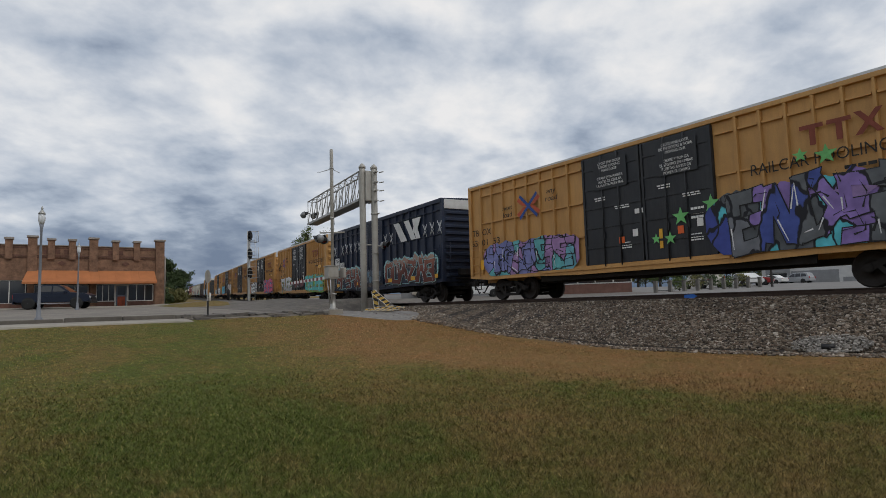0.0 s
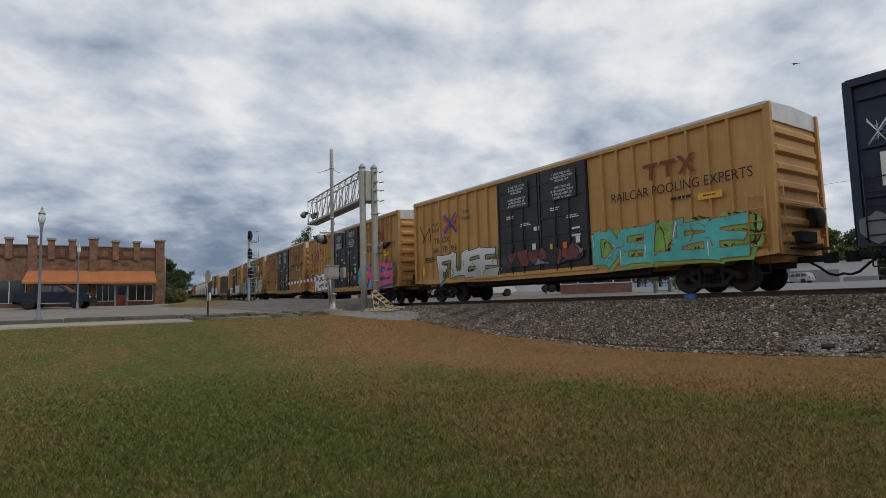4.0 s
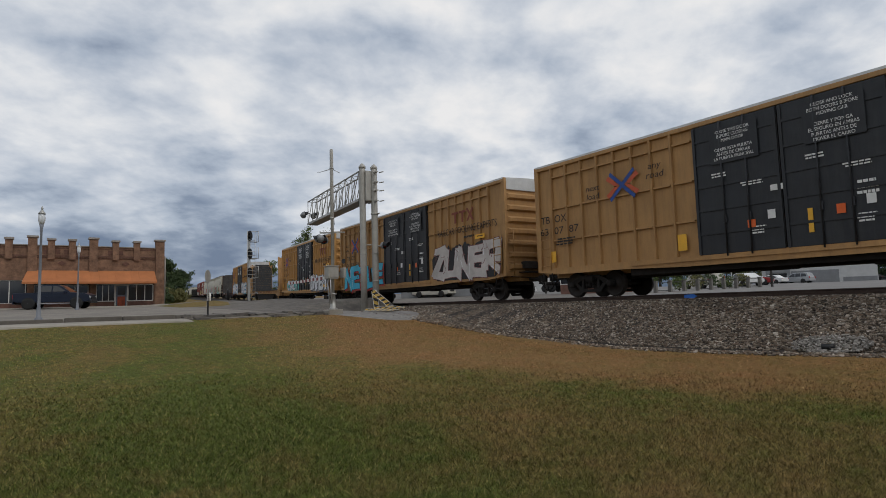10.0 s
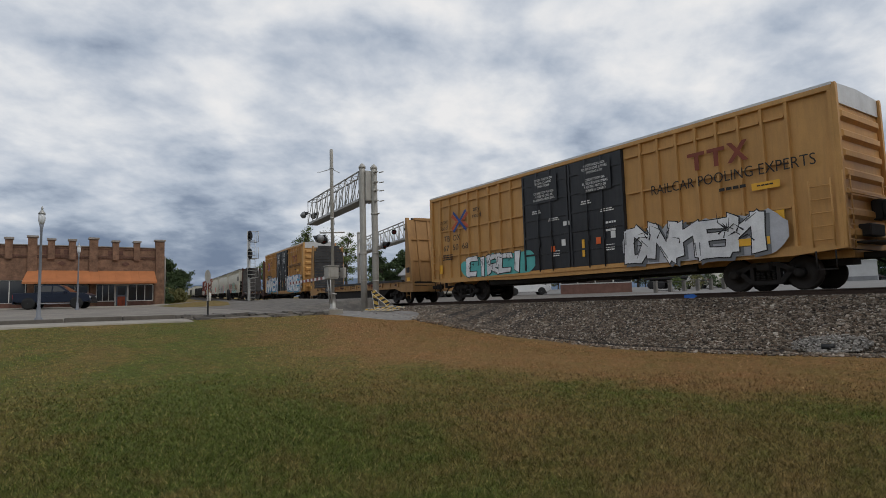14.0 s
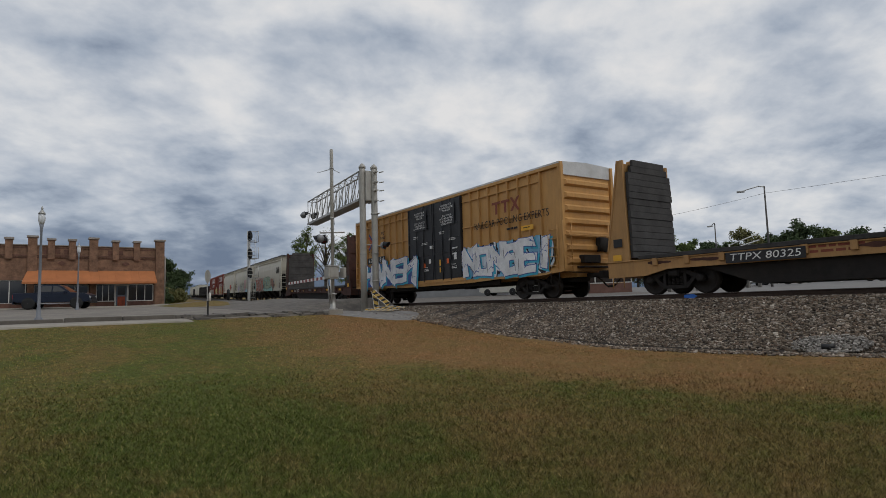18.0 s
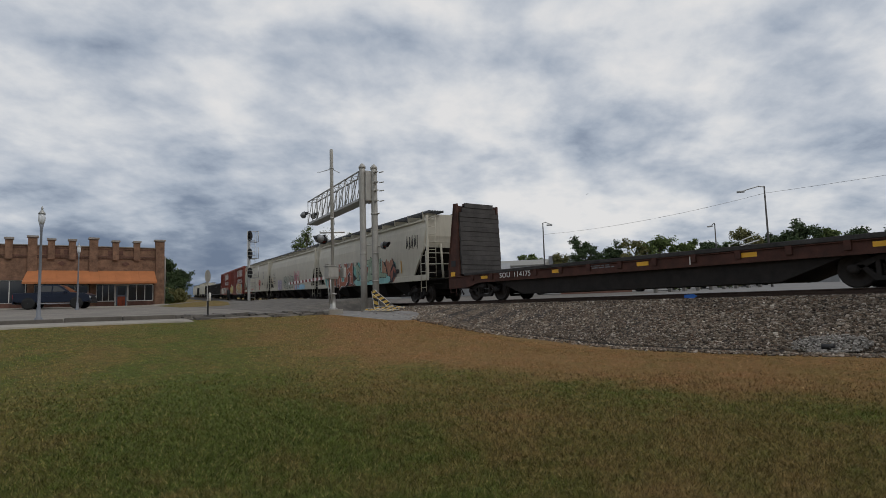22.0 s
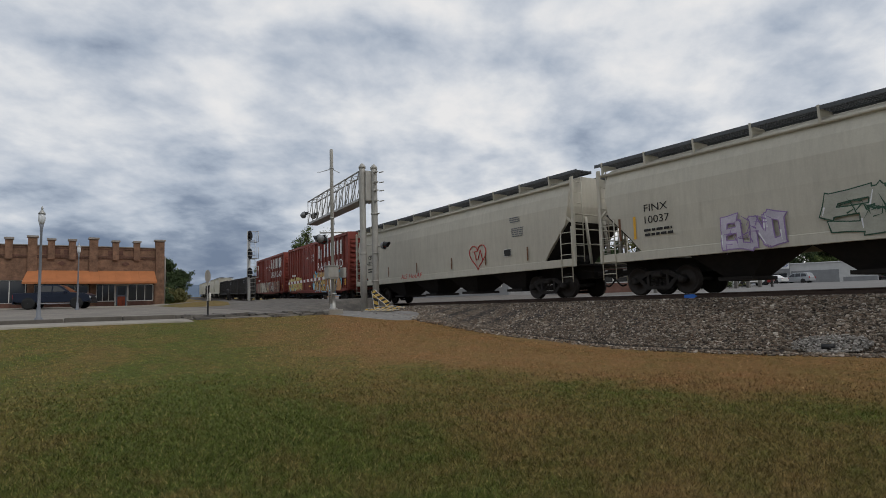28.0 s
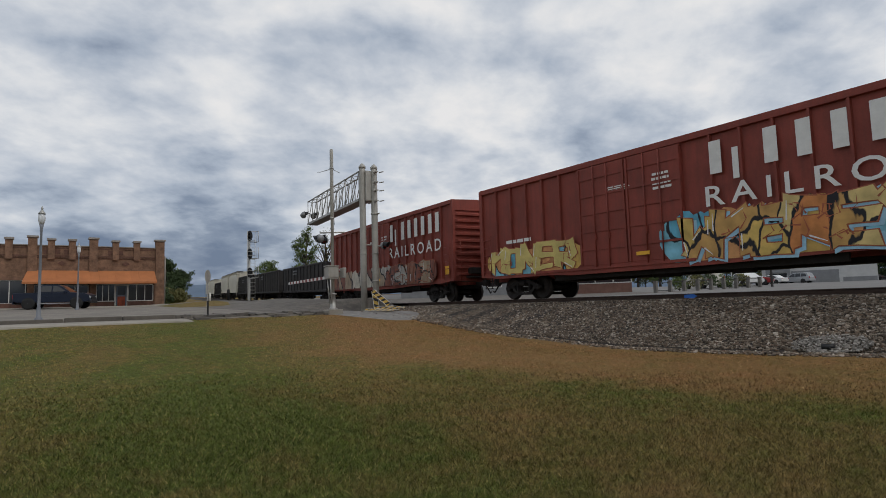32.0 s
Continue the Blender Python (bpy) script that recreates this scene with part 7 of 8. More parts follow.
        for i in range(panes):
            ya, yb = a + (b - a) * i / panes + 0.035, a + (b - a) * (i + 1) / panes - 0.035
            part("pane", Shape().box(bx - 0.21, bx - 0.19, ya, yb, z0 + 0.08, z1 - 0.07), PANE, w)
    window(4.55, 6.0, gz + 0.55, 2.55, 3)
    window(7.1, 9.2, gz + 0.55, 2.55, 3)
    window(-0.1, 3.9, gz + 0.55, 2.55, 4)
    for a, b in ((-6.3, -0.7), (-12.7, -7.0), (-19.4, -13.5), (-25.4, -20.2)):
        window(a, b, gz + 0.5, 2.95, 5)
    for yy, w, h in ((4.9, 0.5, 0.5), (5.6, 0.7, 0.42), (7.6, 0.8, 0.4), (8.5, 0.9, 0.62), (9.0, 0.3, 0.8)):
        part("display_item", Shape().ball((bx - 0.75, yy, gz + 0.55 + h / 2), 0.5, 8, (0.6, w, h)), RED_ITEM, root, "red shop display")
    d = part("door", Shape().box(bx - 0.24, bx - 0.18, 6.12, 6.98, gz, 2.42), shader("shop_door_blue", (0.10, 0.13, 0.17), 0.5, vary=0.2), root, "blue-grey shop door")
    part("door_frame", Shape().box(bx - 0.28, bx - 0.1, 6.0, 6.12, gz, 2.55).box(bx - 0.28, bx - 0.1, 6.98, 7.1, gz, 2.55).box(bx - 0.28, bx - 0.1, 6.12, 6.98, 2.42, 2.55), FRAMEW, d)
    part("door_pane", Shape().box(bx - 0.175, bx - 0.165, 6.24, 6.86, gz + 1.15, 2.3), PANE, d)
    part("kick_plate", Shape().box(bx - 0.175, bx - 0.165, 6.24, 6.86, gz + 0.1, gz + 1.0), RED_ITEM, d)
    part("downpipe", Shape().tube((bx + 0.06, y1 + 0.08, gz), (bx + 0.06, y1 + 0.08, 5.2), 0.06, n=8), CAPSTONE, root)
    return root


storefront()
tagged(part("pavement", grid_mesh("shop_pavement", list(np.arange(-61.6, -58.4, 0.8)), list(np.arange(-40, 11, 1.0)), over(0.13), skirt=0.3), CONCRETE), "concrete footpath before the shops", "pavement", kind="structure")


def post_lamp(x, y, high, label):
    gz = ground_z(x, y)
    root = thing("street_lamp", (x, y, gz), label, "street lamp", "acorn street lamps")
    k = high / 4.6
    part("post", Shape().lathe([(0.15, -0.1), (0.15, 0.10), (0.09, 0.16), (0.075, 0.5), (0.055, 0.56), (0.05, 2.0), (0.04, 3.55 * k), (0.06, 3.6 * k), (0.045, 3.66 * k), (0.085, 3.86 * k)], 12), shader("lamp_post_paint", (0.17, 0.18, 0.20), 0.5, vary=0.15), root)
    part("globe", Shape().lathe([(0.08, 3.86 * k), (0.125, 4.0 * k), (0.13, 4.12 * k), (0.11, 4.28 * k)], 14), shader("lamp_globe", (0.60, 0.62, 0.64), 0.3, vary=0.05, bump=0), root, "frosted acorn globe")
    part("finial", Shape().lathe([(0.135, 4.27 * k), (0.11, 4.33 * k), (0.05, 4.42 * k), (0.025, 4.46 * k), (0.05, 4.50 * k), (0.01, 4.6 * k)], 12), GALV, root)


post_lamp(-28.0, 0.13, 4.55, "slim grey lamp post with an acorn globe at the kerb")
post_lamp(-49.9, 2.52, 4.9, "slim grey lamp post with an acorn globe before the shops")


OLDKERB = shader("stained_kerb_concrete", (0.13, 0.115, 0.098), 0.92, vary=0.3, scale=1.5, grain=25, bump=0.3, dirt=0.6, dirt_col=(0.075, 0.068, 0.06))


def kerb_wall():
    root = thing("kerb_wall", (0, 0, 0), "low weathered concrete kerb wall along the street", "kerb", kind="structure")
    yy = -20.0
    while yy < 4.9:
        L = 1.9
        gz = ground_z(-26.0, yy)
        part("kerb_block", Shape().box(-26.05, -25.7, yy, min(4.9, yy + L) - 0.02, gz - 0.2, gz + 0.18 + 0.02 * math.sin(yy), 0.03), OLDKERB, root)
        yy += L


kerb_wall()


def broken_edge():
    root = thing("asphalt_edge", (0, 0, 0), "crumbling dark asphalt edge of the street", "kerb", kind="structure")
    g = random.Random(3)
    yy = 4.9
    while yy < 11.4:
        w = g.uniform(0.3, 0.75)
        gz = ground_z(-25.8, yy)
        for k, (xa, hz) in enumerate(((-25.95, 0.18), (-25.6, 0.10), (-25.3, 0.04))):
            if k and g.random() < 0.35:
                continue
            a, b = xa - 1.5 + g.uniform(-0.2, 0.1), xa + g.uniform(-0.22, 0.2)
            h0, h1 = hz + g.uniform(-0.05, 0.03), hz + g.uniform(-0.08, 0.03)
            e = w - 0.02 - g.uniform(0.0, 0.08)
            part("asphalt_slab", Shape().add([(a, yy, gz - 0.15), (b + 0.05, yy, gz - 0.15), (b + g.uniform(-0.1, 0.1), yy + e, gz - 0.15), (a, yy + e, gz - 0.15), (a, yy, gz + h0), (b, yy + g.uniform(0, 0.05), gz + h1), (b + g.uniform(-0.14, 0.06), yy + e, gz + h1 + g.uniform(-0.03, 0.03)), (a, yy + e, gz + h0)],
                                             [(0, 3, 2, 1), (4, 5, 6, 7), (0, 1, 5, 4), (1, 2, 6, 5), (2, 3, 7, 6), (3, 0, 4, 7)]), ASPHALT, root)
        yy += w


broken_edge()
x, y = -26.3, 6.05
gz = ground_z(x, y)
r = thing("marker_post", (x, y, gz), "thin dark steel marker post in the grass", "post")
part("post", Shape().box(-0.035, 0.035, -0.03, 0.03, -0.2, 0.72, 0.008), SIGBLACK, r)
x, y = -36.07, 8.26
gz = ground_z(x, y)
r = thing("road_sign", (x, y, gz), "octagonal road sign seen from its grey back", "road sign")
part("post", Shape().box(-0.03, 0.03, -0.025, 0.025, -0.2, 2.3, 0.006), GALV, r)
part("sign_plate", Shape().prism([(0.04 - 0.32 * math.cos(math.radians(22.5 + 45 * i)), 0.24 * math.cos(math.radians(22.5 + 45 * i)), 1.98 + 0.40 * math.sin(math.radians(22.5 + 45 * i))) for i in range(8)], (0.010, 0.013, 0)), ALU, r, "bare aluminium back")
for i, (px, py) in enumerate(((-70.0, 16.3), (-72.5, 16.9), (-58.0, 15.2))):
    r = thing("bollard", (px, py, ground_z(px, py)), "short white marker post by the track" if i < 2 else "short dark marker post by the track", "bollard", "marker posts by the track")
    part("shaft", Shape().lathe([(0.13, -0.1), (0.13, 1.0), (0.07, 1.1)], 10), WHITE if i < 2 else SIGBLACK, r)
tagged(part("verge", grid_mesh("verge", list(np.arange(-58, -46.5, 0.6)), list(np.arange(8.5, 14.4, 0.5)), lambda x, y: ground_z(x, y) + 0.07 - 0.2 * smooth(0.75, 1.0, max(abs(x + 52.2) / 6.0, abs(y - 11.4) / 3.1))), TURF), "dry grass verge between the street and the track", "verge", kind="structure")


# ---- vehicles ----
CARGLASS = glass("car_glass", (0.015, 0.017, 0.02), 0.05)
TYRE = shader("tyre", (0.018, 0.018, 0.018), 0.85, vary=0.2)
CHROME = shader("wheel_alloy", (0.45, 0.45, 0.46), 0.3, 0.8, vary=0.1)
TAIL = glass("tail_lamp", (0.35, 0.015, 0.012), 0.2)
HEAD = glass("head_lamp", (0.65, 0.66, 0.68), 0.1)


def car_paint(name, col):
    return shader("car_" + name, col, 0.28, 0.15, vary=0.06, scale=2, grain=30, bump=0.0, spec=0.25)


def wheel(parent, x, y, r, w=0.24):
    k = -1 if y < 0 else 1
    t = part("wheel", Shape().lathe([(r * 0.62, -w / 2), (r * 0.93, -w / 2), (r, -w / 2 + 0.03), (r, w / 2 - 0.03), (r * 0.93, w / 2), (r * 0.62, w / 2)], 20, axis="y"), TYRE, parent, at=(x, y, r))
    rim = Shape().lathe([(r * 0.62, k * (w / 2 - 0.03)), (r * 0.55, k * (w / 2 - 0.01)), (0.06, k * (w / 2 - 0.02)), (0.02, k * (w / 2))], 16, axis="y")
    part("rim", rim, CHROME, t)


def hull(prof, hw, tuck=0.12):
    """A body from a side profile (x, z), rounded in towards the top and the edges."""
    s = Shape()
    n = len(prof)
    zs = [z for _, z in prof]
    zl, zh = min(zs), max(zs)
    rings = []
    for y, inset in ((-hw + 0.0, 0.05), (-hw + 0.05, 0.0), (hw - 0.05, 0.0), (hw, 0.05)):
        cx = sum(x for x, _ in prof) / n
        cz = (zl + zh) / 2
        ring = []
        for x, z in prof:
            f = (z - zl) / (zh - zl)
            yy = y * (1 - tuck * max(0.0, f - 0.35))
            ring.append((x + (cx - x) * inset * 0.25, yy, z + (cz - z) * inset))
        rings.append(ring)
    vs = [p for r_ in rings for p in r_]
    fs = [tuple(reversed(range(n))), tuple(range(3 * n, 4 * n))]
    for k in range(3):
        fs += [(k * n + i, k * n + (i + 1) % n, (k + 1) * n + (i + 1) % n, (k + 1) * n + i) for i in range(n)]
    return s.add(vs, fs)


def car(m, kind, paint, label, group=""):
    """kind: suv, sedan, van or pickup. x forward."""
    root = thing({"pickup": "pickup_truck", "suv": "suv", "sedan": "car", "van": "van"}[kind], m, label, "pickup truck" if kind == "pickup" else "car", group)
    if kind == "pickup":
        L, hw, r = 5.4, 0.95, 0.43
        body = [(-2.70, 0.66), (-2.70, 1.30), (-1.0, 1.31), (-0.9, 1.26), (1.15, 1.28), (2.3, 1.22), (2.60, 1.08), (2.68, 0.62), (2.4, 0.52), (-2.4, 0.54)]
        cab = [(-0.98, 1.24), (-0.90, 1.84), (-0.7, 1.92), (0.30, 1.92), (0.55, 1.84), (1.32, 1.26)]
        axles, wins = (-1.62, 1.72), [((-0.82, 1.36), (-0.76, 1.80), (-0.05, 1.82), (-0.05, 1.36)), ((0.04, 1.36), (0.04, 1.82), (0.36, 1.80), (0.98, 1.36))]
    elif kind == "suv":
        L, hw, r = 4.75, 0.94, 0.36
        body = [(-2.35, 0.5), (-2.38, 1.0), (-2.2, 1.08), (1.0, 1.1), (2.0, 0.98), (2.32, 0.82), (2.37, 0.45), (2.0, 0.32), (-2.0, 0.34)]
        cab = [(-2.28, 1.02), (-2.0, 1.66), (-1.7, 1.74), (0.1, 1.74), (0.4, 1.66), (1.25, 1.08)]
        axles, wins = (-1.4, 1.45), [((-1.95, 1.12), (-1.75, 1.58), (-1.05, 1.62), (-1.05, 1.12)), ((-0.97, 1.12), (-0.97, 1.63), (-0.2, 1.63), (-0.2, 1.12)), ((-0.12, 1.12), (-0.12, 1.63), (0.3, 1.58), (0.88, 1.12))]
    elif kind == "van":
        L, hw, r = 5.1, 0.97, 0.35
        body = [(-2.5, 0.5), (-2.5, 1.02), (-2.3, 1.08), (1.4, 1.08), (2.2, 0.94), (2.5, 0.78), (2.53, 0.42), (2.1, 0.3), (-2.1, 0.32)]
        cab = [(-2.45, 1.02), (-2.3, 1.70), (-2.0, 1.80), (0.4, 1.80), (0.75, 1.72), (1.75, 1.06)]
        axles, wins = (-1.5, 1.55), [((-2.15, 1.12), (-2.05, 1.62), (-1.2, 1.66), (-1.2, 1.12)), ((-1.1, 1.12), (-1.1, 1.67), (-0.1, 1.67), (-0.1, 1.12)), ((0.0, 1.12), (0.0, 1.67), (0.6, 1.62), (1.3, 1.12))]
    else:
        L, hw, r = 4.6, 0.90, 0.33
        body = [(-2.28, 0.5), (-2.3, 0.9), (-2.1, 0.98), (1.0, 0.98), (1.95, 0.86), (2.25, 0.72), (2.3, 0.42), (1.95, 0.28), (-1.95, 0.3)]
        cab = [(-1.75, 0.94), (-1.15, 1.36), (-0.85, 1.42), (0.15, 1.43), (0.4, 1.38), (1.2, 0.94)]
        axles, wins = (-1.35, 1.40), [((-1.35, 1.0), (-1.02, 1.30), (-0.42, 1.34), (-0.42, 1.0)), ((-0.34, 1.0), (-0.34, 1.35), (0.24, 1.33), (0.85, 1.0))]
    part("body", hull(body, hw, 0.05), paint, root)
    cabin = part("cabin", hull(cab, hw - 0.06, 0.28), paint, root)
    zl, zh = min(z for _, z in cab), max(z for _, z in cab)
    for k in (-1, 1):
        for w in wins:
            ring = []
            for x, z in w:
                f = (z - zl) / (zh - zl)
                ring.append((x, k * ((hw - 0.06) * (1 - 0.28 * max(0.0, f - 0.35)) + 0.006), z))
            part("side_window", Shape().sheet(ring if k > 0 else list(reversed(ring)), 0.01), CARGLASS, cabin)
    fr = sorted(cab, key=lambda p: p[0])
    a, b = cab[-1], cab[-2]
    dx, dz = b[0] - a[0], b[1] - a[1]
    ln = math.hypot(dx, dz)
    nx, nz = dz / ln * 0.012, -dx / ln * 0.012
    part("windscreen", Shape().sheet([(a[0] + dx * 0.08 + nx, -hw + 0.18, a[1] + dz * 0.08 + nz), (a[0] + dx * 0.08 + nx, hw - 0.18, a[1] + dz * 0.08 + nz), (a[0] + dx * 0.92 + nx, hw - 0.3, a[1] + dz * 0.92 + nz), (a[0] + dx * 0.92 + nx, -hw + 0.3, a[1] + dz * 0.92 + nz)]), CARGLASS, cabin)
    for x in axles:
        for k in (-1, 1):
            part("wheel_arch", Shape().lathe([(r + 0.04, k * (hw - 0.2)), (r + 0.04, k * (hw + 0.008)), (r - 0.04, k * (hw + 0.008)), (r - 0.04, k * (hw - 0.2))], 18, at=(x, 0, r + 0.03), axis="y"), TYRE, root)
            wheel(root, x, k * (hw - 0.08), r)
    xf = max(x for x, _ in body)
    xb = min(x for x, _ in body)
    for k in (-1, 1):
        part("headlight", Shape().box(xf - 0.25, xf - 0.03, k * (hw - 0.25) - 0.16, k * (hw - 0.25) + 0.16, body[-4][1] - 0.28, body[-4][1] - 0.1, 0.03), HEAD, root)
        part("tail_light", Shape().box(xb - 0.012, xb + 0.06, k * (hw - 0.12) - 0.08, k * (hw - 0.12) + 0.08, 0.8, 1.15 if kind != "sedan" else 0.92, 0.02), TAIL, root)
        part("mirror", Shape().box(0.85 if kind != "sedan" else 0.6, 1.0 if kind != "sedan" else 0.75, k * (hw + 0.07) - 0.08, k * (hw + 0.07) + 0.08, 1.22 if kind != "sedan" else 0.98, 1.4 if kind != "sedan" else 1.1, 0.02), paint, root)
        for x in (-0.4, 0.55):
            part("door_handle", Shape().box(x - 0.1, x + 0.1, k * (hw + 0.012) - 0.015, k * (hw + 0.012) + 0.015, 0.94, 0.98), paint, root)
    part("front_bumper", Shape().box(xf - 0.12, xf + 0.05, -hw + 0.06, hw - 0.06, 0.42, 0.62, 0.04), SIGBLACK if kind == "pickup" else paint, root)
    part("rear_bumper", Shape().box(xb - 0.06, xb + 0.1, -hw + 0.06, hw - 0.06, 0.42, 0.62, 0.04), paint, root)
    part("grille", Shape().box(xf - 0.04, xf + 0.03, -0.5, 0.5, 0.68, 0.9, 0.02), SIGBLACK, root)
    if kind == "pickup":
        part("bed_floor", Shape().box(-2.6, -1.05, -0.78, 0.78, 1.312, 1.316), SIGBLACK, root)
        part("running_board", Shape().box(-1.0, 1.3, -hw - 0.06, -hw + 0.1, 0.40, 0.46, 0.01).box(-1.0, 1.3, hw - 0.1, hw + 0.06, 0.40, 0.46, 0.01), CHROME, root)
    return root


x, y = -56.6, 1.40
car(pose(x, y, ground_z(x, y) + 0.035, 0, 0, 70), "pickup", car_paint("night_blue", (0.012, 0.017, 0.032)), "dark blue crew-cab pickup parked before the shops")
WHITEC, SILVER, BLACKC, REDC, PEARL = car_paint("white", (0.62, 0.62, 0.61)), car_paint("silver", (0.34, 0.35, 0.36)), car_paint("black", (0.012, 0.012, 0.014)), car_paint("red", (0.25, 0.02, 0.02)), car_paint("pearl", (0.48, 0.46, 0.40))
for i, (px, py, yaw, kind, pt, lab) in enumerate((
        (-33.2, 62.0, 150, "sedan", WHITEC, "white car parked behind the posts"),
        (-45.3, 101.0, 176, "suv", SILVER, "silver suv parked before the shop"), (-40.7, 117.1, 168, "sedan", BLACKC, "black car parked across the lot"),
        (-35.0, 57.5, 150, "van", PEARL, "pearl white minivan parked behind the posts"), (-44.0, 110.5, 190, "sedan", WHITEC, "white car beside the shop"),
        (-47.6, 97.5, 172, "sedan", WHITEC, "white car parked before the shop"), (-36.5, 70.0, 20, "sedan", REDC, "red car at the far side of the lot"))):
    car(pose(px, py, ground_z(px, py) + 0.04, 0, 0, yaw), kind, pt, lab, "cars in the lot")

# ---- behind the track ----
SHOPWALL = shader("pale_grey_wall", (0.46, 0.46, 0.45), 0.8, vary=0.1, scale=1.0)
SHOPGREY = shader("grey_panel", (0.20, 0.205, 0.21), 0.7, vary=0.15, scale=1.0)
BRICKBROWN = shader("brown_wall", (0.16, 0.085, 0.065), 0.9, vary=0.25, scale=1.5)
POSTC = shader("concrete_post", (0.15, 0.14, 0.125), 0.9, vary=0.2, scale=3)


def shop():
    m = pose(-47.3, 104.2, ground_z(-47.3, 104.2) - 0.1, 0, 0, 24)
    root = thing("corner_shop", m, "low white and grey shop with a raised entrance and sign", "building")
    part("wall", Shape().box(-4.6, -3.6, 0, 9, 0, 3.4).box(-0.8, 11.5, 0, 9, 0, 3.4).box(-3.6, -0.8, 1.2, 9, 0, 3.4), SHOPWALL, root)
    part("roof", Shape().box(-4.8, 11.7, -0.15, 9.2, 3.4, 3.6, 0.03), SHOPWALL, root)
    part("grey_band", Shape().box(-0.3, 6.4, -0.03, -0.004, 0.0, 2.3).box(6.9, 11.4, -0.03, -0.004, 0.0, 1.0), SHOPGREY, root)
    part("entrance", Shape().box(-4.0, -0.4, -0.5, -0.004, 2.1, 4.1, 0.02).box(-4.0, -3.55, -0.5, -0.004, 0, 2.1).box(-0.85, -0.4, -0.5, -0.004, 0, 2.1), SHOPGREY, root, "grey raised entrance")
    d = part("door", Shape().box(-3.5, -0.9, 0.4, 0.5, 0, 2.1), PANE, root, "dark glass doors")
    part("door_frame", Shape().box(-2.25, -2.15, 0.36, 0.4, 0, 2.1).box(-3.5, -0.9, 0.36, 0.4, 2.0, 2.1), FRAMEW, d)
    sg = part("sign", Shape().box(-3.9, -0.5, -0.58, -0.51, 2.75, 3.65, 0.02), WHITE, root, "white shop sign")
    part("sign_letters", text_mesh("SMOKE SHOP", 0.62, 2.6, 0.01), LOGO_BLUE, sg, at=pose(-1.95, -0.6, 3.2, 90, 0, 0))
    part("sign_emblem", Shape().lathe([(0.3, -0.02), (0.3, 0.0)], 14, at=(-3.55, -0.585, 3.2), axis="y"), SIGBLACK, sg)


shop()


def hall(m, L, D, H, rise, wall, roof, label):
    root = thing("warehouse", m, label, "building")
    part("wall", Shape().box(-L / 2, L / 2, 0, D, -0.5, H), wall, root)
    part("roof", Shape().prism([(-L / 2 - 0.3, -0.3, H), (-L / 2 - 0.3, D / 2, H + rise), (-L / 2 - 0.3, D + 0.3, H), (-L / 2 - 0.3, D + 0.3, H - 0.15), (-L / 2 - 0.3, -0.3, H - 0.15)], (L + 0.6, 0, 0)), roof, root)
    for i in range(4):
        x = -L / 2 + L * (i + 0.5) / 4
        w = part("window", Shape().box(x - 0.9, x + 0.9, -0.02, 0.04, 1.0, 2.3), FRAMEW, root)
        part("pane", Shape().box(x - 0.8, x + 0.8, -0.035, -0.022, 1.1, 2.2), PANE, w)


hall(pose(-75, 58.5, ground_z(-75, 58), 0, 0, 40), 22, 12, 4.3, 1.2, SHOPWALL, shader("pale_green_roof", (0.21, 0.205, 0.185), 0.6, vary=0.1), "low hall with a pale sloping roof beyond the lot")
hall(pose(-57.5, 41.5, ground_z(-57, 41), 0, 0, 48), 13, 10, 2.9, 1.3, SHOPGREY, shader("grey_shed_roof", (0.22, 0.225, 0.23), 0.6, vary=0.15), "grey shed with a sloping metal roof beyond the crossing")
hall(pose(-40.0, 46.5, ground_z(-40, 46), 0, 0, 38), 7, 5, 2.6, 0.5, BRICKBROWN, SHOPGREY, "small brown building beside the lot")
hall(pose(-10.5, 70, ground_z(-10, 70), 0, 0, 10), 10, 8, 4.8, 1.0, SHOPWALL, SHOPGREY, "white gabled house beyond the shop")

post_mesh = shared("fence_post", lambda: Shape().box(-0.13, 0.13, -0.13, 0.13, -0.2, 0.86, 0.02))
cap_mesh = shared("fence_cap", lambda: Shape().box(-0.16, 0.16, -0.16, 0.16, 0.86, 0.93, 0.02))
fence = thing("lot_fence", (0, 0, 0), "row of square concrete posts with thin dark rails between", "fence")
for i in range(9):
    px, py = -28.4 + i * 0.2, 40.0 + i * 1.6
    p_ = part("fence_post", post_mesh, POSTC, fence, at=pose(px, py, ground_z(px, py) + 0.03, 0, 0, 7))
    part("post_cap", cap_mesh, POSTC, p_)
    if i < 8:
        qx, qy = px + 0.2, py + 1.6
        gz = ground_z(px, py)
        part("railing", Shape().tube((px, py, gz + 0.85), (qx, qy, gz + 0.85), 0.02, n=5).tube((px, py, gz + 0.2), (qx, qy, gz + 0.2), 0.02, n=5), SIGBLACK, fence)


DARKPOLE = shader("dark_weathered_pole", (0.085, 0.08, 0.075), 0.8, vary=0.3)


def arm_lamp(x, y, high, reach, yaw, label, group=""):
    gz = ground_z(x, y)
    root = thing("street_light", pose(x, y, gz, 0, 0, yaw), label, "street light", group)
    part("pole", Shape().lathe([(0.11, -0.2), (0.085, high * 0.5), (0.06, high)], 10), DARKPOLE, root)
    part("arm", Shape().tube((0, 0, high - 0.05), (-reach * 0.3, 0, high + 0.03), 0.05, n=7).tube((-reach * 0.3, 0, high + 0.03), (-reach, 0, high - 0.25), 0.045, n=7), GALV, root)
    part("lamp_head", Shape().box(-reach - 0.55, -reach + 0.1, -0.13, 0.13, high - 0.40, high - 0.24, 0.03), GALV, root)
    return root


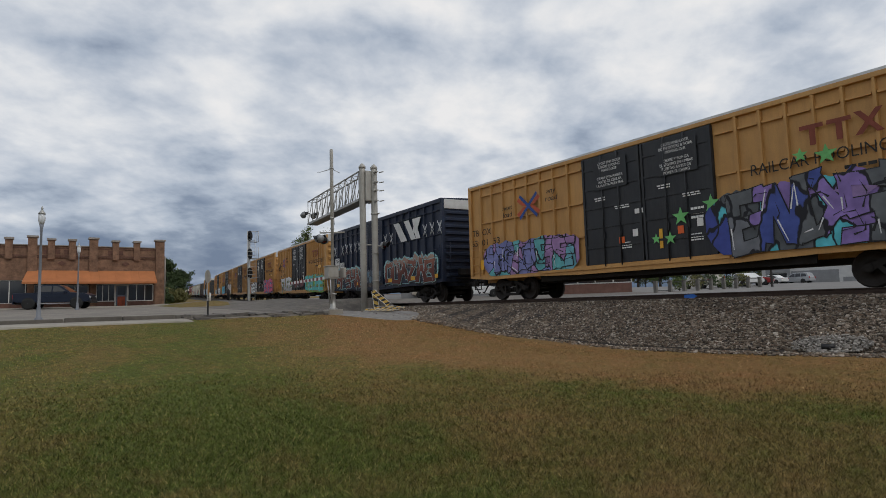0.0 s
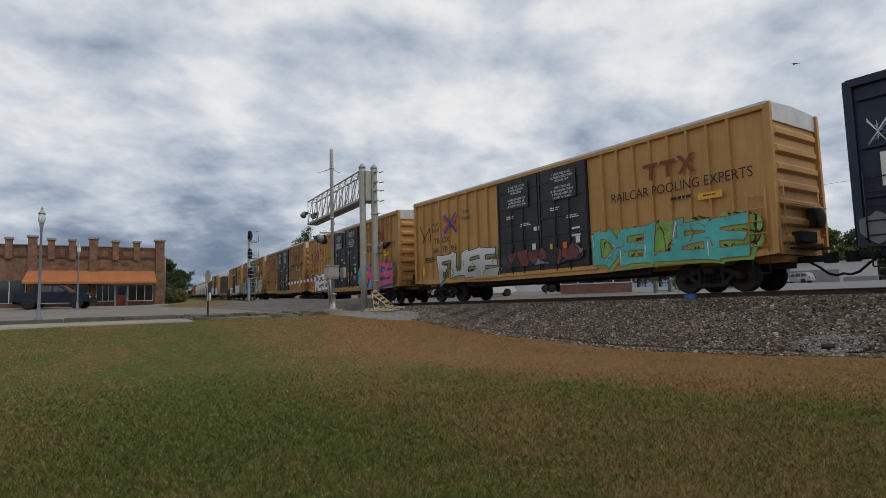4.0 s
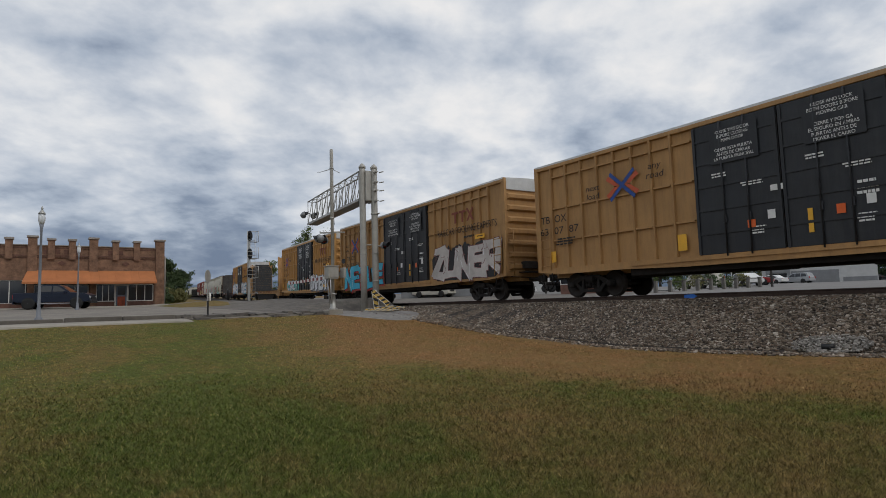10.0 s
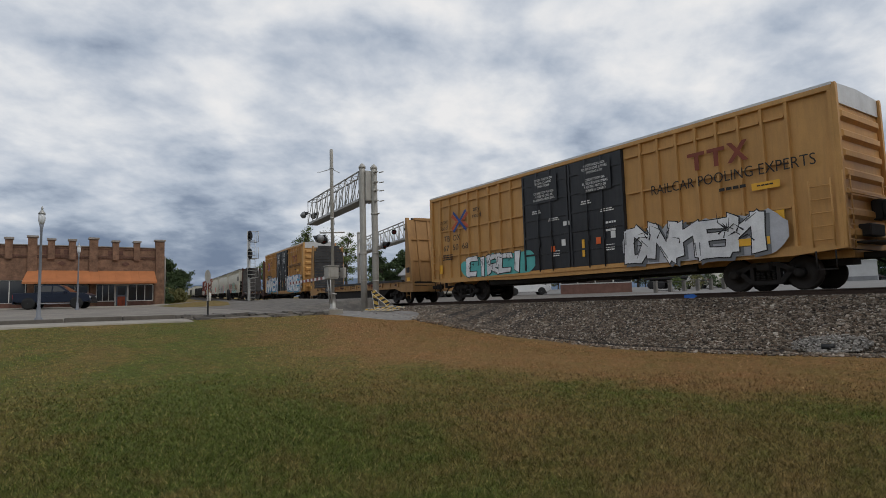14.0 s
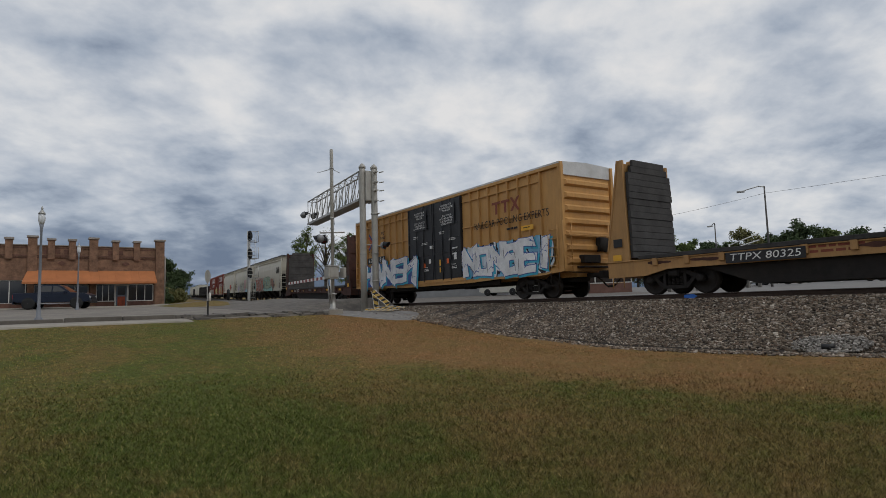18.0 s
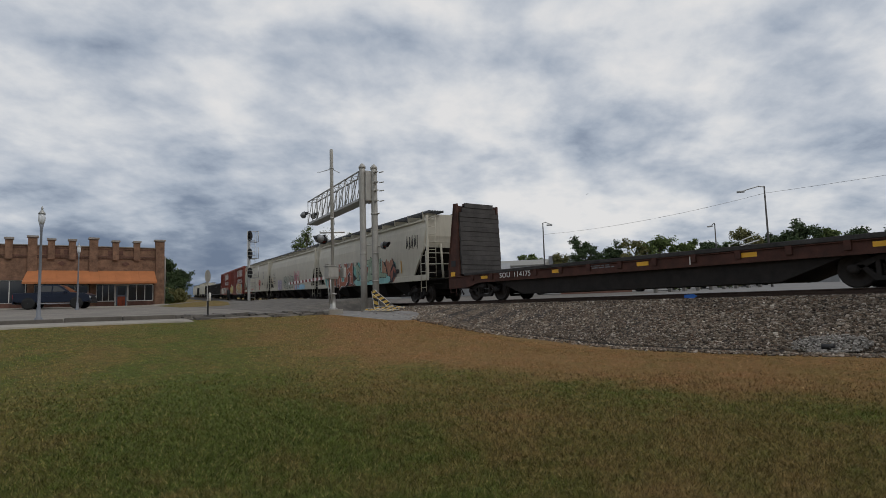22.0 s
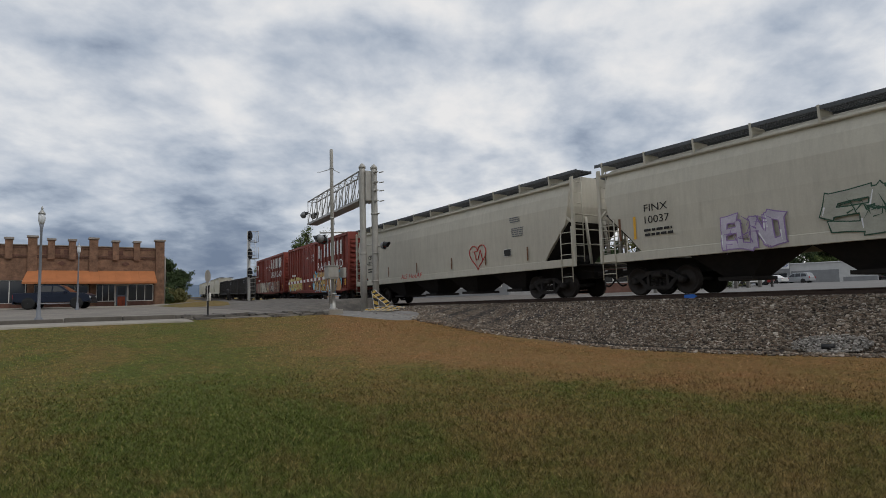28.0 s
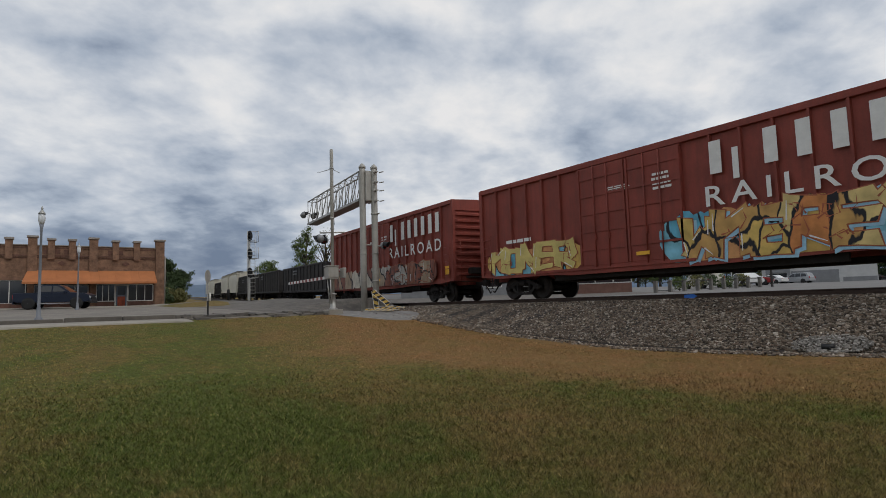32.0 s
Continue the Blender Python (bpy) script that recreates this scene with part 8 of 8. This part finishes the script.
arm_lamp(-26.3, 53.9, 9.1, 1.7, 32, "tall grey street light beside the lot")
arm_lamp(-49.8, 49.2, 8.4, -1.0, 40, "tall grey street light with a banner beside the lot")
r = thing("banner", (-49.5, 49.45, ground_z(-49.8, 49.2)), "narrow printed banner on a lamp pole", "banner")
part("cloth", Shape().box(0.15, 0.75, -0.01, 0.01, 2.6, 4.4), shader("banner_cloth", (0.25, 0.25, 0.26), 0.8, vary=0.4, scale=2), r)
arm_lamp(-40.1, 69.2, 7.9, 0.4, 0, "slim light pole behind the lot")


def wire(a, b, sag, name="overhead_wire"):
    s = Shape()
    n = 14
    pts = [Vector(a).lerp(Vector(b), i / n) - Vector((0, 0, sag * 4 * (i / n) * (1 - i / n))) for i in range(n + 1)]
    for p, q in zip(pts, pts[1:]):
        s.tube(p, q, 0.013, n=4)
    root = thing(name, (0, 0, 0), "thin dark overhead wire between light poles", "wire", "overhead wires")
    part("strand", s, SIGBLACK, root)


wire((-49.8, 49.2, 7.7), (-26.3, 53.9, 9.0), 0.5)
wire((-26.3, 53.9, 9.0), (10.0, 60.0, 10.5), 0.4)
r = thing("pipe_frame", pose(-28.2, 53.2, ground_z(-28, 53), 0, 0, 20), "white pipe frame beside the light pole", "frame")
part("pipe", Shape().tube((-1.2, 0, 0), (-1.2, 0, 4.1), 0.06, n=6).tube((-1.2, 0, 4.0), (1.3, 0, 4.9), 0.05, n=6).tube((-1.2, 0, 3.6), (1.3, 0, 4.3), 0.05, n=6), WHITE, r)


# ---- trees ----
BARK = shader("bark", (0.075, 0.060, 0.047), 0.95, vary=0.35, scale=3, grain=20, bump=0.5)
LEAVES = {"dark": rubble("dark_leaves", [(0.037, 0.057, 0.026), (0.057, 0.088, 0.037), (0.083, 0.118, 0.047), (0.047, 0.067, 0.030)], 0.7, 1.25, 0.7),
          "green": rubble("green_leaves", [(0.066, 0.100, 0.033), (0.108, 0.151, 0.047), (0.151, 0.184, 0.060), (0.091, 0.125, 0.040)], 0.7, 1.25, 0.7),
          "olive": rubble("olive_leaves", [(0.100, 0.108, 0.043), (0.151, 0.151, 0.057), (0.193, 0.176, 0.067), (0.125, 0.118, 0.050)], 0.7, 1.25, 0.7)}


def leaf_cloud(seed, centres, radii, count, size):
    """Small leaf quads round the ends of the limbs."""
    g = np.random.default_rng(seed)
    c = np.array(centres)[g.integers(0, len(centres), count)]
    r = np.array(radii)[g.integers(0, len(radii), count)]
    d = g.normal(size=(count, 3))
    d /= np.linalg.norm(d, axis=1)[:, None]
    P = c + d * (r * g.random(count) ** 0.45)[:, None] * np.array([1, 1, 0.72])
    u = g.normal(size=(count, 3))
    u /= np.linalg.norm(u, axis=1)[:, None]
    v = np.cross(u, g.normal(size=(count, 3)))
    v /= np.linalg.norm(v, axis=1)[:, None]
    s = (size * g.uniform(0.5, 1.2, count))[:, None]
    V = np.stack([P - u * s, P + v * s * 0.55, P + u * s, P - v * s * 0.55], 1).reshape(-1, 3)
    me = bpy.data.meshes.new("crown")
    me.vertices.add(count * 4)
    me.vertices.foreach_set("co", V.reshape(-1))
    me.loops.add(count * 4)
    me.loops.foreach_set("vertex_index", np.arange(count * 4))
    me.polygons.add(count)
    me.polygons.foreach_set("loop_start", np.arange(count) * 4)
    me.update(calc_edges=True)
    return me


def tree(x, y, high, wide, seed, tone, label, leaves=2600, size=0.26, bare=False, low=0.3):
    g = random.Random(seed)
    gz = ground_z(x, y)
    root = thing("tree", pose(x, y, gz, 0, 0, g.uniform(0, 360)), label, "tree")
    tr = Shape()
    tr.tube((0, 0, -0.3), (g.uniform(-0.1, 0.1), 0, high * low), high * 0.028, high * 0.020, 8)
    tr.tube((0, 0, high * low), (g.uniform(-0.3, 0.3), g.uniform(-0.3, 0.3), high * 0.72), high * 0.020, high * 0.007, 7)
    ends, rad = [], []
    part("trunk", tr, BARK, root)
    limbs = Shape()
    for i in range(16 if not bare else 22):
        a = i * 2.4 + g.uniform(-0.3, 0.3)
        h0 = high * g.uniform(low, 0.68)
        reach = wide * g.uniform(0.35, 1.0) * (1.15 - 0.5 * (h0 / high))
        tip = Vector((math.cos(a) * reach, math.sin(a) * reach, min(high * 0.97, h0 + high * g.uniform(0.10, 0.32))))
        mid = Vector((0, 0, h0)).lerp(tip, 0.5) + Vector((0, 0, high * 0.03))
        limbs.tube((0, 0, h0), mid, high * 0.009, high * 0.006, 5).tube(mid, tip, high * 0.006, high * 0.002, 5)
        for k in range(3):
            t2 = mid.lerp(tip, g.uniform(0.2, 1)) + Vector((g.uniform(-1, 1), g.uniform(-1, 1), g.uniform(0.1, 1))) * wide * 0.28
            limbs.tube(mid.lerp(tip, 0.4), t2, high * 0.003, high * 0.0012, 4)
            ends.append(tuple(t2))
            rad.append(wide * g.uniform(0.14, 0.32))
        ends.append(tuple(tip))
        rad.append(wide * g.uniform(0.16, 0.32))
    ends.append((0, 0, high * 0.86))
    rad.append(wide * 0.3)
    if not bare:
        for i in range(34):
            a, f = g.uniform(0, 6.283), g.uniform(0, 1)
            hz = high * (max(low, 0.12) + (0.92 - max(low, 0.12)) * f)
            rr = wide * (1.0 - 0.75 * abs(f - 0.4) ** 1.3) * g.uniform(0.35, 0.95) * (0.55 if f > 0.85 else 1.0)
            ends.append((math.cos(a) * rr, math.sin(a) * rr, hz))
            rad.append(wide * g.uniform(0.16, 0.30))
    tagged(part("limbwork", limbs, BARK, root), kind="stuff")
    if not bare:
        part("crown", leaf_cloud(seed, ends, rad, leaves, size), LEAVES[tone], root, "uneven crown of small leaves")
    else:
        part("crown", leaf_cloud(seed, ends, rad, leaves // 8, size), LEAVES[tone], root, "few remaining leaves")
    return root


for i, (x, y, h, w, tone, lab, n) in enumerate((
        (-84.0, 13.9, 6.6, 2.3, "dark", "dark bushy tree beside the brick building", 4200), (-86.0, 16.0, 5.2, 1.9, "dark", "dark bushy tree behind the brick building", 3000), (-80.0, 14.6, 2.2, 1.5, "olive", "low olive shrub at the foot of the trees", 1400), (-79.0, 12.6, 1.8, 1.6, "dark", "low dark shrub at the wall", 1400),
        (-90.0, 35.6, 11.5, 2.6, "green", "thin leafy tree behind the track", 2600), (-89.0, 38.6, 11.8, 2.8, "olive", "half-bare tree behind the track", 2400), (-86.0, 40.8, 11.0, 2.4, "green", "leafy tree behind the track", 2200), (-95.0, 31.0, 7.2, 2.0, "green", "small round tree behind the track", 1800))):
    tree(x, y, h, w, 20 + i, tone, lab, n * 3, 0.115, bare=(i == 5), low=0.25 if i > 3 else 0.12)
g_ = random.Random(77)
k_ = 0
for (u0, v0, hgt, tone) in ((-83, 45.5, 7.0, "dark"), (-81.5, 48.5, 7.4, "dark"), (-84, 51.5, 6.2, "green"), (-83, 56, 6.8, "dark"), (-77, 54, 5.6, "olive"), (-73, 60, 5.5, "green"), (-70, 66, 6.2, "green"), (-66, 68, 6.0, "olive"), (-63.5, 72, 8.2, "dark"), (-60, 74, 7.4, "dark"), (-57, 76, 8.4, "olive"), (-54.5, 78, 8.8, "green"), (-51, 80, 7.2, "green"), (-48.5, 82, 7.6, "dark"), (-46, 84, 7.0, "green"), (-44, 84, 8.8, "olive"), (-41, 86, 8.2, "dark"), (-37.5, 87, 8.8, "dark"), (-35, 88, 7.6, "green"), (-32, 90, 8.2, "dark"), (-29.0, 91, 8.4, "dark"), (-25.5, 90, 10.2, "dark"), (-22, 88, 11.5, "dark"), (-17, 92, 11.0, "dark"), (-10, 94, 10.5, "dark")):
    u0, v0, hgt = u0 * 1.45, v0 * 1.45, hgt * 1.38
    tree(u0, v0, hgt, hgt * 0.36, 200 + k_, tone, {"dark": "dark green tree in the row behind the lot", "green": "green leafy tree in the row behind the lot", "olive": "sparse olive tree in the row behind the lot"}[tone], 8000 if tone != "olive" else 5200, 0.27, low=0.12)
    k_ += 1
for i in range(16):
    a = math.radians(-62 + i * 3.6 + g_.uniform(-1, 1))
    d = 158 + g_.uniform(-5, 10)
    tree(math.sin(a) * d, math.cos(a) * d, g_.uniform(7.0, 9.5), 4.6, 400 + i, "dark" if i % 3 else "green", "distant tree in the woods beyond the town", 3000, 0.24, low=0.12)


for i, (u0, v0) in enumerate(((-30.6, 46.5), (-30.3, 48.6), (-30.0, 50.4), (-29.8, 52.5), (-29.5, 54.8))):
    tree(u0, v0, 1.25 + 0.2 * (i % 3), 0.8, 500 + i, ("green", "olive", "dark")[i % 3], "low leafy shrub in the planting behind the posts", 900, 0.08, low=0.1)


def hills():
    """Low wooded ridge far off."""
    vs, fs = [], []
    n = 120
    for i in range(n + 1):
        a = 2 * math.pi * i / n
        h = 66 + 26 * noise.noise((math.cos(a) * 3, math.sin(a) * 3, 2)) + 8 * noise.noise((math.cos(a) * 14, math.sin(a) * 14, 7))
        for r, z in ((1250, -20), (1380, h * 0.55), (1500, h), (1900, h * 0.3)):
            vs.append((math.cos(a) * r, math.sin(a) * r, z))
    for i in range(n):
        fs += [(i * 4 + j, (i + 1) * 4 + j, (i + 1) * 4 + j + 1, i * 4 + j + 1) for j in range(3)]
    return Shape().add(vs, fs, True)


# blue-grey because distance haze is mixed into the hill colour
tagged(part("backdrop", hills(), shader("hill_with_haze", (0.10, 0.14, 0.20), 1.0, vary=0.15, scale=0.01, grain=0.05, bump=0)), "low wooded hills on the horizon, blue-grey with painted haze", "hills", kind="structure")


# ---- lawn blades ----
LAWN_Z = np.array([[rolling(-75 + 0.6 * i, -14 + 0.6 * j) for j in range(60)] for i in range(146)])


def blades(seed, count, rmin, rmax, width, height, near):
    g = np.random.default_rng(seed)
    az = np.radians(g.uniform(-94, -14, count))
    # thinner on the ground, and in coarser tufts, further from the viewer's stretch of lawn
    r = (rmin ** 0.75 + (rmax ** 0.75 - rmin ** 0.75) * g.random(count)) ** (1 / 0.75)
    x, y = np.sin(az) * r, np.cos(az) * r
    keep = (np.hypot((x + 25.2) / 4.2, (y - 13.0) / 1.75) > 1.0) & (y < 13.85 + 0.3 * np.sin(x * 1.3)) & (x > -23.9 - 1.3 * (y > 5.2))
    # long, mixed blades near the camera, short even ones beyond, to fit its view
    far = np.clip((r - 6.0) / 6.0, 0, 1)
    keep &= (g.random(count) < 1 - far) if near else (g.random(count) < far)
    x, y, r = x[keep], y[keep], r[keep]
    n = len(x)
    # height of the ground sheet, read between the corners of its grid
    fx, fy = (x + 75.0) / 0.6, (y + 14.0) / 0.6
    ix, iy = fx.astype(int), fy.astype(int)
    fx, fy = fx - ix, fy - iy
    z = (LAWN_Z[ix, iy] * (1 - fx) + LAWN_Z[ix + 1, iy] * fx) * (1 - fy) + (LAWN_Z[ix, iy + 1] * (1 - fx) + LAWN_Z[ix + 1, iy + 1] * fx) * fy - 0.004
    th = g.uniform(0, 6.283, n)
    h = height * g.uniform(0.45, 1.2, n)
    w = np.clip(r * width, 0.0028, 0.020) * g.uniform(0.6, 1.2, n)
    lean = h * g.uniform(0.3, 1.6, n)
    flat = g.random(n) < 0.5
    lean[flat] *= 1.5
    h[flat] *= 0.40
    la = g.uniform(0, 6.283, n)
    cx, sx = np.cos(th) * w, np.sin(th) * w
    V = np.stack([np.stack([x - cx, y - sx, z], 1), np.stack([x + cx, y + sx, z], 1), np.stack([x + np.cos(la) * lean, y + np.sin(la) * lean, z + h], 1)], 1).reshape(-1, 3)
    me = bpy.data.meshes.new("grass")
    me.vertices.add(n * 3)
    me.vertices.foreach_set("co", V.reshape(-1))
    me.loops.add(n * 3)
    me.loops.foreach_set("vertex_index", np.arange(n * 3))
    me.polygons.add(n)
    me.polygons.foreach_set("loop_start", np.arange(n) * 3)
    me.update(calc_edges=True)
    return me


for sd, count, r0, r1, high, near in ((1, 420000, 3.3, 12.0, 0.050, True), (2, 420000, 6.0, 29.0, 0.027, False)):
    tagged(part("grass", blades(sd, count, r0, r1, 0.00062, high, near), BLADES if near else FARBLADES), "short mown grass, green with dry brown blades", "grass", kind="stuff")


bird = thing("bird", (0, 0, 0), "small dark bird flying before the clouds", "bird")
part("body", Shape().ball((0, 0, 0), 0.09, 8, (2.2, 0.8, 0.8)), SIGBLACK, bird)
WINGS = []
for k in (-1, 1):
    w_ = part("wing", Shape().prism([(-0.08, 0, 0), (0.12, 0, 0), (0.02, k * 0.22, 0.02), (-0.10, k * 0.42, 0.0)], (0, 0, 0.01)), SIGBLACK, bird, at=pose(0, k * 0.05, 0.03, k * 25, 0, 0))
    WINGS.append((w_, k))
passing_suv = car(pose(-36, 41, ground_z(-36, 41) + 0.04, 0, 0, 130), "suv", WHITEC, "white suv driving through the lot", "passing traffic")


def flatbed_truck():
    """A road tractor with an empty flat trailer; x forward."""
    root = thing("semi_truck", (0, 0, 0), "white road tractor pulling an empty dark flat trailer", "truck", "passing traffic")
    cab = part("cab", Shape().prism([(3.0, -1.1, 0.7), (5.6, -1.1, 0.7), (5.7, -1.1, 1.6), (4.7, -1.1, 1.75), (4.3, -1.1, 2.75), (3.0, -1.1, 2.9)], (0, 2.2, 0)), WHITEC, root, "white painted cab")
    for yy in (-1.115, 1.1):
        part("side_window", Shape().prism([(3.7, yy, 1.75), (4.5, yy, 1.75), (4.2, yy, 2.45), (3.7, yy, 2.45)], (0, 0.015, 0)), glass("cab_glass"), cab)
    part("windscreen", Shape().prism([(4.72, -0.95, 1.78), (4.72, 0.95, 1.78), (4.36, 0.95, 2.65), (4.36, -0.95, 2.65)], (0.03, 0, 0.02)), glass("cab_glass"), cab)
    part("trailer_bed", Shape().box(-6.0, 2.8, -1.2, 1.2, 1.15, 1.38, 0.03).box(-5.5, 2.6, -0.4, 0.4, 0.8, 1.14), COALBLACK, root, "dark flat trailer bed")
    for xx in (-5.2, -4.1, 2.2, 3.2, 5.0):
        for yy in (-1.15, 0.85):
            part("wheel", Shape().lathe([(0.2, 0.0), (0.46, 0.0), (0.5, 0.06), (0.5, 0.24), (0.46, 0.3), (0.2, 0.3)], 14, at=(xx, yy, 0.5), axis="y"), RUBBER, root)
    return root


passing_truck = flatbed_truck()
passing_van = car(pose(-36, 41, ground_z(-36, 41) + 0.04, 0, 0, 130), "van", PEARL, "pale van driving through the lot", "passing traffic")


def heap(g, n):
    a, r = g.uniform(0, 6.283, n), np.sqrt(g.random(n))
    x, y = -5.75 + 0.8 * r * np.cos(a), 14.08 + 0.32 * r * np.sin(a)
    return np.stack([x, y, np.array([ground_z(p, q) for p, q in zip(x, y)]) + 0.56 * np.clip(y - 13.77, 0, 1) + 0.03], 1)


tagged(part("gravel_heap", stones(700, 9, 0.014, 0.036, heap), rubble("pale_stone", [(0.16, 0.145, 0.125), (0.32, 0.295, 0.26), (0.09, 0.08, 0.07), (0.44, 0.41, 0.37)], 0.8, 1.2)), "small heap of pale broken stone at the foot of the ballast", "gravel", kind="stuff")
r = thing("drain_pipe", pose(-5.75, 13.95, ground_z(-5.75, 13.95) + 0.15, 0, 0, 20), "short dark pipe end among pale stones", "pipe")
part("tube", Shape().lathe([(0.05, -0.12), (0.065, -0.12), (0.065, 0.12), (0.05, 0.12)], 12, axis="x"), SIGBLACK, r)


# ---- motion of the train, the traffic and the bird ----
def motions():
    times = [0.5 * i for i in range(65)]
    for root, mid, base in TRAIN:
        rows = []
        for t in times:
            x = mid + travelled(t)
            ya, za = track(x - base)
            yb, zb = track(x + base)
            yaw = math.degrees(math.atan2(yb - ya, 2 * base))
            tip = -math.degrees(math.atan2(zb - za, 2 * base))
            rows.append((t, pose(x, (ya + yb) / 2, (za + zb) / 2, 0, tip, yaw)))
        walk(root, rows)
    # wheels roll without slipping; 22 rows to three seconds keep each turn under 90 degrees
    roll = [(2.0 / FPS) * i for i in range(int(DURATION * FPS / 2) + 1)]
    for w in SPINNING:
        base = w.location.copy()
        walk(w, [(t, Matrix.Translation(base) @ Matrix.Rotation(travelled(t) / WHEEL_R, 4, "Y")) for t in roll])
    lane = lambda a: (-60 + 52 * a, 39 + 26 * a)

    def drive(thing_, a0, a1, t0, t1):
        rows = []
        for i in range(17):
            t = 2.0 * i
            f = max(0.02, min(1.3, a0 + (a1 - a0) * (t - t0) / (t1 - t0)))
            x, y = lane(f)
            x2, y2 = lane(f + 0.01 * (1 if a1 > a0 else -1))
            rows.append((t, pose(x, y, ground_z(x, y) + 0.04, 0, 0, math.degrees(math.atan2(y2 - y, x2 - x)))))
        walk(thing_, rows)

    creep = []
    for i in range(17):
        f = i / 16
        x, y = -49.0 + 6.6 * f, 38.6 + 9.5 * f
        creep.append((2.0 * i, pose(x, y, ground_z(x, y) + 0.04, 0, 0, 55.2)))
    walk(passing_suv, creep)
    drive(passing_van, -0.25, 0.60, 12.0, 24.0)
    haul = []
    for i in range(33):
        t = 1.0 * i
        s_ = max(-26.0, 3.6 * (t - 17.3))
        x, y = -29.0 + 0.9275 * s_, 69.0 + 0.362 * s_
        haul.append((t, pose(x, y, ground_z(x, y) + 0.05, 0, 0, 21.3)))
    walk(passing_truck, haul)
    flight = []
    for i in range(65):
        t = 0.5 * i
        flight.append((t, pose(-22.0 - 4.0 * (t - 3.5), 55.0 + 3.0 * (t - 3.5), 21.0 + 0.25 * (t - 3.5) + 0.4 * math.sin(t), 0, 0, 143)))
    walk(bird, flight)
    for w, k in WINGS:
        walk(w, [(0.1 * i, pose(0, k * 0.05, 0.03, k * 38 * math.sin(i * 1.25), 0, 0)) for i in range(321)])


motions()
